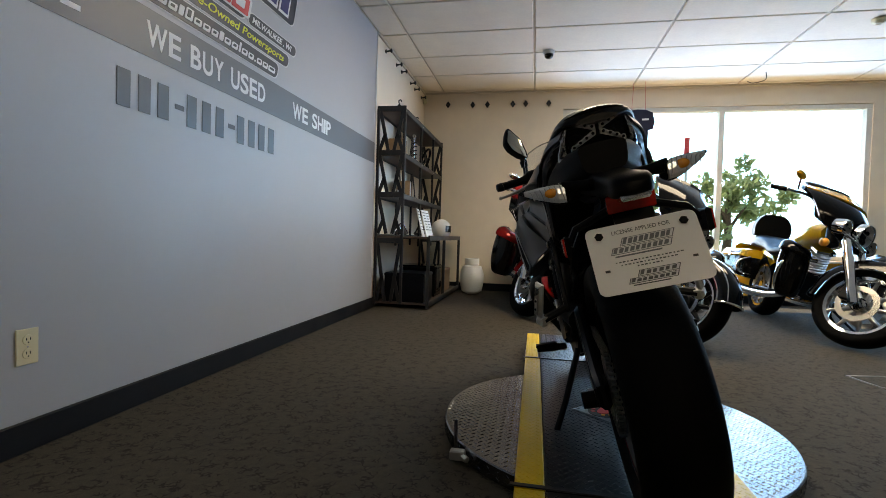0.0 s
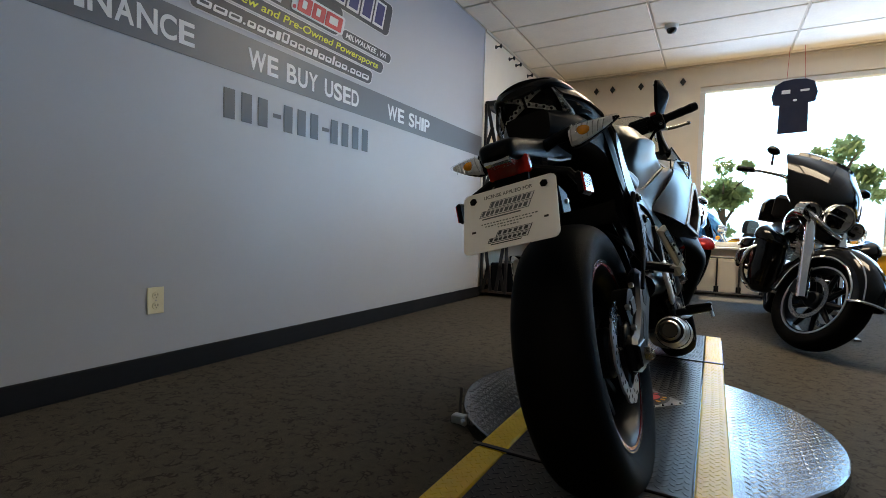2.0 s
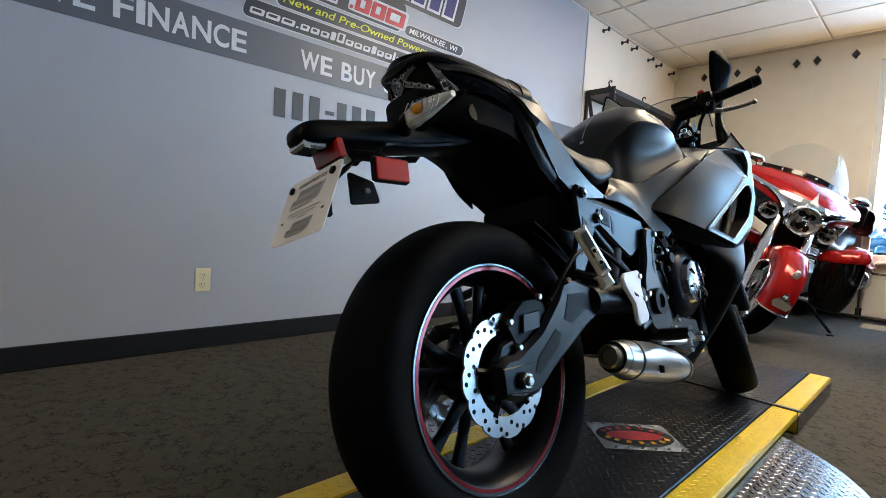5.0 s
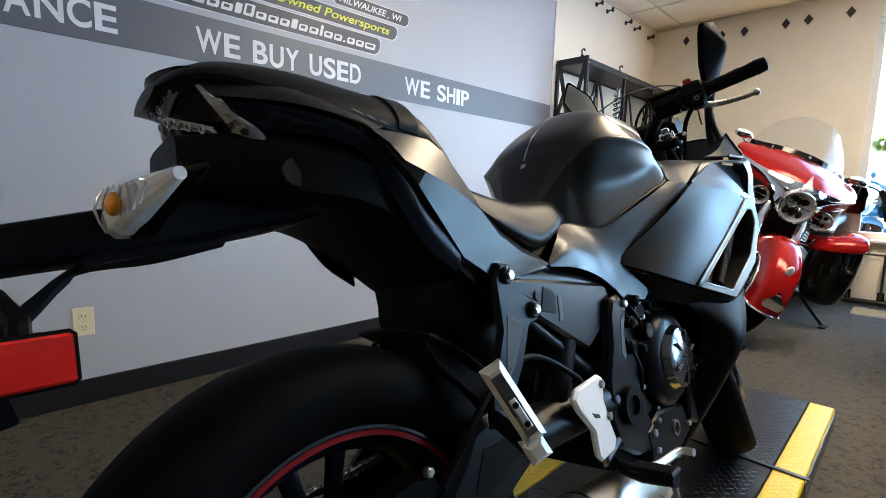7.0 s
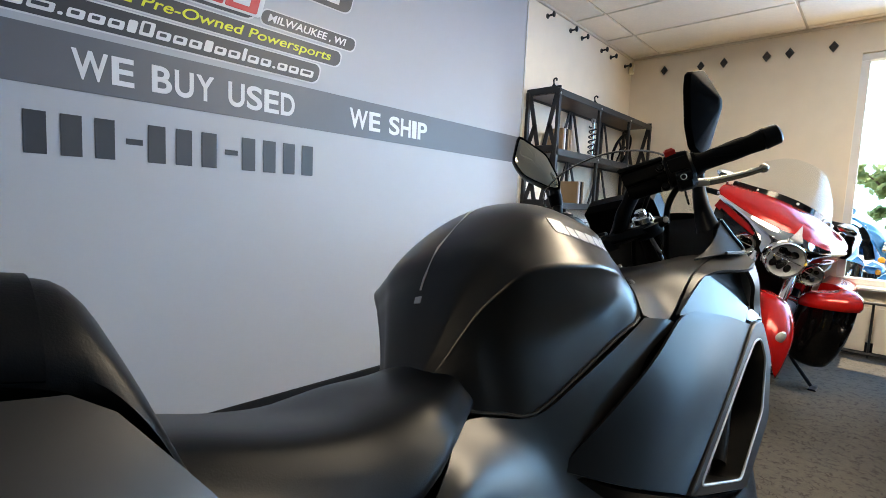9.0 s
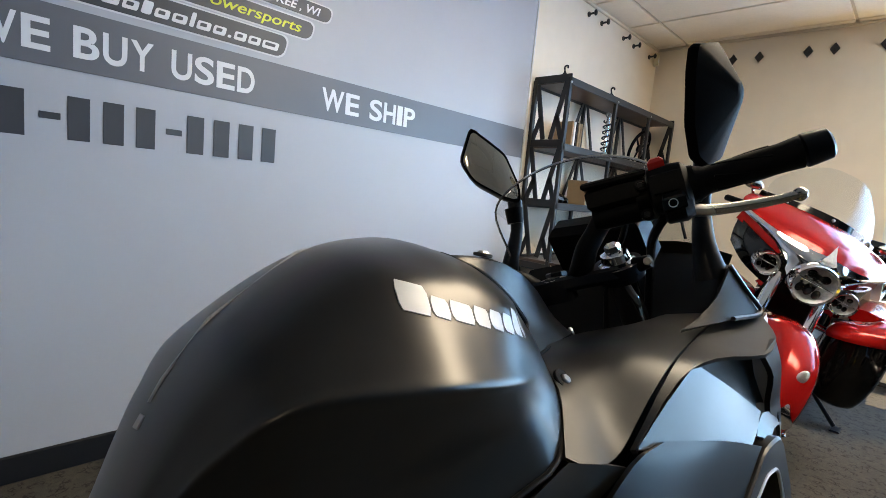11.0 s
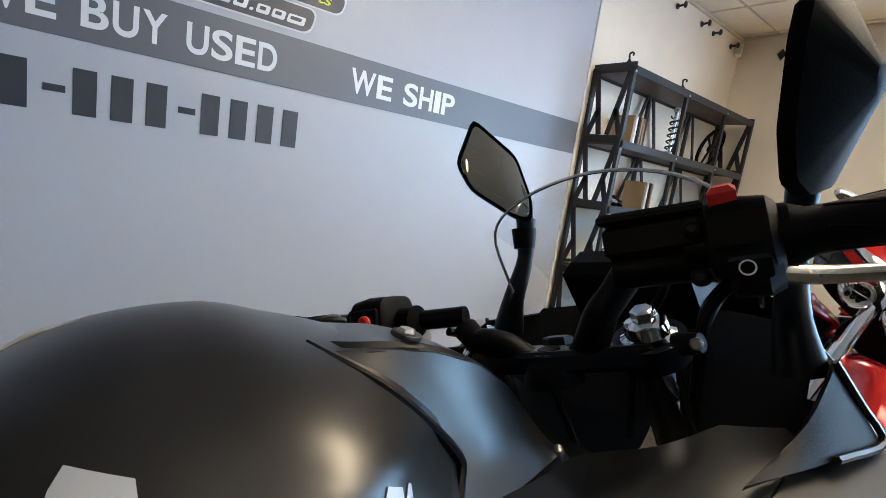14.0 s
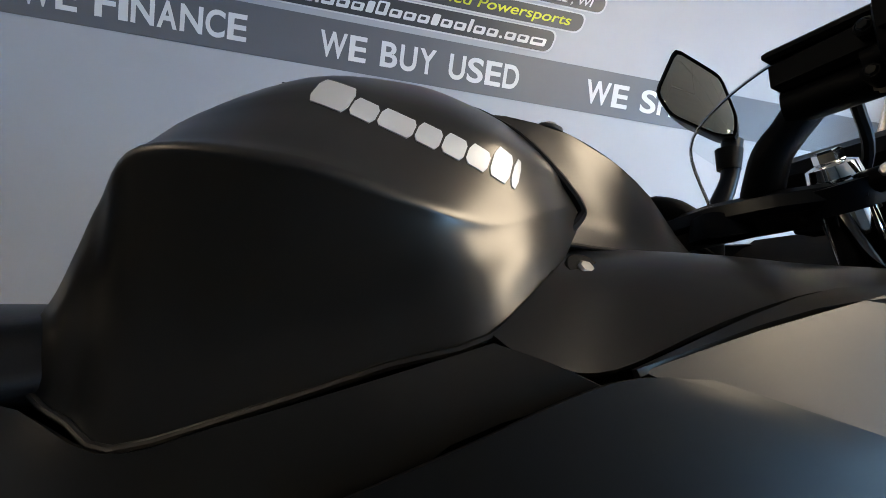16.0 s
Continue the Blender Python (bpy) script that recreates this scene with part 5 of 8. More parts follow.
for s in (-1, 1):
    for up in (1, -1):
        arm = [[on_lamp(s * (0.004 + 0.056 * t), 0.904 + up * (0.004 + 0.024 * t + w * (0.0065 - 0.003 * t)), 0.0055 + (0.004 if w == 0 else 0)) for w in (-1, -0.5, 0, 0.5, 1)] for t in (0, 0.25, 0.5, 0.75, 1)]
        ar = part("lens_arm", G().shell(arm, 0.003, 1, 1, (0.1, 0, 0.9)), LAMP_SILVER, tl, "clear faceted lens arm", 3)
        for k in range(4):
            t = (k + 0.5) / 4
            c = on_lamp(s * (0.004 + 0.056 * t), 0.904 + up * (0.004 + 0.024 * t), 0.0105)
            part("led", G().ring(0.0052, 0.0036, 0.003, c, (0.95, 0, 0.3), 16), LAMP_SILVER, ar)
            part("led", G().disc(0.0035, 0.002, c, (0.95, 0, 0.3), 12, 0.0005), SMOKE_LENS, ar)
    lf = part("lens_facet", G().shell([[(-0.112, s * 0.058, 0.94), (-0.099, s * 0.066, 0.93), (-0.094, s * 0.074, 0.914)], [(-0.092, s * 0.069, 0.9), (-0.086, s * 0.077, 0.898), (-0.078, s * 0.082, 0.893)], [(-0.072, s * 0.07, 0.87), (-0.06, s * 0.084, 0.868), (-0.046, s * 0.09, 0.864)], [(-0.076, s * 0.058, 0.85), (-0.073, s * 0.066, 0.846), (-0.068, s * 0.075, 0.84)]], 0.003, 3, 3, (0.1, 0, 0.9)), CLEAR_LENS, tl, "clear side lens over silver facets", 3)
    for k in range(3):
        part("led", G().disc(0.004, 0.003, (-0.09 + 0.012 * k, s * (0.077 + 0.003 * k), 0.882 - 0.006 * k), (-0.6, s * 0.8, 0), 12, 0.001), SMOKE_LENS, lf)
both("lower_tail_trim", [[(-0.1, 0.045, 0.86), (-0.06, 0.07, 0.86), (-0.02, 0.09, 0.85)], [(-0.09, 0.045, 0.83), (-0.05, 0.075, 0.83), (0.0, 0.095, 0.82)]], BLACK_PLASTIC, 0.004, 3, 3)
for s, o in zip((-1, 1), strips):
    for x, w in ((0.051, 0.017), (0.07, 0.014), (0.086, 0.014)):
        part("decal_bar", G().box((x + w / 2, s * (0.1125 + 0.1 * (x + w / 2)), 0.9135 - 0.29 * (x + w / 2)), (w, 0.006, 0.001), Matrix.Rotation(radians(s * -42), 3, "X") @ Matrix.Rotation(radians(16), 3, "Y"), 0.0003), STRIPE, o)
ps = part("pillion_seat", body([(-0.137, [(0, 0.932), (0.03, 0.929), (0.042, 0.920), (0, 0.915)]), (-0.112, [(0, 0.952), (0.05, 0.945), (0.068, 0.926), (0, 0.915)]), (-0.07, [(0, 0.965), (0.06, 0.956), (0.087, 0.921), (0, 0.905)]), (0.0, [(0, 0.965), (0.07, 0.954), (0.1, 0.903), (0, 0.885)]), (0.08, [(0, 0.955), (0.076, 0.943), (0.107, 0.889), (0, 0.865)]), (0.14, [(0, 0.948), (0.078, 0.936), (0.11, 0.879), (0, 0.855)]), (0.175, [(0, 0.938), (0.08, 0.925), (0.113, 0.863), (0, 0.825)]), (0.2, [(0, 0.892), (0.088, 0.875), (0.118, 0.835), (0, 0.795)]), (0.222, [(0, 0.825), (0.09, 0.815), (0.12, 0.79), (0, 0.775)])], 4, 5), LEATHER, bike, "black vinyl pillion pad")
part("strap", body([(0.125, [(0, 0.953), (0.079, 0.941), (0.112, 0.885), (0, 0.865)]), (0.155, [(0, 0.949), (0.081, 0.937), (0.114, 0.879), (0, 0.855)])], 2, 5), LEATHER, ps)
part("rider_seat", body([(0.195, [(0, 0.83), (0.08, 0.828), (0.108, 0.815), (0.114, 0.8), (0, 0.76)]), (0.24, [(0, 0.822), (0.088, 0.818), (0.119, 0.79), (0.12, 0.765), (0, 0.74)]), (0.3, [(0, 0.806), (0.096, 0.8), (0.127, 0.765), (0.123, 0.732), (0, 0.72)]), (0.36, [(0, 0.794), (0.1, 0.789), (0.133, 0.747), (0.126, 0.707), (0, 0.7)]), (0.41, [(0, 0.796), (0.098, 0.791), (0.133, 0.757), (0.128, 0.722), (0, 0.7)]), (0.45, [(0, 0.802), (0.092, 0.794), (0.124, 0.768), (0.12, 0.74), (0, 0.7)]), (0.5, [(0, 0.807), (0.072, 0.794), (0.093, 0.772), (0.094, 0.746), (0, 0.72)]), (0.545, [(0, 0.815), (0.05, 0.805), (0.07, 0.785), (0.075, 0.755), (0, 0.73)])], 4, 5), LEATHER, bike, "black vinyl rider seat")

# tank
# x, top, shoulder, ridge, recess and lower edge of each cross-section
TANK_FORM = [(0.505, 0.8, (0.03, 0.799), (0.045, 0.793), (0.052, 0.78), (0.06, 0.765)),
             (0.525, 0.838, (0.045, 0.832), (0.062, 0.818), (0.07, 0.79), (0.075, 0.756)),
             (0.545, 0.879, (0.058, 0.87), (0.084, 0.85), (0.088, 0.8), (0.089, 0.748)),
             (0.565, 0.912, (0.072, 0.902), (0.109, 0.877), (0.098, 0.805), (0.1, 0.743)),
             (0.6, 0.953, (0.095, 0.94), (0.15, 0.905), (0.119, 0.81), (0.121, 0.735)),
             (0.68, 1.005, (0.115, 0.976), (0.181, 0.902), (0.145, 0.82), (0.148, 0.768)),
             (0.75, 1.019, (0.126, 0.97), (0.181, 0.89), (0.168, 0.838), (0.17, 0.8)),
             (0.8, 1.01, (0.134, 0.954), (0.166, 0.886), (0.178, 0.847), (0.183, 0.82)),
             (0.845, 0.998, (0.11, 0.949), (0.139, 0.903), (0.151, 0.876), (0.158, 0.86)),
             (0.893, 0.98, (0.068, 0.946), (0.084, 0.924), (0.089, 0.914), (0.09, 0.908))]


def tank_half(top, sh, rd, rc, lo):
    mix = lambda a, b, t: (a[0] + (b[0] - a[0]) * t, a[1] + (b[1] - a[1]) * t)
    return [(0, top), (sh[0] * 0.55, top + (sh[1] - top) * 0.28), sh, mix(sh, rd, 0.45), mix(sh, rd, 0.84), rd, mix(rd, rc, 0.16), mix(rd, rc, 0.5), rc, lo]


TANK = [(q[0], tank_half(*q[1:])) for q in TANK_FORM]
tank = part("fuel_tank", body(TANK, 6, 4), GRAPHITE, bike, "matte graphite fuel tank with a knee recess", 60)


def curve_at(pts, u):
    """The place at u spans along a smooth curve through pts."""
    i = max(0, min(len(pts) - 2, int(u)))
    t = u - i
    p = [Vector(q) for q in pts]
    a, b, c, d = p[i - 1] if i else p[0] * 2 - p[1], p[i], p[i + 1], p[i + 2] if i + 2 < len(p) else p[-1] * 2 - p[-2]
    return 0.5 * (2 * b + (c - a) * t + (2 * a - 5 * b + 4 * c - d) * t * t + (3 * b - a - 3 * c + d) * t ** 3)


def on_tank(x, z):
    """The place on the tank's right shoulder at x along the bike and height z."""
    lo, hi = 0.0, len(TANK) - 1.0
    for _ in range(40):
        u = (lo + hi) / 2
        lo, hi = (u, hi) if curve_at([(s[0], 0, 0) for s in TANK], u).x < x else (lo, u)
    sec = [curve_at([(s[0], s[1][k][0], s[1][k][1]) for s in TANK], u) for k in range(7)]
    a, b = 0.5, 5.0
    for _ in range(40):
        w = (a + b) / 2
        a, b = (w, b) if curve_at(sec, w).z > z else (a, w)
    q = curve_at(sec, w)
    return Vector((q.x, -q.y, q.z))


for s in (-1, 1):
    part("lower_edge", G().tube([(q[0], s * (q[5][0] + 0.001), q[5][1]) for q in TANK_FORM[1:-1]], 0.0028, 8, 3), GRAPHITE, tank)
# maker's badge as plain slanted blocks
BX = [(0.684, 0.024, 1.0), (0.7095, 0.016, 0.68), (0.727, 0.022, 0.68), (0.7505, 0.0155, 0.68), (0.7675, 0.0145, 0.68), (0.7835, 0.0145, 0.68), (0.7995, 0.014, 1.0), (0.815, 0.0055, 1.0)]
for x, w, h in BX:
    rows = []
    for k in range(5):
        v = k / 4
        side = 0.0022 if k in (0, 4) else 0.0
        rows.append([on_tank(x + min(side, w * 0.3) + (w - 2 * min(side, w * 0.3)) * j / 3 + 0.007 * h * v, 0.9515 - (x + w * j / 3 - 0.684) * 0.29 + 0.0225 * h * v) for j in range(4)])
    nrm = (rows[0][3] - rows[0][0]).cross(rows[4][0] - rows[0][0]).normalized()
    nrm = nrm if nrm.y < 0 else -nrm
    g = G().shell([[q + nrm * 0.0008 for q in r] for r in rows], 0.0016, 1, 1, (0.72, 0, 0.85))
    part("badge_block", g, SILVER, tank, "silver badge block")
COVER_TOP = [(0.803, 0.998, 0.062, 0.993), (0.83, 1.0, 0.073, 0.9905), (0.855, 0.998, 0.075, 0.9885), (0.885, 0.994, 0.075, 0.984), (0.93, 0.98, 0.068, 0.969), (0.97, 0.957, 0.06, 0.946), (1.0, 0.927, 0.055, 0.916), (1.015, 0.905, 0.052, 0.896)]
COVER_SIDE = [[(0.808, 0.068, 0.991), (0.809, 0.07, 0.9895), (0.81, 0.071, 0.988), (0.81, 0.071, 0.9875)],
              [(0.83, 0.073, 0.9905), (0.832, 0.076, 0.983), (0.836, 0.079, 0.973), (0.836, 0.079, 0.9725)],
              [(0.855, 0.075, 0.988), (0.86, 0.079, 0.968), (0.866, 0.083, 0.947), (0.866, 0.083, 0.9465)],
              [(0.875, 0.075, 0.985), (0.884, 0.08, 0.952), (0.89, 0.086, 0.919), (0.89, 0.0865, 0.918)],
              [(0.885, 0.075, 0.983), (0.893, 0.08, 0.95), (0.891, 0.0885, 0.915), (0.861, 0.118, 0.886)],
              [(0.93, 0.068, 0.968), (0.925, 0.08, 0.932), (0.92, 0.091, 0.905), (0.9, 0.109, 0.886)],
              [(0.97, 0.06, 0.945), (0.965, 0.073, 0.918), (0.96, 0.084, 0.901), (0.95, 0.097, 0.887)],
              [(1.0, 0.055, 0.915), (1.0, 0.066, 0.905), (1.0, 0.076, 0.896), (1.0, 0.084, 0.888)],
              [(1.016, 0.052, 0.895), (1.016, 0.061, 0.892), (1.017, 0.07, 0.889), (1.017, 0.077, 0.886)]]
top_z = lambda x: float(np.interp(x, [q[0] for q in TANK_FORM], [q[1] for q in TANK_FORM]))
part("seam_line", G().tube([(x, 0, top_z(x) + 0.0015) for x in (0.556, 0.565, 0.6, 0.64, 0.68, 0.7)], 0.0016, 6), SILVER, tank, "thin silver seam on the tank's spine")
part("tank_mark", G().box((0.549, 0, top_z(0.549) + 0.001), (0.01, 0.012, 0.0016), Matrix.Rotation(radians(-58), 3, "Y"), 0.0005), SILVER, tank)
tc = part("tank_cover", body([(x, [(0, z), (u - 0.012, w + 0.0035), (u - 0.008, w), (u, w - 0.001), (u - 0.006, w - 0.012), (0, w - 0.03)]) for x, z, u, w in COVER_TOP], 4, 1), DARK_GRAPHITE, bike, "graphite upper tank cover", 30)
both("cover_side", COVER_SIDE, GRAPHITE, 0.005, 1, 3, "satin graphite side of the cover", parent=tc, angle=30)
for s in (-1, 1):
    part("cover_gap", G().tube([(0.802, s * 0.062, 0.995), (0.812, s * 0.073, 0.988), (0.838, s * 0.087, 0.971), (0.866, s * 0.093, 0.946), (0.889, s * 0.095, 0.92), (0.887, s * 0.099, 0.908), (0.86, s * 0.124, 0.884), (0.846, s * 0.15, 0.863)], 0.0036, 8, 3), BLACK_PLASTIC, tc)
    part("bolt", G().disc(0.0075, 0.006, (0.876, s * 0.056, 0.995), (0.15, s * 0.2, 0.95), 6), STAINLESS, tc)
    part("bolt_well", G().disc(0.011, 0.004, (0.876, s * 0.056, 0.9935), (0.15, s * 0.2, 0.95), 20, 0.001), SLOT, tc)
    part("bolt", G().disc(0.007, 0.006, (1.009, s * 0.079, 0.889), (0.5, s * 0.8, 0.3), 6), STAINLESS, tc)
    part("lower_lip", G().tube([(0.862, s * 0.12, 0.8855), (0.9, s * 0.112, 0.8855), (0.95, s * 0.099, 0.8865), (1.0, s * 0.085, 0.8875)], 0.002, 8, 3), BLACK_PLASTIC, tc)

part("inner_body", body([(0.4, [(0, 0.73), (0.08, 0.72), (0.1, 0.68), (0.09, 0.63), (0, 0.62)]), (0.6, [(0, 0.74), (0.09, 0.72), (0.108, 0.66), (0.1, 0.6), (0, 0.58)]), (0.75, [(0, 0.8), (0.13, 0.78), (0.148, 0.7), (0.14, 0.62), (0, 0.58)]), (0.9, [(0, 0.85), (0.135, 0.835), (0.185, 0.77), (0.18, 0.64), (0, 0.6)]), (1.05, [(0, 0.85), (0.14, 0.855), (0.2, 0.81), (0.185, 0.68), (0, 0.62)]), (1.18, [(0, 0.82), (0.14, 0.855), (0.2, 0.835), (0.18, 0.72), (0, 0.66)])], 4, 3), BLACK_PLASTIC, bike)
# fairing
both("mid_panel", [[(0.405, 0.121, 0.684), (0.405, 0.122, 0.68), (0.406, 0.123, 0.676)], [(0.45, 0.115, 0.722), (0.46, 0.13, 0.7), (0.47, 0.132, 0.667)], [(0.515, 0.092, 0.75), (0.525, 0.125, 0.7), (0.545, 0.138, 0.64)], [(0.593, 0.124, 0.733), (0.605, 0.132, 0.675), (0.628, 0.143, 0.585)], [(0.66, 0.151, 0.758), (0.672, 0.154, 0.7), (0.688, 0.155, 0.59)], [(0.73, 0.174, 0.788), (0.745, 0.182, 0.76), (0.76, 0.186, 0.745)], [(0.8, 0.192, 0.818), (0.825, 0.208, 0.812), (0.85, 0.216, 0.803)]], GRAPHITE, 0.004, 4, 4, "graphite panel below the tank")
SP = [[(0.8, 0.19, 0.822), (0.81, 0.197, 0.815), (0.825, 0.205, 0.808)], [(0.845, 0.16, 0.863), (0.855, 0.18, 0.845), (0.862, 0.206, 0.811)], [(0.884, 0.108, 0.884), (0.905, 0.155, 0.874), (0.92, 0.208, 0.84)], [(0.95, 0.102, 0.89), (0.968, 0.155, 0.884), (0.98, 0.208, 0.862)], [(1.02, 0.092, 0.888), (1.035, 0.15, 0.887), (1.05, 0.204, 0.873)], [(1.08, 0.125, 0.891), (1.1, 0.165, 0.889), (1.125, 0.199, 0.881)], [(1.16, 0.14, 0.895), (1.19, 0.165, 0.893), (1.235, 0.188, 0.8885)]]
ups = both("upper_side_panel", SP, DARK_GRAPHITE, 0.004, 4, 4)
for s, o in zip((-1, 1), ups):
    part("screw_well", G().disc(0.0135, 0.004, (0.867, s * 0.153, 0.8645), (0.1, s * 0.75, 0.65), 20, 0.001), BLACK_PLASTIC, o)
    part("screw", G().disc(0.006, 0.005, (0.867, s * 0.1545, 0.866), (0.1, s * 0.75, 0.65), 6, 0.0015), STAINLESS, o)
sf = both("side_fairing", [[(0.618, 0.131, 0.664), (0.68, 0.182, 0.63), (0.768, 0.22, 0.592)], [(0.69, 0.172, 0.712), (0.76, 0.208, 0.67), (0.84, 0.232, 0.632)], [(0.77, 0.206, 0.762), (0.84, 0.229, 0.722), (0.92, 0.244, 0.675)], [(0.85, 0.222, 0.806), (0.93, 0.241, 0.772), (1.0, 0.254, 0.722)], [(0.9, 0.228, 0.812), (0.99, 0.25, 0.79), (1.065, 0.263, 0.765)]], DARK_GRAPHITE, 0.005, 4, 5, "dark graphite side fairing")
for s, o in zip((-1, 1), sf):
    part("screw", G().disc(0.0075, 0.004, (0.676, s * 0.156, 0.668), (-0.3, s * 0.85, 0.4), 12), SLOT, o)
both("fairing_underside", [[(0.63, 0.135, 0.652), (0.7, 0.185, 0.615), (0.768, 0.216, 0.588), (0.85, 0.225, 0.556), (0.93, 0.236, 0.536)], [(0.66, 0.12, 0.6), (0.72, 0.16, 0.575), (0.79, 0.185, 0.55), (0.85, 0.2, 0.53), (0.9, 0.21, 0.51)]], BLACK_PLASTIC, 0.005, 3, 3)
# crisp folded panels between the seam and the duct
both("fairing_brow", [[(0.866, 0.212, 0.812), (0.866, 0.217, 0.813)], [(0.962, 0.2135, 0.8575), (0.965, 0.222, 0.852)], [(1.03, 0.208, 0.871), (1.03, 0.238, 0.863)], [(1.11, 0.203, 0.8795), (1.1, 0.268, 0.857)], [(1.18, 0.198, 0.8845), (1.17, 0.266, 0.866)], [(1.235, 0.192, 0.8885), (1.25, 0.237, 0.882)]], DARK_GRAPHITE, 0.004, 3, 3, angle=25)
both("fairing_facet", [[(0.869, 0.217, 0.812), (0.95, 0.238, 0.789), (1.039, 0.258, 0.767)], [(0.93, 0.221, 0.837), (1.0, 0.24, 0.806), (1.075, 0.257, 0.775)], [(1.0, 0.227, 0.862), (1.06, 0.242, 0.825), (1.118, 0.253, 0.787)]], GRAPHITE, 0.004, 2, 2, angle=25)
both("facet_recess", [[(1.0, 0.2265, 0.8615), (1.06, 0.237, 0.824), (1.118, 0.248, 0.786)], [(1.06, 0.235, 0.855), (1.1, 0.238, 0.825), (1.14, 0.244, 0.79)], [(1.12, 0.25, 0.852), (1.14, 0.245, 0.825), (1.165, 0.246, 0.785)]], BLACK_PLASTIC, 0.004, 2, 2)
both("facet_fin", [[(1.098, 0.267, 0.857), (1.16, 0.267, 0.866)], [(1.135, 0.266, 0.825), (1.18, 0.266, 0.83)], [(1.15, 0.256, 0.79), (1.19, 0.259, 0.79)], [(1.15, 0.255, 0.762), (1.184, 0.258, 0.757)]], DARK_GRAPHITE, 0.006, 3, 2, angle=25)
both("duct_brow", [[(1.112, 0.2585, 0.764), (1.075, 0.257, 0.772), (1.118, 0.2535, 0.784), (1.155, 0.2545, 0.778)], [(1.065, 0.263, 0.758), (1.1, 0.264, 0.762), (1.13, 0.262, 0.766), (1.18, 0.259, 0.758)]], GRAPHITE, 0.004, 2, 2, angle=25)


DO = rounded([(0.766, 0.59), (1.0, 0.722), (1.065, 0.764), (1.11, 0.768), (1.118, 0.7), (1.056, 0.606), (0.93, 0.542)], 0.014)
DI = rounded([(0.797, 0.594), (1.0, 0.708), (1.058, 0.738), (1.086, 0.738), (1.092, 0.703), (1.036, 0.628), (0.916, 0.56)], 0.01)
dr = lambda x: 0.224 + (x - 0.768) * 0.14
for s in (-1, 1):
    ringing = [[(x, s * (dr(x) - 0.02), z) for x, z in DO], [(x, s * dr(x), z) for x, z in DO], [(a[0] * 0.9 + b[0] * 0.1, s * (dr(a[0]) + 0.002), a[1] * 0.9 + b[1] * 0.1) for a, b in zip(DO, DI)], [(x, s * (dr(x) + 0.002), z) for x, z in DI], [(x, s * (dr(x) - 0.002), z) for x, z in DI], [(x, s * (dr(x) - 0.04), z) for x, z in DI]]
    df = part("duct_surround", G().grid(ringing, True), GRAPHITE, bike, "graphite air duct surround with a bright lip", 30)
    part("duct_lip", G().tube([(x, s * (dr(x) + 0.002), z) for x, z in DI + DI[:1]], 0.002, 6), SILVER, df, "bright silver lip")
    part("duct_inner", G().prism(DI, s * (dr(0.95) - 0.05), s * (dr(0.95) - 0.045), lambda u, v, d: (u, d, v), 0.001), SLOT, df)
    part("duct_hose", G().tube([(0.93, s * (dr(0.95) - 0.036), 0.575), (0.99, s * (dr(0.95) - 0.034), 0.63), (1.04, s * (dr(0.95) - 0.036), 0.7)], 0.013, 10, 3), BLACK_PLASTIC, df)
both("front_fairing", [[(1.25, 0.236, 0.876), (1.175, 0.258, 0.77), (1.122, 0.264, 0.7), (1.06, 0.26, 0.602), (0.93, 0.24, 0.538)], [(1.34, 0.215, 0.88), (1.29, 0.23, 0.775), (1.26, 0.225, 0.69), (1.18, 0.222, 0.6), (1.06, 0.21, 0.525)], [(1.5, 0.08, 0.86), (1.47, 0.1, 0.76), (1.4, 0.12, 0.68), (1.28, 0.14, 0.6), (1.16, 0.15, 0.51)]], GRAPHITE, 0.004, 4, 4)
both("lower_cowl", [[(0.79, 0.19, 0.56), (0.9, 0.236, 0.535), (1.02, 0.24, 0.55), (1.12, 0.21, 0.56)], [(0.83, 0.2, 0.5), (0.876, 0.256, 0.458), (0.99, 0.24, 0.47), (1.08, 0.2, 0.48)], [(0.845, 0.17, 0.4), (0.87, 0.21, 0.37), (0.95, 0.2, 0.38), (1.02, 0.16, 0.4)], [(0.82, 0.13, 0.31), (0.85, 0.16, 0.29), (0.9, 0.15, 0.29), (0.96, 0.11, 0.31)], [(0.74, 0.09, 0.215), (0.79, 0.11, 0.2), (0.86, 0.09, 0.2), (0.9, 0.06, 0.215)]], BLACK_PLASTIC, 0.004, 4, 4)
both("inner_fairing", [[(1.06, 0.195, 0.888), (1.14, 0.217, 0.888), (1.2, 0.228, 0.888), (1.238, 0.236, 0.888)], [(1.1, 0.196, 0.893), (1.15, 0.208, 0.915), (1.19, 0.213, 0.942), (1.212, 0.213, 0.955)]], BLACK_PLASTIC, 0.004, 3, 3)
both("fairing_cheek", [[(1.238, 0.236, 0.888), (1.33, 0.215, 0.885), (1.42, 0.18, 0.88)], [(1.228, 0.224, 0.92), (1.32, 0.195, 0.93), (1.42, 0.15, 0.94)], [(1.212, 0.213, 0.955), (1.3, 0.175, 0.965), (1.41, 0.12, 0.985)]], SATIN_BLACK, 0.004, 3, 3)
for s in (-1, 1):
    part("fairing_edge", G().tube([(1.208, s * 0.214, 0.957), (1.226, s * 0.226, 0.922), (1.2385, s * 0.2375, 0.8885), (1.16, s * 0.224, 0.8895)], 0.0032, 6, 4), GRAPHITE, bike)
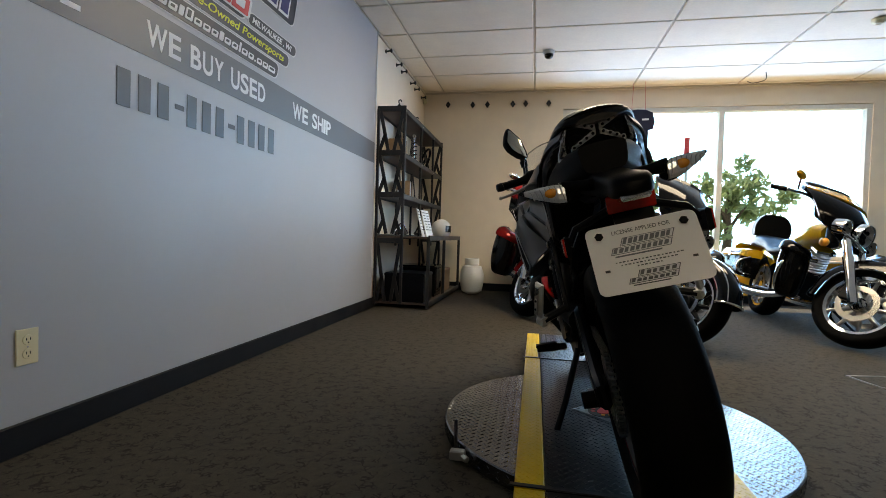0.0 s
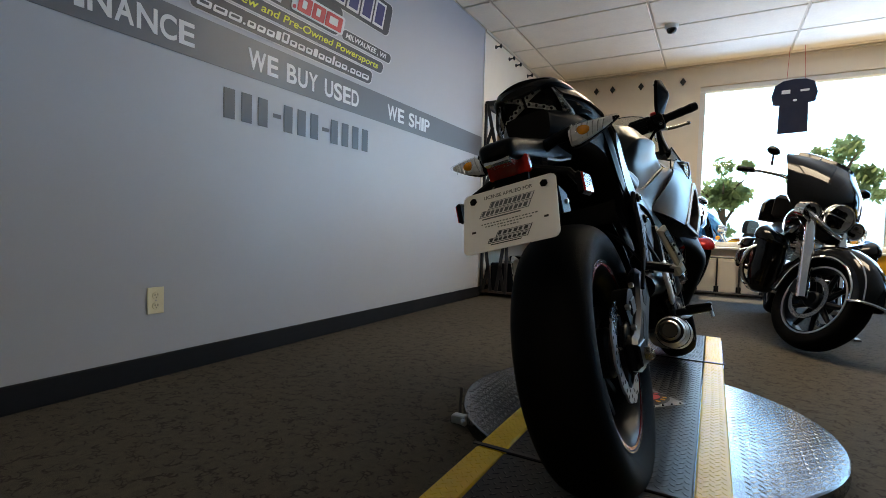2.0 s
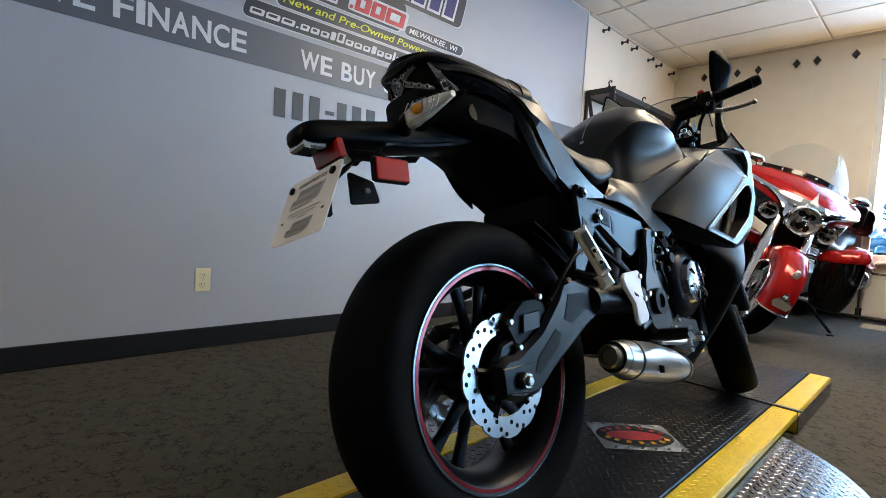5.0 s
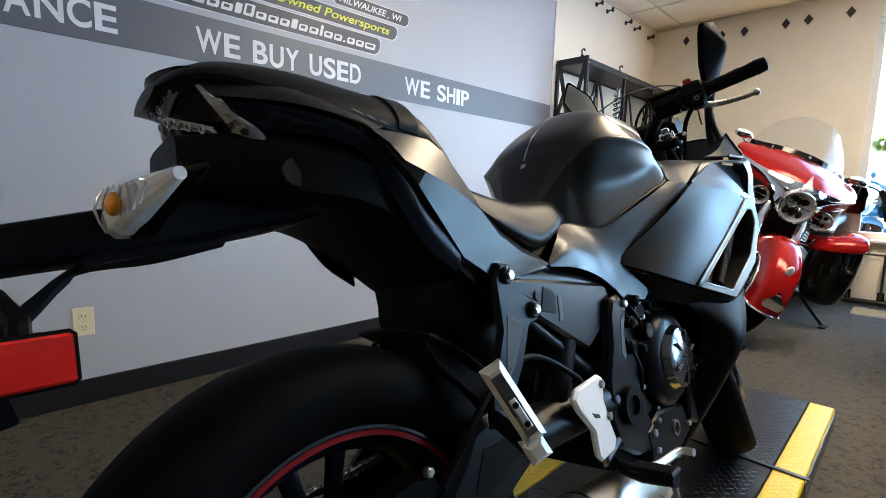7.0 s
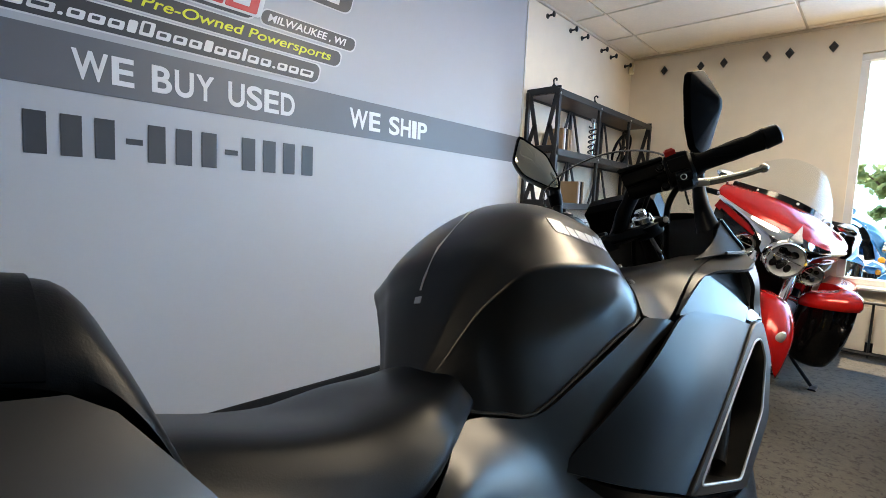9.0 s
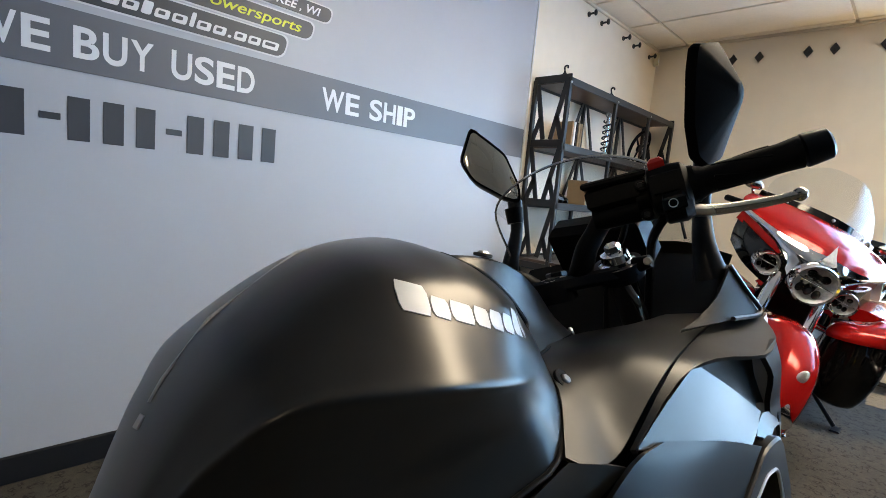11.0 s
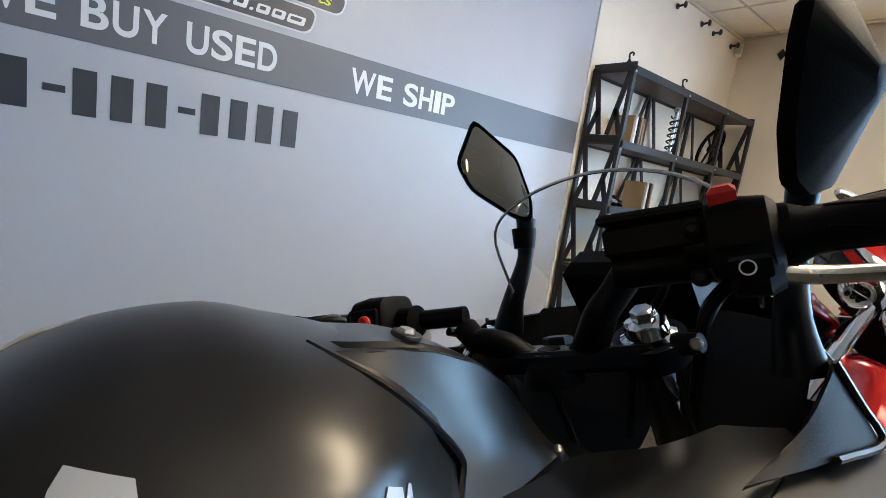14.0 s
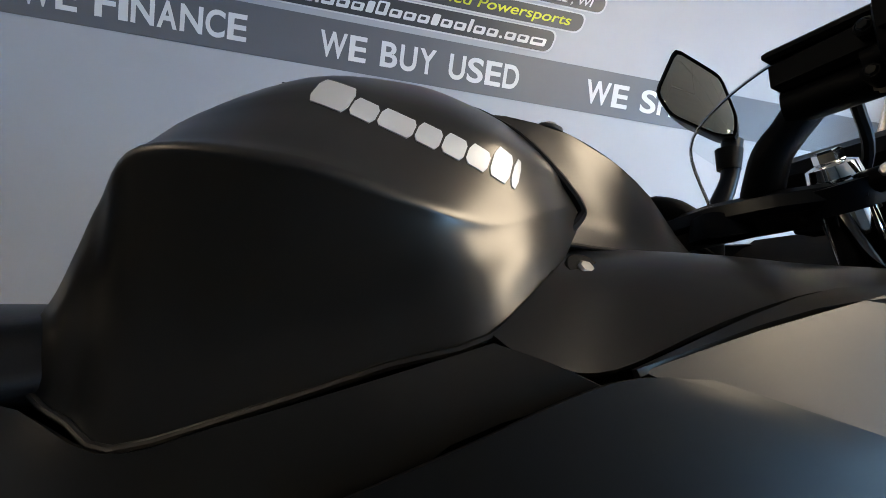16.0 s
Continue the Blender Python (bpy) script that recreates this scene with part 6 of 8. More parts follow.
part("nose", G().smooth_grid([[(1.4, -0.17, 0.97), (1.43, -0.09, 1.0), (1.45, 0, 1.01), (1.43, 0.09, 1.0), (1.4, 0.17, 0.97)], [(1.48, -0.12, 0.9), (1.55, -0.06, 0.91), (1.57, 0, 0.915), (1.55, 0.06, 0.91), (1.48, 0.12, 0.9)], [(1.47, -0.1, 0.8), (1.52, -0.05, 0.79), (1.54, 0, 0.79), (1.52, 0.05, 0.79), (1.47, 0.1, 0.8)]], 4, 4), GRAPHITE, bike)
part("cockpit_shroud", G().smooth_grid([[(1.2, -0.19, 0.89), (1.22, -0.1, 0.86), (1.24, 0, 0.85), (1.22, 0.1, 0.86), (1.2, 0.19, 0.89)], [(1.3, -0.18, 0.97), (1.34, -0.1, 0.98), (1.36, 0, 0.985), (1.34, 0.1, 0.98), (1.3, 0.18, 0.97)]], 3, 3), BLACK_PLASTIC, bike)
part("dash", G().box((1.27, 0, 1.01), (0.05, 0.17, 0.1), Matrix.Rotation(radians(-35), 3, "Y"), 0.012), BLACK_PLASTIC, bike)
ws = part("windscreen", G().shell([[(1.172, -0.158, 1.085), (1.172, -0.1, 1.13), (1.174, 0, 1.148), (1.172, 0.1, 1.13), (1.172, 0.158, 1.085)], [(1.25, -0.156, 1.045), (1.29, -0.09, 1.08), (1.305, 0, 1.095), (1.29, 0.09, 1.08), (1.25, 0.156, 1.045)], [(1.33, -0.16, 0.985), (1.41, -0.09, 1.005), (1.44, 0, 1.015), (1.41, 0.09, 1.005), (1.33, 0.16, 0.985)]], 0.003, 4, 5, (1.2, 0, 0.9)), CLEAR, bike, "clear windscreen")
part("screen_edge", G().tube([(1.21, -0.16, 1.0), (1.172, -0.158, 1.085), (1.172, -0.1, 1.13), (1.174, 0, 1.148), (1.172, 0.1, 1.13), (1.172, 0.158, 1.085), (1.21, 0.16, 1.0)], 0.0022, 6, 5), CLEAR_LENS, ws)

# mirrors on the fairing
MO = [(0.206, 1.264), (0.182, 1.234), (0.157, 1.202), (0.14, 1.135), (0.14, 1.1), (0.16, 1.108), (0.209, 1.152), (0.226, 1.195)]
# the right one is turned far in, so that its glass faces across the bike
MR = [(1.147, 1.253), (1.15, 1.225), (1.17, 1.155), (1.195, 1.112), (1.222, 1.1), (1.25, 1.11), (1.255, 1.15), (1.235, 1.215), (1.19, 1.262)]
for s in (-1, 1):
    if s > 0:
        out, mp = rounded(MO, 0.011, 2), lambda u, v, d: (1.165 + (0.215 - u) * 0.9 + d * 0.743, u + d * 0.669, v)
        depth = ((0.92, 0, 0.0015), (0.98, 0, -0.003), (1.0, 0, 0.004), (0.97, 0, 0.02), (0.84, -0.004, 0.044), (0.5, -0.012, 0.056), (0.2, -0.014, 0.058))
    else:
        out, mp = rounded(MR, 0.004, 1), lambda u, v, d: (u + d * 0.26, -0.192 - (u - 1.17) * 0.27 - (v - 1.17) * 0.3 - d * 0.966, v)
        depth = ((0.9, 0, 0.003), (0.98, 0, -0.001), (1.0, 0, 0.003), (0.97, 0, 0.012), (0.16, 0.012, 0.044), (0.03, 0.012, 0.045))
    cx, cz = sum(q[0] for q in out) / len(out), sum(q[1] for q in out) / len(out)
    sc = lambda f, dz=0.0: [(cx + (u - cx) * f, cz + dz + (v - cz) * f) for u, v in out]
    mr = part("mirror_housing", G().grid([[mp(u, v, d) for u, v in sc(f, dz)] for f, dz, d in depth], True, True), MIRROR_SHELL, bike, "black faceted mirror", 18)
    part("mirror_glass", G().prism(sc(0.9), -0.002, 0.002, mp, 0.001), MIRROR, mr)
    part("mirror_stalk", G().tube([(1.235 if s < 0 else 1.245, s * (0.19 if s < 0 else 0.165), 1.125 if s < 0 else 1.11), (1.24, s * (0.178 if s < 0 else 0.163), 1.05), (1.222, s * (0.18 if s < 0 else 0.17), 0.99), (1.225, s * 0.185, 0.94)], [0.015, 0.012, 0.016, 0.024], 12, 4), SATIN_BLACK, mr)
    part("boot", G().tube([(1.24, s * (0.182 if s < 0 else 0.165), 1.095), (1.24, s * (0.178 if s < 0 else 0.164), 1.065)], [0.019, 0.016], 12), BLACK_PLASTIC, mr)

# forks, bars and front wheel, turned a little to the left
AXP, AXD = Vector((1.112, 0, 0.977)), Vector((0.407, 0, -0.914))
TURN = Matrix.Translation(AXP) @ Matrix.Rotation(radians(-20), 4, AXD) @ Matrix.Translation(-AXP)


def steer(nm, geo, mat, parent=None, label="", drop=0):
    """A part that turns with the bars; drop names the side whose clip-on it sits on."""
    return part(nm, geo, mat, parent or bike, label, m=TURN @ Matrix.Translation((0.027, 0, -0.032 - 0.018 * drop)) if drop else TURN)


FRONT = (1.41, 0, 0.3)
for s in (-1, 1):
    top, bot = Vector((1.1, s * 0.09, 0.962)), Vector((1.405, s * 0.094, 0.31))
    fk = steer("fork_tube", G().tube([top, top.lerp(bot, 0.5)], 0.0205, 16), CHROME, None, "chrome fork tube")
    part("fork_lower", G().tube([top.lerp(bot, 0.45), bot], [0.028, 0.026], 16), SATIN_BLACK, fk)
    d = (top - bot).normalized()
    part("fork_cap", G().lathe([(0.0, 0.016), (0.012, 0.016), (0.0195, 0.013), (0.021, 0.002), (0.026, -0.001), (0.026, -0.012)], top, d, 32), CHROME, fk)
    part("cap_nut", G().disc(0.0115, 0.012, top + d * 0.021, d, 6), CHROME, fk)
    part("clamp_lug", G().tube([top + Vector((-0.004, s * 0.024, -0.012)), top + Vector((-0.012, s * 0.045, -0.01))], [0.012, 0.009], 12), BLACK_PLASTIC, fk)
    part("clamp_ring", G().ring(0.034, 0.024, 0.024, top + d * -0.014, d, 28), SATIN_BLACK, fk)
    part("pinch_bolt", G().disc(0.006, 0.006, top + Vector((-0.022, s * 0.042, -0.01)), (1, 0, 0), 8), STAINLESS, fk)
    hb = steer("handlebar", G().tube([(1.04, s * 0.0886, 1.046), (1.03, s * 0.1529, 1.046), (1.005, s * 0.2056, 1.044), (1.0, s * 0.3311, 1.05)], 0.0112, 12, 4), BLACK_PLASTIC, drop=s)
    gp = part("grip", G().tube([(1.002, s * 0.203, 1.0445), (1.001, s * 0.209, 1.045), (1.0, s * 0.2125, 1.045), (1.0, s * 0.222, 1.0452), (1.0, s * 0.3, 1.048), (1.0, s * 0.316, 1.049), (1.0, s * 0.318, 1.049)], [0.022, 0.0235, 0.0215, 0.0172, 0.0172, 0.0185, 0.0185], 24), BLACK_PLASTIC, hb)
    for k in range(6):
        a0 = k * math.tau / 6
        part("grip_rib", G().tube([(1.0 + 0.0168 * math.cos(a0 + 0.9 * j / 5), s * (0.23 + 0.012 * j), 1.0455 + 0.0005 * j + 0.0168 * math.sin(a0 + 0.9 * j / 5)) for j in range(6)], 0.0014, 5), BLACK_PLASTIC, gp)
    part("bar_end", G().tube([(1.0, s * 0.319, 1.0492), (1.0, s * 0.321, 1.0493), (1.0, s * 0.324, 1.0495), (1.0, s * 0.344, 1.0505), (1.0, s * 0.347, 1.0507)], [0.015, 0.0195, 0.0195, 0.0175, 0.013], 24), SATIN_BLACK, hb)
    lv = steer("lever", G().tube([(1.03, s * 0.14, 1.028), (1.04, s * 0.19, 1.02), (1.064, s * 0.235, 1.013), (1.08, s * 0.29, 1.01), (1.082, s * 0.318, 1.01)], [0.008, 0.009, 0.0075, 0.0065, 0.006], 12, 4, squash=1.4), STAINLESS, None, "alloy lever", drop=s)
    part("lever_ball", G().ball((1.082, s * 0.322, 1.01), (0.009, 0.009, 0.009), 14, 10), STAINLESS, lv)
    def block(stations):
        """A rounded housing lofted across the bar: y, centre x and z, half sizes in x and z."""
        rows = []
        for y, cx, cz, hx, hz in stations:
            rows.append([(cx + hx * math.copysign(abs(math.cos(q)) ** 0.5, math.cos(q)), s * y, cz + hz * math.copysign(abs(math.sin(q)) ** 0.5, math.sin(q))) for q in [k * math.tau / 24 for k in range(24)]])
        return G().grid(rows, True, True)

    sw = steer("switch_box", block([(0.158, 1.01, 1.048, 0.026, 0.024), (0.1602, 1.01, 1.048, 0.03, 0.029), (0.1833, 1.008, 1.047, 0.031, 0.031), (0.1981, 1.004, 1.045, 0.03, 0.03), (0.2026, 1.004, 1.045, 0.026, 0.026), (0.2041, 1.003, 1.045, 0.023, 0.023), (0.21, 1.002, 1.045, 0.022, 0.022)]), BLACK_PLASTIC, drop=s)
    part("lower_block", block([(0.1684, 1.0, 1.022, 0.018, 0.014), (0.1714, 0.996, 1.022, 0.024, 0.018), (0.1922, 0.995, 1.022, 0.025, 0.019), (0.2019, 1.0, 1.024, 0.02, 0.016)]), BLACK_PLASTIC, sw)
    part("switch_face", G().box((0.971, s * 0.1825, 1.024), (0.006, 0.026, 0.018), Matrix.Rotation(radians(-8), 3, "Y"), 0.003), GLOSS_BLACK, sw)
    part("button_mark", G().ring(0.0055, 0.0044, 0.001, (0.9675, s * 0.181, 1.0245), (1, 0, 0.1), 16), WHITE_VINYL, sw)
    part("face_panel", G().box((0.9775, s * 0.1803, 1.052), (0.005, 0.036, 0.026), bevel=0.002), BLACK_PLASTIC, sw)
    if s < 0:
        part("kill_switch", G().box((0.992, s * 0.1729, 1.08), (0.02, 0.019, 0.016), Matrix.Rotation(radians(-18), 3, "Y"), 0.004), RED_SWITCH, sw, "red engine stop switch")
        rs = steer("brake_reservoir", G().box((1.03, s * 0.1169, 1.06), (0.044, 0.078, 0.03), bevel=0.005), BLACK_PLASTIC, drop=s)
        part("cap", G().box((1.03, s * 0.1169, 1.079), (0.05, 0.084, 0.01), Matrix.Rotation(radians(2), 3, "X"), 0.003), BLACK_PLASTIC, rs)
        part("master_cylinder", G().tube([(1.03, s * 0.08, 1.036), (1.034, s * 0.1529, 1.036)], 0.017, 16), BLACK_PLASTIC, rs)
        part("bar_clamp", G().ring(0.019, 0.011, 0.016, (1.028, s * 0.1486, 1.046), (0.05, 1, 0), 20), BLACK_PLASTIC, rs)
        for z in (1.06, 1.022):
            part("clamp_boss", G().disc(0.0075, 0.02, (1.005, s * 0.1494, z), (1, 0, 0), 14, 0.002), BLACK_PLASTIC, rs)
            part("screw", G().disc(0.0045, 0.003, (0.9945, s * 0.1494, z), (1, 0, 0), 6), SATIN_BLACK, rs)
    else:
        part("horn_button", G().disc(0.008, 0.007, (0.968, s * 0.1729, 1.05), (1, 0, 0), 14), RED_SWITCH, sw)
        part("clutch_perch", G().smooth_grid([[(1.02 + 0.02 * math.cos(q), s * y, 1.046 + 0.018 * math.sin(q)) for q in [k * math.tau / 10 for k in range(10)]] for y in (0.14, 0.155, 0.17)], 2, 2, True, True), BLACK_PLASTIC, sw)
    part("cable", G().tube([(1.05, s * 0.12, 1.03), (1.12, s * 0.1, 1.01), (1.17, s * 0.06, 0.96), (1.18, s * 0.03, 0.85)], 0.005, 8, 4), BLACK_PLASTIC, hb)
    part("cable", G().tube([(0.99, s * 0.19, 1.03), (1.04, s * 0.15, 1.0), (1.1, s * 0.13, 0.96), (1.15, s * 0.1, 0.86)], 0.006, 8, 4), BLACK_PLASTIC, hb)
    steer("riser", G().tube([(1.085, s * 0.03, 0.945), (1.07, s * 0.045, 0.96), (1.06, s * 0.06, 0.976 - 0.009 * s), (1.062, s * 0.075, 0.986 - 0.017 * s), (1.066, s * 0.09, 1.002 - 0.02 * s)], [0.014, 0.015, 0.014, 0.013, 0.014], 14, 4, squash=1.2), BLACK_PLASTIC)
tcl = steer("triple_clamp", G().prism([(1.085, -0.115), (1.125, -0.11), (1.135, -0.06), (1.13, 0), (1.135, 0.06), (1.125, 0.11), (1.085, 0.115), (1.06, 0.06), (1.05, 0), (1.06, -0.06)], 0.932, 0.954, lambda u, v, d: (u, v, d), 0.005), SATIN_BLACK)
part("stem_nut", G().disc(0.016, 0.01, (1.1, 0, 0.96), (0, 0, 1), 6), SATIN_BLACK, tcl)
ig = part("ignition", G().lathe([(0.0, 0.004), (0.011, 0.004), (0.012, -0.001), (0.018, 0.0), (0.027, -0.008), (0.031, -0.03)], (1.072, 0.0, 0.952), (-0.15, 0, 1), 28), BLACK_PLASTIC, tcl)
part("key_ring", G().ring(0.02, 0.0125, 0.003, (1.0718, 0, 0.9525), (-0.15, 0, 1), 28), ALLOY, ig)
fw = sport_wheel(FRONT, 0.3, 0.12)
fw.matrix_basis = TURN
for s in (-1, 1):
    petal_disc(FRONT, 0.15, 0.11, s * 0.068, fw, 48)
steer("front_fender", G().shell([[(1.41 + 0.325 * math.cos(a), y, 0.3 + 0.325 * math.sin(a) - 4 * y * y) for y in (-0.075, -0.05, 0, 0.05, 0.075)] for a in [radians(q) for q in (25, 55, 85, 115, 145, 170)]], 0.004, 3, 3, (1.41, 0, 0.3)), BLACK_PLASTIC)

# ---- steel rack with workshop things ----
RACK_Y = 5.2
rack = thing("steel_rack", pose(0.016, RACK_Y, 0), "black steel display rack with trussed ends against the cream wall", "shelf unit")
RX, RY, RH, BXD = 0.29, 1.84, 1.955, 0.565
for y in (0.0, RY):
    g = G()
    for x in (0.012, RX - 0.012):
        g.box((x, y + 0.01, RH / 2 + 0.02), (0.024, 0.03, RH - 0.04), bevel=0.003)
    part("end_frame", g, STEEL_BLACK, rack)
    for z0, z1 in ((0.06, 0.64), (0.73, 1.09), (1.13, 1.5), (1.55, 1.93)):
        c = RX / 2
        for a, b in (((0.03, z1), (c - 0.03, z0)), ((RX - 0.03, z1), (c + 0.03, z0)), ((0.03, z0), (c - 0.06, (z0 + z1) / 2 - 0.03)), ((RX - 0.03, z0), (c + 0.06, (z0 + z1) / 2 - 0.03))):
            d = Vector((b[0] - a[0], 0, b[1] - a[1]))
            part("truss_bar", G().box(((a[0] + b[0]) / 2, y + 0.01, (a[1] + b[1]) / 2), (0.034, 0.008, d.length), Vector((0, 0, 1)).rotation_difference(d).to_matrix(), 0.002), STEEL_BLACK, rack)
        part("end_rail", G().box((RX / 2, y + 0.01, z1 + 0.025), (RX, 0.012, 0.05), bevel=0.002), STEEL_BLACK, rack)
for z, w in ((RH - 0.02, RX), (1.5, RX), (1.1, RX), (0.7, BXD), (0.05, BXD)):
    sh = part("shelf", G().box((w / 2, RY / 2, z), (w - 0.03, RY - 0.02, 0.02), bevel=0.002), SHELF_BOARD, rack, "dark brown shelf board")
    part("front_rail", G().box((w - 0.008, RY / 2, z), (0.016, RY + 0.02, 0.05), bevel=0.003), STEEL_BLACK, sh)
    part("back_rail", G().box((0.008, RY / 2, z), (0.016, RY, 0.05), bevel=0.003), STEEL_BLACK, sh)
for y in (0.69, 1.32):
    for x in (RX - 0.012, 0.012):
        part("post", G().box((x, y, RH / 2 + 0.3), (0.022, 0.026, RH - 0.6), bevel=0.003), STEEL_BLACK, rack)
    for z0, z1 in ((1.13, 1.48), (1.53, 1.93)):
        for s in (-1, 1):
            a, b = Vector((0.02, y + s * 0.2, z0)), Vector((0.02, y + s * 0.03, z1))
            part("back_brace", G().box((a + b) / 2, (0.008, 0.03, (b - a).length), Vector((0, 0, 1)).rotation_difference(b - a).to_matrix(), 0.002), STEEL_BLACK, rack)
for y in (0.0, 0.8, RY):
    part("bench_post", G().box((BXD - 0.015, y, 0.36), (0.03, 0.03, 0.7), bevel=0.003), STEEL_BLACK, rack)
for y, z in ((0.0, RH - 0.03), (0.69, RH - 0.03), (1.32, RH - 0.03), (0.69, 1.5), (1.32, 1.5)):
    part("bolt", G().disc(0.009, 0.006, (RX + 0.003, y + 0.01, z), (1, 0, 0), 8), ALLOY, rack)
for y in (0.05, 0.74):
    hk = thing("rack_hook", pose(0.016, RACK_Y + y, RH - 0.01), "black curled steel hook standing on the rack", "hook", "rack hooks")
    part("fin", G().prism([(0.14, 0), (0.24, 0), (0.24, 0.03), (0.21, 0.06), (0.2, 0.085), (0.195, 0.06)], 0, 0.01, lambda u, v, d: (u, d, v), 0.002), STEEL_BLACK, hk)
    part("curl", G().tube([(0.2, 0.005, 0.075), (0.198, 0.005, 0.095), (0.212, 0.005, 0.104), (0.224, 0.005, 0.096), (0.222, 0.005, 0.084)], 0.006, 8, 4), STEEL_BLACK, hk)


def in_rack(name, x, y, z, label, category, rz=0):
    return thing(name, pose(0.016 + x, RACK_Y + y, z, 0, 0, rz), label, category)


t = in_rack("coil_spring_shock", 0.16, 0.83, 1.512, "upright shock absorber with a black coil spring", "shock absorber")
part("spring", G().tube([(0.032 * math.cos(k * 0.6), 0.032 * math.sin(k * 0.6), 0.05 + k * 0.0042) for k in range(60)], 0.006, 8), STEEL_BLACK, t)
part("damper", G().tube([(0, 0, 0), (0, 0, 0.33)], 0.014, 14), CHROME, t)
part("eye", G().ring(0.02, 0.01, 0.024, (0, 0, 0.345)), ALLOY, t)
part("seat_cup", G().disc(0.036, 0.014, (0, 0, 0.04), (0, 0, 1)), ALLOY, t)
t = in_rack("steering_wheel", 0.12, 1.56, 1.512, "black three-spoke steering wheel leaning in the rack", "steering wheel")
wm = Matrix.Translation((0, 0, 0.175)) @ Matrix.Rotation(radians(20), 4, "Y")
part("rim", G().tube([wm @ Vector((0, 0.16 * math.cos(k * math.tau / 40), 0.16 * math.sin(k * math.tau / 40))) for k in range(41)], 0.014, 10), BLACK_PLASTIC, t)
for k in range(3):
    a = k * math.tau / 3 + 0.5
    part("spoke", G().tube([wm @ Vector((0, 0, 0)), wm @ Vector((0, 0.155 * math.cos(a), 0.155 * math.sin(a)))], 0.009, 8), SATIN_BLACK, t)
part("hub", G().disc(0.035, 0.02, wm @ Vector((0, 0, 0)), (0.94, 0, -0.34)), SATIN_BLACK, t)
for y, z, n in ((0.25, 1.512, 5), (0.55, 1.112, 4)):
    for k in range(n):
        t = in_rack("folder", 0.12, y + k * 0.03, z, "thin upright booklet in the rack", "booklet")
        tagged(t, group="booklets on the rack")
        part("cover", G().box((0, 0, 0.1), (0.16, 0.018, 0.2), bevel=0.002), (CARD, WHITE_VINYL, SATIN_BLACK, CARD)[k % 4], t)
t = in_rack("toy_car", 0.17, 0.22, 1.112, "small silver model vehicle on the shelf", "model car")
part("body", G().smooth_grid([[(-0.06, -0.03, 0.02), (0, -0.035, 0.02), (0.06, -0.03, 0.02)], [(-0.06, -0.03, 0.05), (0, -0.034, 0.05), (0.06, -0.03, 0.045)], [(-0.03, -0.02, 0.075), (0.0, -0.022, 0.08), (0.03, -0.02, 0.06)], [(-0.03, 0.02, 0.075), (0, 0.022, 0.08), (0.03, 0.02, 0.06)], [(-0.06, 0.03, 0.05), (0, 0.034, 0.05), (0.06, 0.03, 0.045)], [(-0.06, 0.03, 0.02), (0, 0.035, 0.02), (0.06, 0.03, 0.02)]], 3, 3), CHROME, t)
for x in (-0.04, 0.04):
    for y in (-0.034, 0.034):
        part("wheel", G().disc(0.018, 0.014, (x, y, 0.018)), TYRE, t)
for y, rz in ((0.42, 8), (0.72, -5)):
    t = in_rack("sign_board", 0.4, y, 0.711, "white printed price board leaning on the bench", "sign", rz)
    tagged(t, group="price boards")
    mm = Matrix.Rotation(radians(-14), 4, "Y")
    b = part("board", G().box(mm @ Vector((0, 0, 0.15)), (0.008, 0.24, 0.3), mm.to_3x3(), 0.002), WHITE_PLASTIC, t)
    for k in range(7):
        for j in range(2):
            part("bar", G().box(mm @ Vector((0.0055, -0.055 + j * 0.11, 0.27 - k * 0.032)), (0.001, 0.09 - 0.015 * (k % 3), 0.009), mm.to_3x3(), 0.0003), DARK_VINYL, b)
t = in_rack("helmet", 0.42, 1.25, 0.75, "white round helmet on the bench end", "helmet")
part("shell", G().ball((0, 0.02, 0.06), (0.12, 0.14, 0.12), 24, 14), WHITE_PLASTIC, t)
part("visor", G().shell([[(0.122 * math.cos(a), 0.02 + 0.142 * math.sin(a), z) for a in (-0.9, -0.45, 0, 0.45, 0.9)] for z in (0.02, 0.06, 0.1)], 0.003, 3, 3, (0, 0, 0.06)), GLOSS_BLACK, t)
for y, w, h, mtl, lab in ((0.25, 0.4, 0.3, SATIN_BLACK, "black parts crate on the bottom shelf"), (0.75, 0.36, 0.36, GLOSS_BLACK, "glossy black saddlebag shell on the bottom shelf"), (1.3, 0.4, 0.28, CARD, "brown cardboard box on the bottom shelf")):
    t = in_rack("storage_box", 0.3, y, 0.061, lab, "box")
    tagged(t, group="boxes under the bench")
    part("body", G().smooth_grid([[(sx * 0.2 * f, sy * w / 2 * f, z) for sx, sy in ((-1, -1), (0, -1.02), (1, -1), (1.02, 0), (1, 1), (0, 1.02), (-1, 1), (-1.02, 0))] for z, f in ((0, 0.94), (0.02, 1), (h * 0.8, 1), (h * 0.82, 1.0))], 2, 1, True, True), mtl, t)
    part("lid", G().box((0, 0, h * 0.82 + 0.02), (0.41, w + 0.01, 0.04), bevel=0.012), mtl, t)
for y, h in ((0.95, 0.1), (0.18, 0.12)):
    t = in_rack("metal_part", 0.2, y, 0.711, "bright chrome motorcycle part lying on the bench", "part")
    tagged(t, group="chrome parts")
    part("body", G().tube([(0, -0.08, 0.03), (0.02, 0, h), (0.05, 0.08, 0.03)], [0.028, 0.018, 0.03], 12, 4), CHROME, t)
t = in_rack("propane_tank", 0.78, 1.55, 0.0, "white round gas bottle beside the bench", "gas bottle")
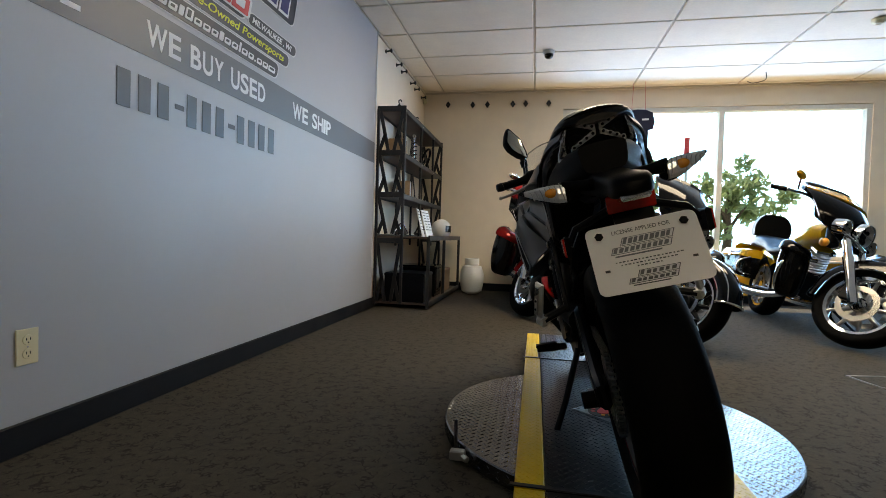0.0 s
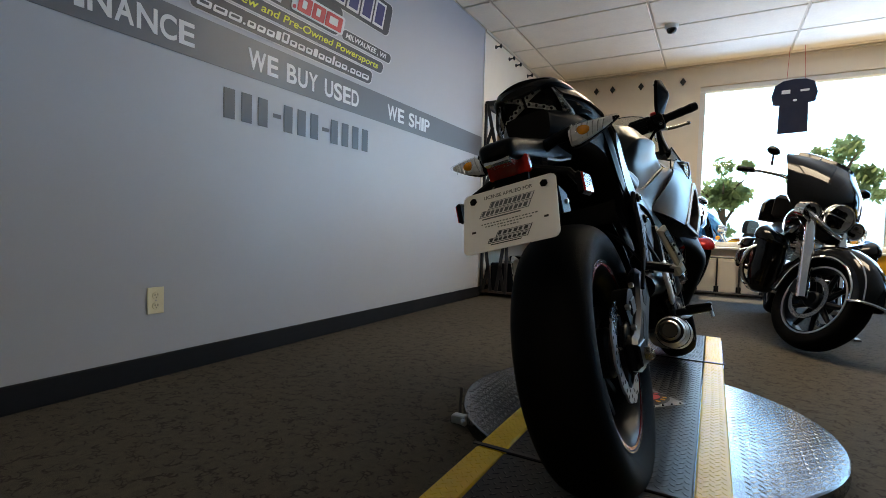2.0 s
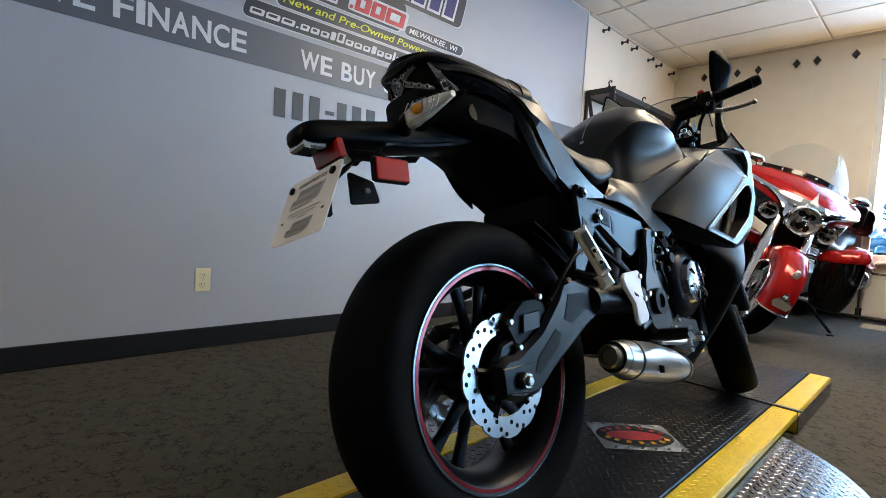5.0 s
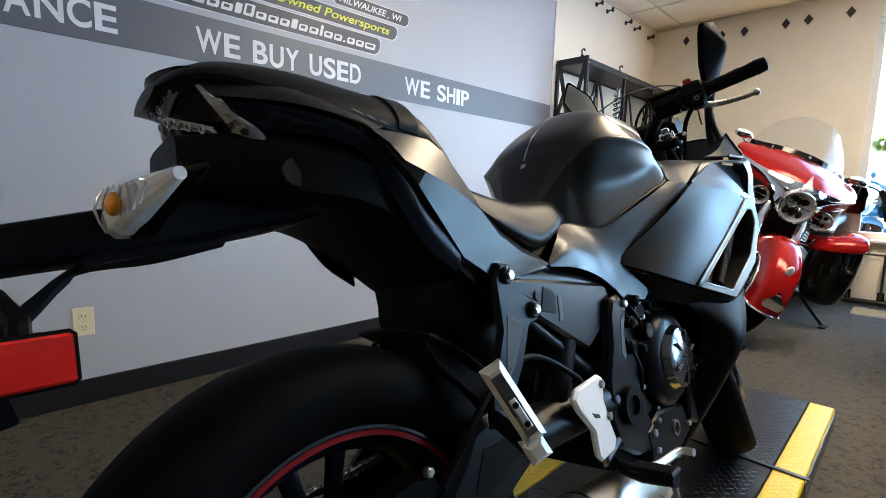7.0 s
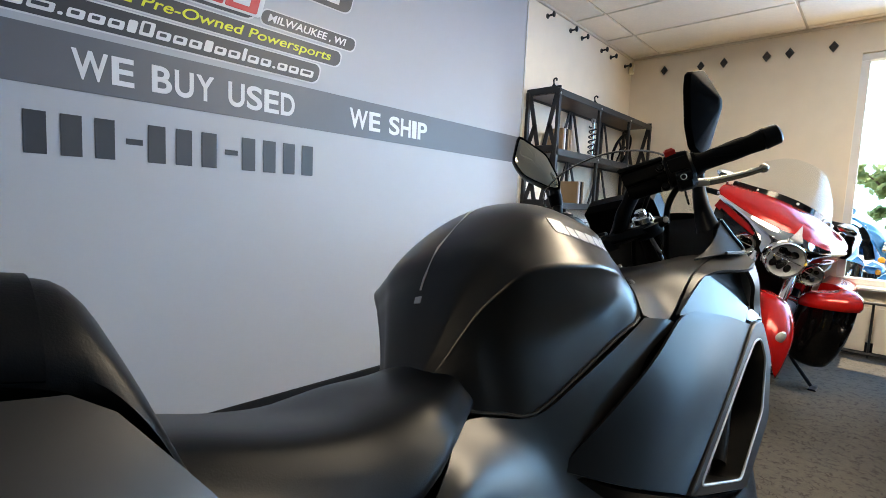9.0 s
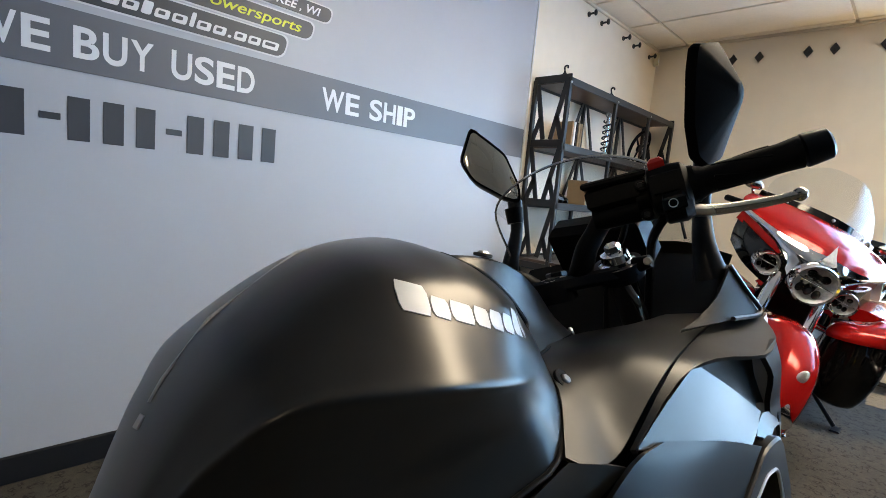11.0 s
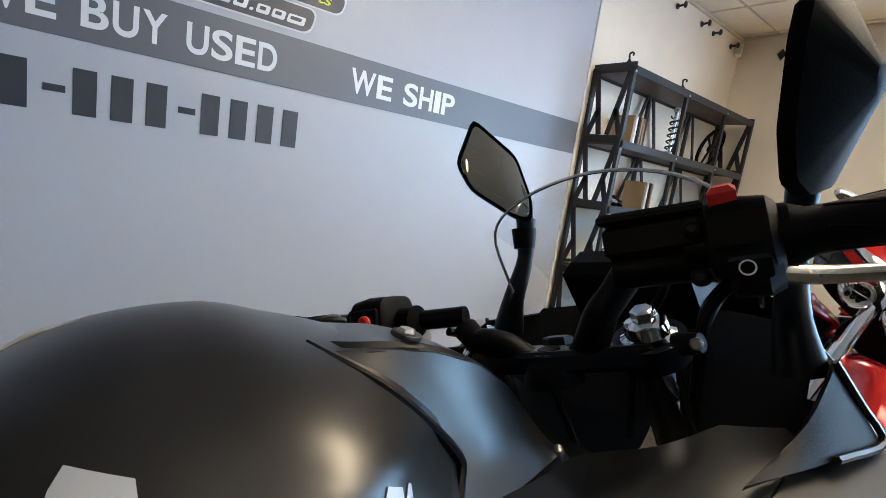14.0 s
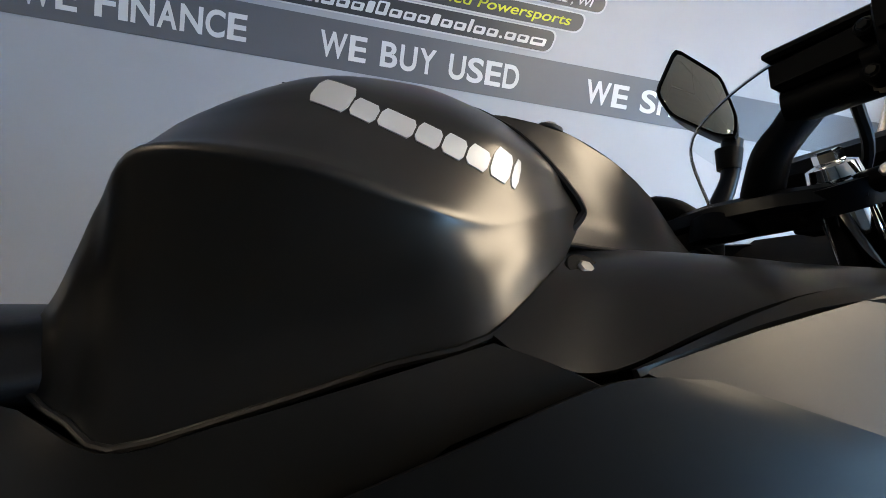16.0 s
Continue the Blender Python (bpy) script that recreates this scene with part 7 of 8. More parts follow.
part("shell", G().lathe([(0.06, 0.0), (0.13, 0.04), (0.15, 0.14), (0.15, 0.26), (0.12, 0.35), (0.03, 0.38)], (0, 0, 0.0), (0, 0, 1), 32), WHITE_PLASTIC, t)
part("collar", G().ring(0.09, 0.082, 0.08, (0, 0, 0.41), (0, 0, 1)), WHITE_PLASTIC, t)

# ---- wall and ceiling bits ----
hk = thing("wall_hook", pose(0.0, 5.45, 2.605), "small black knob hook on the cream wall", "hook", "wall hooks")
part("plate", G().disc(0.02, 0.01, (0.006, 0, 0), (1, 0, 0), 16), STEEL_BLACK, hk)
part("stem", G().tube([(0.005, 0, 0), (0.06, 0, 0.004)], 0.008, 10), STEEL_BLACK, hk)
part("knob", G().ball((0.062, 0, 0.004), (0.012, 0.02, 0.024), 12, 8), STEEL_BLACK, hk)
for y, z in ((5.83, 2.6), (6.04, 2.595), (6.44, 2.59), (6.65, 2.58), (7.0, 2.575)):
    copy_thing(hk, pose(0, y, z))
dm = thing("wall_ornament", pose(0.34, BACK, 2.525), "small black diamond ornament on the cream wall", "ornament", "diamond ornaments")
part("diamond", G().prism([(-0.034, 0), (0, -0.048), (0.034, 0), (0, 0.048)], -0.001, -0.014, lambda u, v, d: (u, d, v), 0.004), STEEL_BLACK, dm)
part("stud", G().ball((0, -0.015, 0), (0.008, 0.006, 0.008), 10, 6), STEEL_BLACK, dm)
for x in (0.68, 0.88, 1.22, 1.39, 1.69):
    copy_thing(dm, pose(x, BACK, 2.515))
dm2 = thing("wall_ornament", pose(0.69, BACK, 0.2), "pale outlined diamond decal low on the wall", "ornament")
g = G()
for a, b in (((-0.03, 0), (0, 0.045)), ((0, 0.045), (0.03, 0)), ((0.03, 0), (0, -0.045)), ((0, -0.045), (-0.03, 0))):
    g.tube([(a[0], -0.003, a[1]), (b[0], -0.003, b[1])], 0.004, 6)
part("outline", g, CEILING_BAR, dm2)
sn = thing("motion_sensor", pose(0.0, 7.1, 2.57), "small ivory corner sensor box near the ceiling", "sensor")
part("case", G().box((0.035, 0, 0), (0.05, 0.07, 0.11), Matrix.Rotation(radians(20), 3, "Z"), 0.01), IVORY, sn)
part("window", G().box((0.062, -0.008, -0.015), (0.006, 0.045, 0.04), Matrix.Rotation(radians(20), 3, "Z"), 0.004), WHITE_PLASTIC, sn)
cd = thing("security_camera", pose(1.65, 5.86, CEIL), "white ceiling dome camera with a dark eye", "camera")
part("base", G().lathe([(0.0, 0.0), (0.062, 0.0), (0.06, -0.02), (0.05, -0.036)], (0, 0, 0), (0, 0, 1), 28), WHITE_PLASTIC, cd)
part("dome", G().lathe([(0.045, -0.036), (0.043, -0.055), (0.03, -0.072), (0.0, -0.08)], (0, 0, 0), (0, 0, 1), 24), GLOSS_BLACK, cd)
sd = thing("smoke_detector", pose(4.4, 5.45, CEIL), "small cream smoke detector on the ceiling", "smoke detector")
part("case", G().lathe([(0.0, 0.0), (0.055, 0.0), (0.055, -0.02), (0.035, -0.04), (0.0, -0.042)], (0, 0, 0), (0, 0, 1), 28), IVORY, sd)
part("grille", G().ring(0.03, 0.02, 0.01, (0, 0, -0.042), (0, 0, 1)), CREAM, sd)
hw = thing("ceiling_hook", pose(4.05, 6.75, CEIL), "bent wire hook hanging from the ceiling bar", "hook")
part("wire", G().tube([(0.03, 0, 0), (0.035, 0, -0.07), (0.0, 0, -0.1), (-0.1, 0, -0.12), (-0.16, 0, -0.1)], 0.004, 6, 4), SATIN_BLACK, hw)
sh = thing("hanging_shirt", pose(2.76, 6.96, 2.07, 0, 0, -8), "black short-sleeved shirt with white tags hanging in the window", "shirt")
part("cloth", G().prism([(-0.13, -0.28), (0.13, -0.28), (0.125, 0.02), (0.18, 0.03), (0.2, 0.12), (0.17, 0.23), (0.1, 0.27), (0, 0.28), (-0.1, 0.27), (-0.17, 0.23), (-0.2, 0.12), (-0.18, 0.03), (-0.125, 0.02)], -0.012, 0.012, lambda u, v, d: (u, d + 0.012 * math.sin(u * 30), v), 0.006), CLOTH, sh)
for u in (-0.07, 0.09):
    part("tag", G().box((u, -0.022, 0.15), (0.075, 0.002, 0.04 if u < 0 else 0.022), bevel=0.0005), WHITE_VINYL, sh)
    part("string", G().tube([(u, 0, 0.27), (u * 0.8, 0, CEIL - 2.072)], 0.002, 6), RED_VINYL, sh)
part("emblem", G().ball((0.01, -0.02, 0.055), (0.018, 0.003, 0.012), 10, 6), WHITE_VINYL, sh)
fp = thing("floor_cover", pose(3.45, 3.66, 0, 0, 0, 12), "carpeted floor box lid with a thin metal edge", "floor cover")
part("lid", G().box((0, 0, 0.002), (0.205, 0.205, 0.004), bevel=0.001), CARPET, fp)
for k in range(4):
    part("edge", G().box((0, 0.107, 0.003), (0.222, 0.008, 0.006), bevel=0.001), ALLOY, fp, m=Matrix.Rotation(k * math.pi / 2, 4, "Z"))


# ---- touring motorcycles ----
add_part = part


def touring_bike(m, paint, label, trunk=False, two_tone=None, lower=None, steered=24, wide=1.0, clear_screen=True, hood=False, dark=False, lean=10.5, black_front=False):
    """A large touring motorcycle; x ahead, rear tyre's foot at x=0, front tyre's foot at x=1.62."""
    two_tone, lower = two_tone or paint, lower or GLOSS_BLACK
    b = thing("touring_motorcycle", m, label, "motorcycle", "touring motorcycles")
    ax, way = Vector((1.27, 0, 0.9)), Vector((0.438, 0, -0.899))
    turned = Matrix.Translation(ax) @ Matrix.Rotation(radians(-steered), 4, way) @ Matrix.Translation(-ax)
    mid = Matrix.Translation((0, 0, 0.87))
    rolled = mid @ Matrix.Rotation(radians(-12), 4, "X") @ mid.inverted() if dark else Matrix.Identity(4)
    ahead = {"front_fender", "fender_trim", "fork", "fairing", "headlamp", "windscreen", "screen_trim", "handlebar", "mirror", "turn_signal", "dash_stalk"}

    def part(nm, geo, mat, parent=None, lab="", front=False):
        ob = add_part(nm, geo, mat, parent, lab)
        if parent is b and (nm in ahead or front):
            ob.matrix_basis = turned @ rolled if nm in ("fairing", "windscreen", "screen_trim") else turned
        return ob

    def mirrored(nm, make, mat, parent=None):
        return [part(nm, make(s), mat, parent or b) for s in (-1, 1)]

    for cx, R, w in ((1.62, 0.32, 0.13), (0.0, 0.32, 0.17)):
        r_in = R - 0.095
        wh = part("wheel", G().lathe([(r_in + 0.006, -w * 0.4), (r_in - 0.015, -w * 0.36), (r_in - 0.025, 0), (r_in - 0.015, w * 0.36), (r_in + 0.006, w * 0.4)], (cx, 0, R), n=48), SATIN_BLACK if dark else CHROME, b, front=cx > 1)
        pro = spline([Vector((p, q, 0)) for p, q in tyre_profile(R, w, r_in)], 2)
        part("tyre", G().lathe([(q.x, q.y) for q in pro], (cx, 0, R), n=64), TYRE, wh)
        for k in range(9):
            a = k * math.tau / 9
            part("spoke", G().tube([(cx + 0.04 * math.cos(a), 0, R + 0.04 * math.sin(a)), (cx + (r_in - 0.01) * math.cos(a + 0.12), 0, R + (r_in - 0.01) * math.sin(a + 0.12))], [0.022, 0.012], 8), SATIN_BLACK if dark else ALLOY, wh)
        if dark:
            for s in (-1, 1):
                part("rim_ring", G().ring(r_in + 0.004, r_in - 0.006, 0.006, (cx, s * w * 0.4, R), n=48), ALLOY, wh)
        part("hub", G().disc(0.055, 0.14, (cx, 0, R), n=24, bevel=0.01), SATIN_BLACK if dark else CHROME, wh)
        for s in ((-1, 1) if cx else (-1,)):
            part("brake_disc", G().ring(0.14, 0.112 if dark else 0.1, 0.006, (cx, s * 0.085, R), n=48), CLUTCH_ALLOY if dark else STAINLESS, wh)
    sweep, skirt = ((-4, 15, 40, 65, 90, 120, 150, 178), 0.21) if hood else ((14, 35, 62, 90, 120, 150, 185), 0.27)
    side_line = [(1.62 + (skirt + 0.012) * math.cos(radians(q)), 0.091, 0.32 + (skirt + 0.012) * math.sin(radians(q))) for q in sweep]
    fd = part("front_fender", G().shell([[(1.62 + r * math.cos(a), y, 0.32 + r * math.sin(a)) for y, r in ((-0.088, skirt), (-0.087, 0.325), (-0.06, 0.366), (0, 0.38), (0.06, 0.366), (0.087, 0.325), (0.088, skirt))] for a in [radians(q) for q in sweep]], 0.006, 3, 2, (1.62, 0, 0.32)), GLOSS_BLACK if black_front else paint, b)
    mirrored("fender_trim", lambda s: G().tube([(x, s * y, z) for x, y, z in side_line], 0.006, 8, 3), CHROME)
    q = radians(sweep[0])
    part("front_lip", G().tube([(1.62 + r * math.cos(q), y, 0.32 + r * math.sin(q)) for y, r in ((-0.092, skirt), (-0.091, 0.33), (-0.062, 0.374), (0, 0.389), (0.062, 0.374), (0.091, 0.33), (0.092, skirt))], 0.008, 8, 3), CHROME, fd)
    if hood:
        part("fender_badge", G().ball((1.62 + 0.382 * math.cos(radians(38)), 0, 0.32 + 0.382 * math.sin(radians(38))), (0.014, 0.022, 0.036), 14, 8), LAMP_SILVER, fd)
        part("fender_ornament", G().smooth_grid([[(1.62 + rr * math.cos(radians(d)), y * k, 0.32 + rr * math.sin(radians(d))) for d, rr, k in ((2, 0.388, 1.0), (7, 0.394, 1.3), (13, 0.394, 0.5), (18, 0.386, 0.1))] for y in (-0.045, 0, 0.045)], 3, 3), CHROME, fd)
    else:
        for s in (-1, 1):
            part("side_rail", G().tube([(1.62 + 0.352 * math.cos(radians(q)), s * 0.077, 0.32 + 0.352 * math.sin(radians(q))) for q in (16, 35, 55, 75)], 0.005, 8, 3), CHROME, fd)
    for s in (-1, 1):
        fk = part("fork", G().tube([(1.24, s * 0.12, 0.98), (1.6, s * 0.12, 0.34)], [0.032, 0.03], 16), CHROME, b)
        part("fork_slider", G().tube([(1.43, s * 0.12, 0.64), (1.62, s * 0.12, 0.3)], [0.038, 0.036], 16), CHROME, fk)
        part("caliper", G().box((1.55, s * 0.125, 0.36), (0.07, 0.04, 0.1), bevel=0.012), SATIN_BLACK, fk)
    W = wide
    lamp_y = 0.17 if dark else 0.205
    sym = lambda row: [(x, -y * W, z) for x, y, z in row[:0:-1]] + [(x, y * W, z) for x, y, z in row]
    if hood:
        fairing = part("fairing", G().shell([sym(r) for r in ([(1.37, 0, 1.0), (1.345, 0.11, 1.0), (1.25, 0.24, 1.012), (1.09, 0.38, 1.035)], [(1.32, 0, 1.07), (1.29, 0.12, 1.068), (1.19, 0.25, 1.068), (1.05, 0.395, 1.075)], [(1.21, 0, 1.13), (1.18, 0.12, 1.128), (1.1, 0.24, 1.122), (1.0, 0.37, 1.112)], [(1.12, 0, 1.165), (1.1, 0.12, 1.16), (1.03, 0.22, 1.15), (0.96, 0.33, 1.13)])], 0.02, 4, 4, (0.8, 0, 0.9)), paint, b)
        part("nose", G().shell([sym(r) for r in ([(1.385, 0, 1.02), (1.36, 0.1, 1.012), (1.268, 0.235, 1.016), (1.1, 0.384, 1.045)], [(1.41, 0, 0.93), (1.385, 0.1, 0.955), (1.282, 0.235, 0.99), (1.102, 0.387, 1.035)], [(1.4, 0, 0.775), (1.375, 0.09, 0.84), (1.29, 0.2, 0.955), (1.102, 0.386, 1.022)])], 0.012, 4, 4, (1.0, 0, 0.9)), CHROME, fairing, "polished chrome nose with swept wings")
        part("crest", G().smooth_grid([[(1.4, y * 0.3, 0.975), (1.412, y, 0.995), (1.39, y * 0.5, 1.03), (1.36, 0, 1.085)] for y in (-0.036, 0, 0.036)], 3, 3), LAMP_SILVER, fairing)
        part("chin", G().smooth_grid([[(1.36, y * 0.9, 0.8), (1.37, y, 0.74), (1.33, y * 0.9, 0.66), (1.25, y * 0.6, 0.62)] for y in (-0.16, -0.08, 0, 0.08, 0.16)], 3, 3), BLACK_PLASTIC, fairing)
        for s in (-1, 1):
            part("lower_wing", G().shell([[(1.325, s * 0.15 * W, 0.94), (1.27, s * 0.225 * W, 0.965), (1.1, s * 0.372 * W, 1.024)], [(1.31, s * 0.17 * W, 0.915), (1.25, s * 0.24 * W, 0.93), (1.09, s * 0.375 * W, 0.965)]], 0.012, 3, 3, (1.0, 0, 0.9)), paint, fairing)
        for s in (-1, 1):
            part("lamp_panel", G().shell([[(1.37, s * 0.1 * W, 0.9), (1.32, s * 0.2 * W, 0.92), (1.2, s * 0.31 * W, 0.955), (1.08, s * 0.365 * W, 0.985)], [(1.35, s * 0.1 * W, 0.8), (1.31, s * 0.19 * W, 0.83), (1.21, s * 0.29 * W, 0.86), (1.09, s * 0.35 * W, 0.9)], [(1.3, s * 0.09 * W, 0.74), (1.26, s * 0.16 * W, 0.75), (1.18, s * 0.25 * W, 0.78), (1.1, s * 0.33 * W, 0.84)]], 0.012, 3, 3, (1.0, 0, 0.9)), GLOSS_BLACK, fairing)
    else:
        tall = 1.36 if dark else 1.1
        batwing = ([(1.345, 0, 0.745), (1.335, 0.1, 0.755), (1.29, 0.2, 0.79), (1.2, 0.31, 0.86)], [(1.372, 0, 0.9), (1.355, 0.12, 0.9), (1.27, 0.26, 0.925), (1.12, 0.385, 0.975)], [(1.31, 0, 1.03), (1.285, 0.13, 1.03), (1.18, 0.28, 1.04), (1.02, 0.4, 1.055)], [(1.18, 0, 1.13), (1.15, 0.12, 1.125), (1.06, 0.25, 1.11), (0.95, 0.36, 1.09)])
        fairing = part("fairing", G().shell([sym([(x, y * (1.08 if dark else 1), 0.86 + (z - 0.86) * tall) for x, y, z in r]) for r in batwing], 0.03, 4, 4, (0.8, 0, 1.0)), GLOSS_BLACK if black_front else paint, b)
        if black_front:
            part("crown", G().shell([sym([(x + 0.012, y * 1.01, 0.866 + (z - 0.86) * tall) for x, y, z in r]) for r in ([(1.275, 0, 1.065), (1.25, 0.13, 1.06), (1.15, 0.27, 1.06), (1.0, 0.395, 1.065)], batwing[3])], 0.012, 4, 4, (0.8, 0, 1.0)), paint, fairing, "yellow crown of the fairing")
        part("light_bar", G().tube([(1.3, -0.24 * W, 0.84), (1.38, -0.11, 0.79), (1.4, 0, 0.775), (1.38, 0.11, 0.79), (1.3, 0.24 * W, 0.84)], 0.016, 10, 4), CHROME, fairing)
    part("inner_panel", G().box((1.1, 0, 0.98), (0.08, 0.46 * W, 0.2), Matrix.Rotation(radians(-25), 3, "Y"), 0.03), BLACK_PLASTIC, fairing)
    for y, r, z, x in ((0, 0.094 if hood else 0.088, 0.87, 1.435 if hood else 1.385), (-lamp_y, 0.055, 0.85, 1.345), (lamp_y, 0.055, 0.85, 1.345)):
        hl = part("headlamp", G().lathe([(r * 1.12, -0.06), (r * 1.16, 0.01), (r * 1.1, 0.025), (r, 0.022)], (x, y, z), (1, 0, -0.05), 32), CHROME, b)
        part("reflector", G().lathe([(r, 0.018), (r * 0.85, -0.01), (r * 0.5, -0.035), (0, -0.045)], (x, y, z), (1, 0, -0.05), 28), LAMP_SILVER, hl)
        part("lens", G().lathe([(r, 0.02), (r * 0.7, 0.034), (r * 0.3, 0.039), (0, 0.04)], (x, y, z), (1, 0, -0.05), 28), CLEAR, hl)
        part("crossbar", G().box((x + 0.008, y, z + r * 0.12), (0.02, r * 1.8, r * 0.1), bevel=0.003), CHROME, hl)
        for q in (-0.45, 0, 0.45):
            part("projector", G().ball((x - 0.008, y + q * r, z - r * 0.4), (0.014, r * 0.2, r * 0.26), 12, 8), SMOKE_LENS, hl)
        for q in (-0.35, 0.35):
            part("projector", G().ball((x - 0.008, y + q * r, z + r * 0.5), (0.012, r * 0.26, r * 0.22), 10, 8), SMOKE_LENS, hl)
    top, back, up = (1.4, 0.06, 0.035) if hood else (1.46, 0, 0) if clear_screen else (1.23, 0.03, 0.1 if dark else 0.03)
    set_back = lambda rows: [[(x - back, y, z + up) for x, y, z in row] for row in rows]
    part("windscreen", G().shell(set_back([sym([(1.17, 0, 1.14), (1.14, 0.12, 1.132), (1.06, 0.24, 1.112), (1.0, 0.3, 1.1)]), sym([(1.07, 0, 1.13 + (top - 1.13) * 0.55), (1.045, 0.12, 1.13 + (top - 1.13) * 0.52), (0.98, 0.23, 1.12 + (top - 1.13) * 0.45), (0.93, 0.28, 1.11 + (top - 1.13) * 0.35)]), sym([(0.97, 0, top), (0.955, 0.1, top - 0.012), (0.92, 0.19, 1.11 + (top - 1.13) * 0.8), (0.89, 0.23, 1.11 + (top - 1.13) * 0.6)])]), 0.004, 3, 4, (0.5, 0, 1.2)), CLEAR if clear_screen else SMOKE_LENS, b, "clear curved windscreen" if clear_screen else "low smoked windscreen")
    st = part("screen_trim", G().shell(set_back([sym([(1.185, 0, 1.128), (1.155, 0.12, 1.122), (1.07, 0.24, 1.104), (1.0, 0.315, 1.085)]), sym([(1.172, 0, 1.165), (1.14, 0.12, 1.158), (1.055, 0.24, 1.137), (0.985, 0.315, 1.125)])]), 0.008, 2, 4, (0.5, 0, 1.1)), GLOSS_BLACK, b)
    for y in (-0.2, 0, 0.2):
        part("screw", G().disc(0.009, 0.006, (1.182 - back - y * y * 2.2, y * W, 1.148 + up - y * y * 0.5), (1, 0, 0.3), 12), ALLOY, st)
    part("tank", body([(0.55, [(0, 0.84), (0.08, 0.83), (0.13, 0.78), (0.12, 0.72), (0, 0.7)]), (0.72, [(0, 0.93), (0.1, 0.91), (0.17, 0.84), (0.15, 0.75), (0, 0.72)]), (0.95, [(0, 0.97), (0.11, 0.95), (0.18, 0.88), (0.15, 0.79), (0, 0.76)]), (1.1, [(0, 0.95), (0.08, 0.93), (0.12, 0.88), (0.1, 0.82), (0, 0.8)])], 4, 4), paint, b)
    part("filler_cap", G().disc(0.035, 0.014, (0.85, 0, 0.965), (0, 0, 1), 24), CHROME, b)
    part("seat", body([(-0.28, [(0, 0.86), (0.12, 0.85), (0.17, 0.8), (0.15, 0.74), (0, 0.72)]), (-0.1, [(0, 0.86), (0.14, 0.85), (0.19, 0.79), (0.17, 0.73), (0, 0.7)]), (0.12, [(0, 0.82), (0.14, 0.81), (0.18, 0.76), (0.16, 0.7), (0, 0.68)]), (0.35, [(0, 0.73), (0.14, 0.73), (0.19, 0.69), (0.16, 0.64), (0, 0.62)]), (0.6, [(0, 0.79), (0.1, 0.78), (0.13, 0.74), (0.12, 0.68), (0, 0.66)])], 4, 4), LEATHER, b)
    part("rear_fender", G().shell([[(r * math.cos(a), y, 0.32 + r * math.sin(a)) for y, r in ((-0.12, 0.33), (-0.1, 0.39), (0, 0.41), (0.1, 0.39), (0.12, 0.33))] for a in [radians(q) for q in (40, 75, 110, 145, 175)]], 0.006, 3, 2, (0, 0, 0.32)), paint, b)
    for s in (-1, 1):
        bag = part("saddlebag", G().smooth_grid([[(x, s * (0.2 + w * (0 if j in (0, 1, 6, 7) else 1) * 0.19), z) for j, z in enumerate((0.36, 0.36, 0.38, 0.48, 0.58, 0.64, 0.66, 0.66))] for x, w in ((-0.42, 0.75), (-0.38, 0.95), (-0.1, 1.0), (0.15, 0.95), (0.2, 0.7))], 2, 2, True, True), lower, b)
        part("bag_lid", G().smooth_grid([[(x, s * (0.19 + w * k * 0.2), z) for k, z in ((0, 0.655), (0.5, 0.668), (0.92, 0.655), (1.02, 0.61), (1.02, 0.58), (0, 0.58))] for x, w in ((-0.44, 0.75), (-0.38, 0.98), (-0.1, 1.02), (0.16, 0.97), (0.21, 0.7))], 2, 2, True, True), two_tone, bag)
        part("latch", G().box((-0.1, s * 0.4, 0.6), (0.05, 0.012, 0.06), bevel=0.004), CHROME, bag)
        part("bag_rail", G().tube([(0.2, s * 0.26, 0.4), (0.22, s * 0.38, 0.42), (0.22, s * 0.4, 0.52), (0.2, s * 0.3, 0.58)], 0.012, 10, 4), CHROME, b)
        part("exhaust", G().tube([(0.85, s * 0.16, 0.3), (0.6, s * 0.2, 0.25), (0.2, s * 0.24, 0.24), (-0.4, s * 0.25, 0.26)], [0.03, 0.035, 0.048, 0.05], 18, 3), CHROME, b)
        ly, lw = (0.325, 1.2) if hood else (0.25, 0.95) if dark else (0.285, 1.0)
        ring12 = [k * math.tau / 16 for k in range(16)]
        ls = part("leg_shield", G().smooth_grid([[(1.14 + d * math.cos(q), s * (ly + lw * w * math.sin(q)), z) for q in ring12] for z, w, d in ((0.27, 0.05, 0.05), (0.3, 0.085, 0.08), (0.42, 0.112, 0.1), (0.56, 0.118, 0.105), (0.66, 0.112, 0.1))], 3, 2, True, True), lower, b, "black leg shield with a painted cap")
        part("cap", G().smooth_grid([[(1.14 - k + (0.112 + e) * math.cos(q), s * (ly + lw * (0.12 + e) * math.sin(q)), z + 0.03 * math.sin(q)) for q in ring12] for z, e, k in ((0.635, 0.002, 0), (0.66, 0.006, 0), (0.705, -0.008, 0.01), (0.73, -0.04, 0.02), (0.737, -0.09, 0.03))], 3, 2, True, True), GLOSS_BLACK if black_front else two_tone, ls)
        part("crash_bar", G().tube([(1.1, s * 0.1, 0.62), (1.18, s * 0.34, 0.6), (1.17, s * 0.4, 0.46), (1.1, s * 0.34, 0.32), (1.0, s * 0.12, 0.28)], 0.017, 10, 4), CHROME, b)
        part("floorboard", G().box((0.82, s * 0.3, 0.3), (0.3, 0.11, 0.022), bevel=0.008), SATIN_BLACK, b)
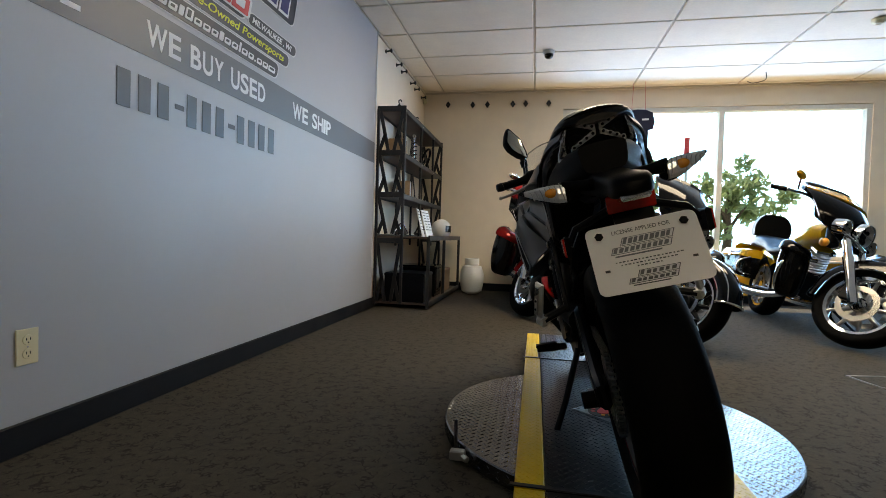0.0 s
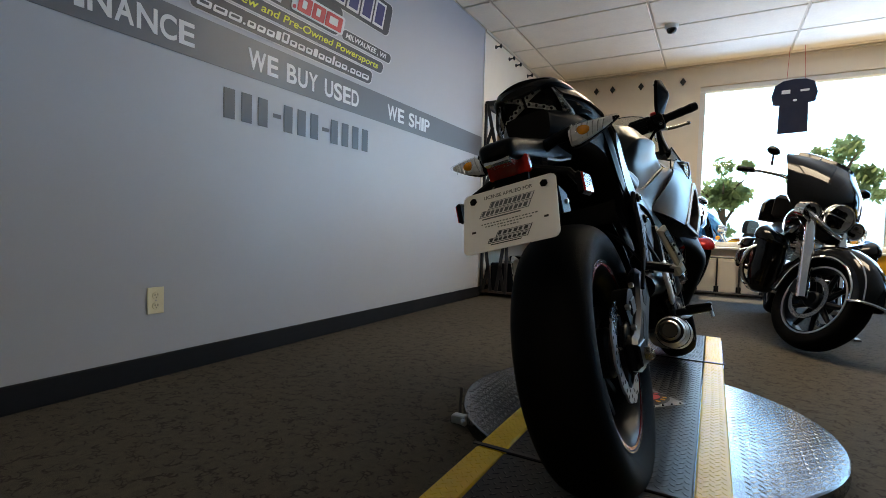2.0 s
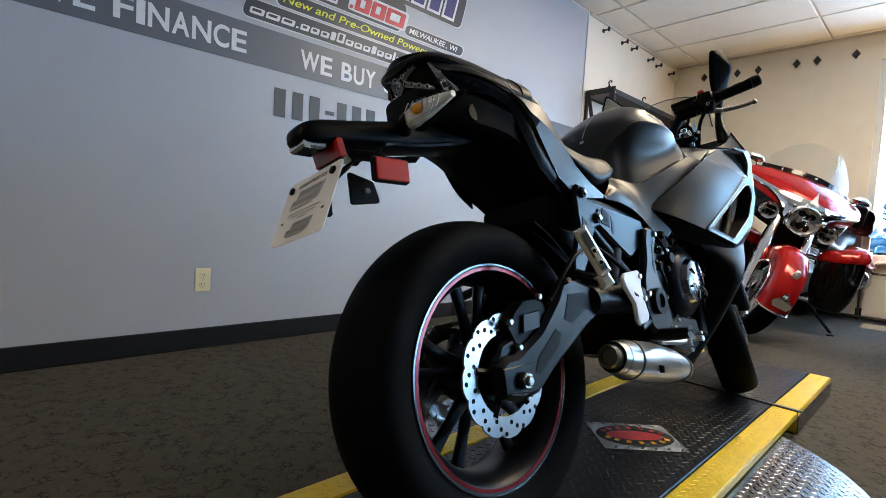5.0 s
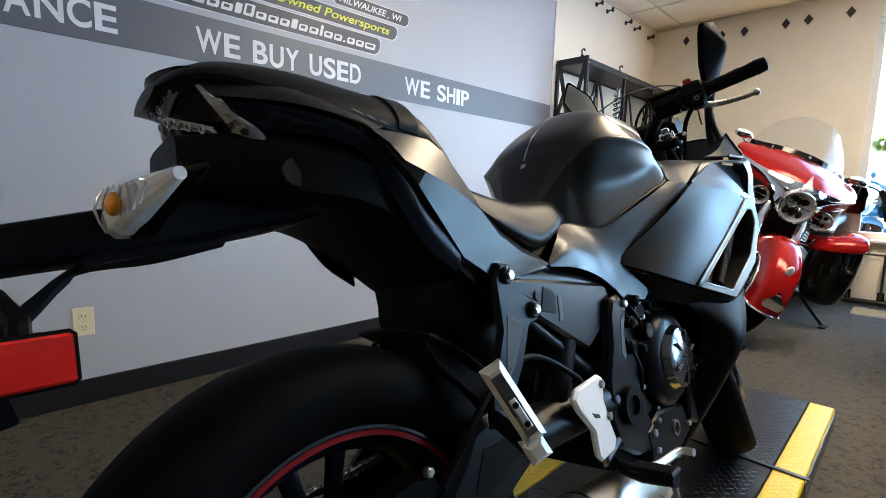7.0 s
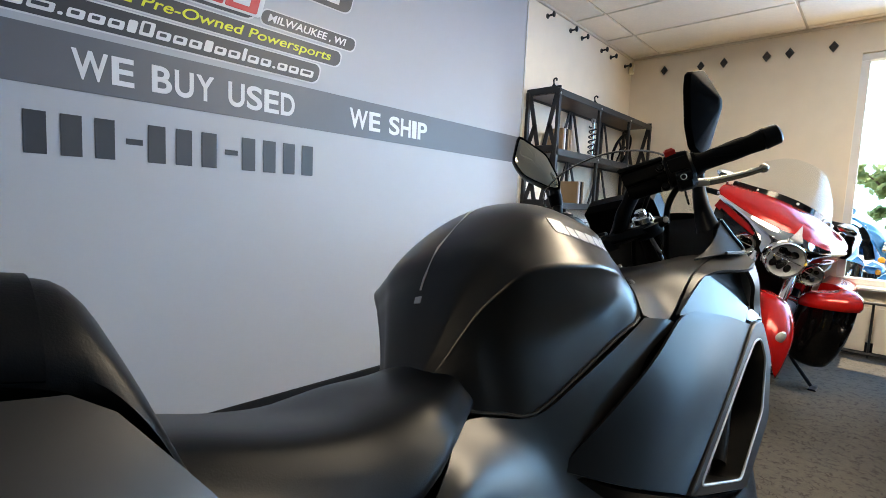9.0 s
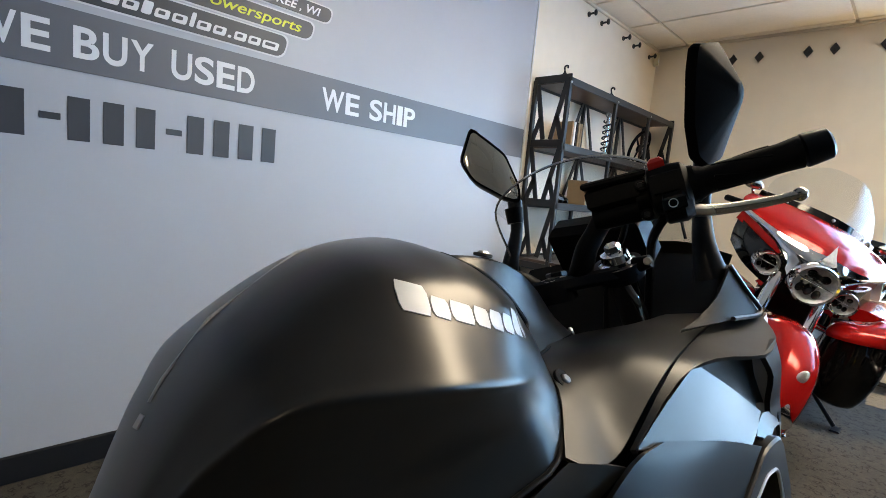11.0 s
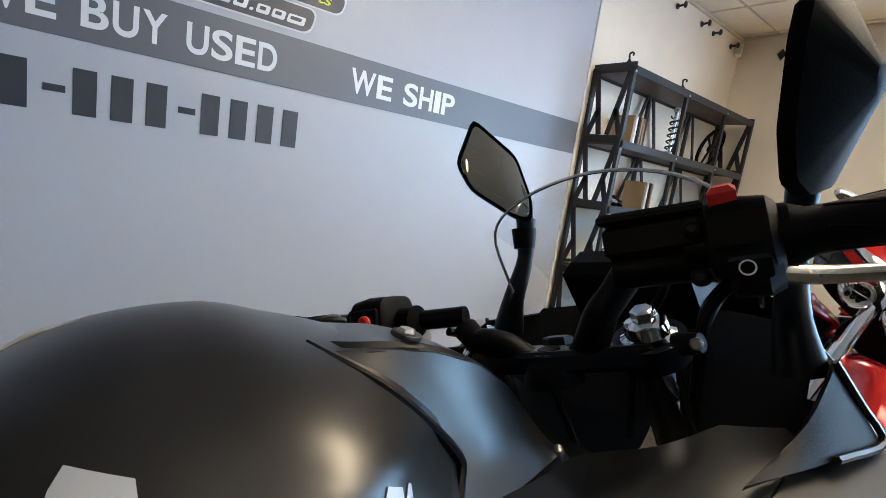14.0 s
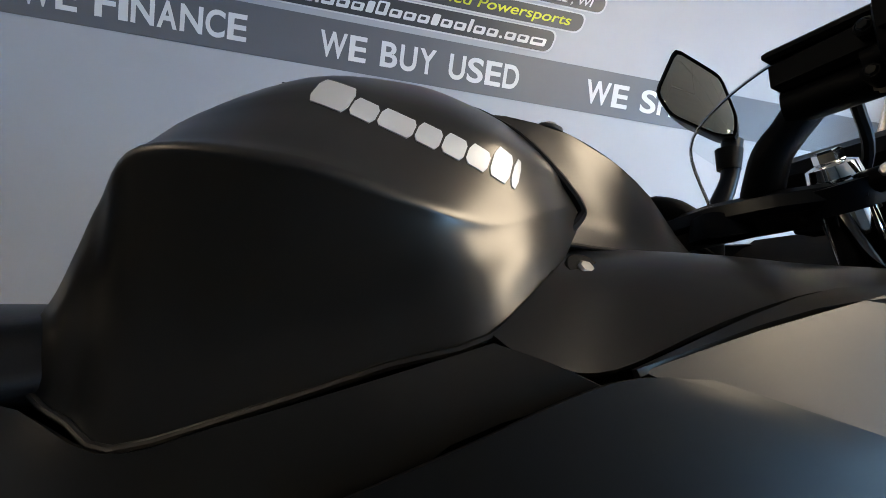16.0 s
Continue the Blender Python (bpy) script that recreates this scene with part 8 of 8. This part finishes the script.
        hb = part("handlebar", G().tube([(1.1, s * 0.08, 1.0), (1.02, s * 0.2, 1.06), (0.9, s * 0.34, 1.05), (0.78, s * 0.42, 1.03)], 0.013, 10, 4), CHROME, b)
        part("grip", G().tube([(0.87, s * 0.36, 1.045), (0.77, s * 0.425, 1.028)], 0.019, 14), BLACK_PLASTIC, hb)
        if dark:
            mr = part("mirror", G().ball((1.0, s * 0.385, 1.19), (0.028, 0.05, 0.03), 16, 10), GLOSS_BLACK, b)
            part("mirror_stalk", G().tube([(0.98, s * 0.33, 1.1), (1.0, s * 0.38, 1.18)], 0.008, 8), CHROME, mr)
            continue
        mr = part("mirror", G().ball((0.95, s * 0.4, 1.17), (0.028, 0.065, 0.032), 16, 10), CHROME if paint is RED_PAINT else paint, b)
        part("mirror_stalk", G().tube([(0.93, s * 0.32, 1.07), (0.95, s * 0.38, 1.14), (0.95, s * 0.41, 1.18)], 0.008, 8), CHROME, mr)
        if not hood:
            part("turn_signal", G().ball((1.3, s * 0.26, 0.68), (0.035, 0.035, 0.035), 14, 8), AMBER_LENS, b)
    eng = part("engine", G().box((0.72, 0, 0.4), (0.46, 0.26, 0.26), bevel=0.05), SATIN_BLACK, b)
    for x, a in ((0.62, -22), (0.84, 22)):
        for k in range(8):
            part("fin", G().disc(0.085 - 0.001 * k, 0.012, Vector((x, 0, 0.5)) + Vector((math.sin(radians(a)), 0, math.cos(radians(a)))) * (0.03 + k * 0.024), (math.sin(radians(a)), 0, math.cos(radians(a))), 24), ALLOY, eng)
        part("rocker_cover", G().box(Vector((x, 0, 0.5)) + Vector((math.sin(radians(a)), 0, math.cos(radians(a)))) * 0.25, (0.16, 0.15, 0.06), Matrix.Rotation(radians(a), 3, "Y"), 0.02), CHROME, eng)
    part("air_cleaner", G().disc(0.09, 0.06, (0.74, -0.18, 0.6), n=28, bevel=0.02), CHROME, eng)
    part("primary_cover", G().disc(0.13, 0.05, (0.66, -0.15, 0.38), n=32, bevel=0.015), CHROME, eng)
    if trunk:
        tk = part("trunk", G().smooth_grid([[(x, sy * w, z) for sy, z in ((-1, 0.84), (-1.02, 0.95), (-0.9, 1.06), (0, 1.09), (0.9, 1.06), (1.02, 0.95), (1, 0.84), (0, 0.83))] for x, w in ((-0.55, 0.22), (-0.48, 0.28), (-0.25, 0.29), (-0.14, 0.26))], 2, 2, True, True), GLOSS_BLACK if hood else paint, b)
        part("backrest", G().box((-0.12, 0, 1.0), (0.07, 0.4, 0.22), Matrix.Rotation(radians(12), 3, "Y"), 0.03), LEATHER, tk)
    else:
        part("backrest", G().smooth_grid([[(-0.3 + dx, sy * 0.17, z) for sy, z in ((-1, 0.85), (-1.05, 0.97), (-0.7, 1.08), (0, 1.1), (0.7, 1.08), (1.05, 0.97), (1, 0.85))] for dx in (0, 0.04, 0.09)], 3, 3, False, True), LEATHER, b)
        part("tail_cowl", G().smooth_grid([[(-0.5, y, 0.5), (-0.52, y, 0.62), (-0.4, y, 0.72), (-0.25, y, 0.74)] for y in (-0.26, -0.1, 0.1, 0.26)], 3, 3), two_tone, b)
    foot_z = 0.4 * math.tan(radians(lean)) - 0.006
    part("side_stand", G().tube([(0.85, 0.16, 0.28), (0.9, 0.27, 0.18), (0.95, 0.395, foot_z + 0.008)], 0.012, 8), SATIN_BLACK, b)
    part("stand_foot", G().box((0.965, 0.405, foot_z + 0.002), (0.1, 0.045, 0.012), Matrix.Rotation(radians(lean), 3, "X"), 0.004), SATIN_BLACK, b)
    part("dash_stalk", G().tube([(1.2, 0, 0.75), (1.12, 0, 1.0)], 0.05, 14), BLACK_PLASTIC, b)
    part("tail_lamp", G().ball((-0.43, 0, 0.68), (0.025, 0.06, 0.03), 14, 8), RED_LENS, b)
    return b


def parked(x, y, heading=0.0, lean=10.5):
    """A bike whose front tyre stands at x, y, facing the camera's side of the room, leaning to its left."""
    a, t = radians(heading), radians(lean)
    f = Vector((math.sin(a), -math.cos(a), 0))
    l0 = Vector((math.cos(a), math.sin(a), 0))
    u = Vector((0, 0, 1)) * math.cos(t) + l0 * math.sin(t)
    l = l0 * math.cos(t) - Vector((0, 0, 1)) * math.sin(t)
    o = Vector((x, y, 0.012)) - f * 1.62
    return Matrix(((f.x, l.x, u.x, o.x), (f.y, l.y, u.y, o.y), (f.z, l.z, u.z, o.z), (0, 0, 0, 1)))


def sized(k):
    """Scale about the foot of the front tyre."""
    return Matrix.Translation((1.62, 0, 0)) @ Matrix.Scale(k, 4) @ Matrix.Translation((-1.62, 0, 0))


touring_bike(parked(1.482, 5.154, -0.9, 12.5), RED_PAINT, "glossy red touring motorcycle with a chrome nose and clear screen", trunk=True, wide=1.05, hood=True, steered=31.7, lean=12.5)
touring_bike(parked(2.575, 4.3, 0, 9.5) @ sized(0.94), GLOSS_BLACK, "glossy black touring motorcycle with chrome forks", trunk=True, wide=0.82, steered=34, clear_screen=False, dark=True, lean=9.5)
touring_bike(parked(3.8, 4.6, -3, 10) @ sized(0.95), YELLOW_PAINT, "yellow and black touring motorcycle with a chrome fork", wide=0.92, steered=40, clear_screen=False, lean=10, black_front=True)

# ---- outside ----
g = G()
g.box((0, 157.5, -0.15), (600, 300, 0.06), bevel=0.001)
single("ground", g, CONCRETE, "pale sunlit concrete parking lot", "ground", kind="structure")
bd = single("backdrop", G().shell([[(160 * math.sin(a), 10 + 160 * math.cos(a), z) for z in (-5, 40, 90)] for a in [radians(q) for q in range(-80, 81, 10)]], 0.5, 1, 1, (0, 600, 0)), OUTSIDE, "white hazy overbright sky", "sky", kind="structure")


def tree(x, y, h, r, seed):
    rnd = random.Random(seed)
    t = thing("tree", pose(x, y, -0.12), "leafy green street tree beyond the parking lot", "tree", "trees outside")
    part("trunk", G().tube([(0, 0, 0), (0.05, 0, h * 0.3), (0, 0.08, h * 0.6)], [0.22, 0.16, 0.08], 10, 3), BARK, t)
    for k in range(5):
        a = k * 1.256 + rnd.random()
        part("limb", G().tube([(0, 0, h * (0.3 + 0.06 * k)), (r * 0.4 * math.cos(a), r * 0.4 * math.sin(a), h * (0.5 + 0.06 * k)), (r * 0.7 * math.cos(a), r * 0.7 * math.sin(a), h * (0.62 + 0.05 * k))], [0.09, 0.05, 0.02], 7, 3), BARK, t)
    g = G()
    cl = [(rnd.gauss(0, r * 0.42), rnd.gauss(0, r * 0.42), h * 0.62 + rnd.gauss(0, h * 0.16), r * rnd.uniform(0.18, 0.36)) for _ in range(26)]
    for cx, cy, cz, cr in cl:
        for _ in range(46):
            d = Vector((rnd.gauss(0, 1), rnd.gauss(0, 1), rnd.gauss(0, 0.8))).normalized() * cr * rnd.uniform(0.5, 1)
            c = Vector((cx, cy, cz)) + d
            u = Vector((rnd.gauss(0, 1), rnd.gauss(0, 1), rnd.gauss(0, 1))).normalized() * 0.2
            w = u.orthogonal().normalized() * 0.12
            o = len(g.v)
            g.v += [tuple(c - u), tuple(c + w), tuple(c + u), tuple(c - w)]
            g.f.append((o, o + 1, o + 2, o + 3))
    me = bpy.data.meshes.new("crown")
    me.from_pydata(g.v, [], g.f)
    tagged(part("crown", me, LEAVES, t), kind="stuff")


tree(9.9, 24, 4.6, 1.6, 3)
tree(6.3, 25, 5.0, 1.5, 4)
tree(2.4, 27, 4.2, 1.4, 5)
pl = thing("sign_pole", pose(4.75, 12, -0.12), "thin grey pole with a red top sign outside", "pole")
part("pole", G().tube([(0, 0, 0), (0, 0, 2.6)], 0.03, 10), ALLOY, pl)
part("sign", G().box((0, 0, 2.85), (0.1, 0.04, 0.6), bevel=0.01), RED_VINYL, pl)
bo = touring_bike(parked(2.4, 9.4, 70), BLUE_PAINT, "blue touring motorcycle parked outside the window", trunk=True)
bo.matrix_basis = Matrix.Translation((0, 0, -0.12)) @ bo.matrix_basis
bo = touring_bike(parked(4.1, 9.6, 55), YELLOW_PAINT, "yellow touring motorcycle parked outside the window")
bo.matrix_basis = Matrix.Translation((0, 0, -0.12)) @ bo.matrix_basis
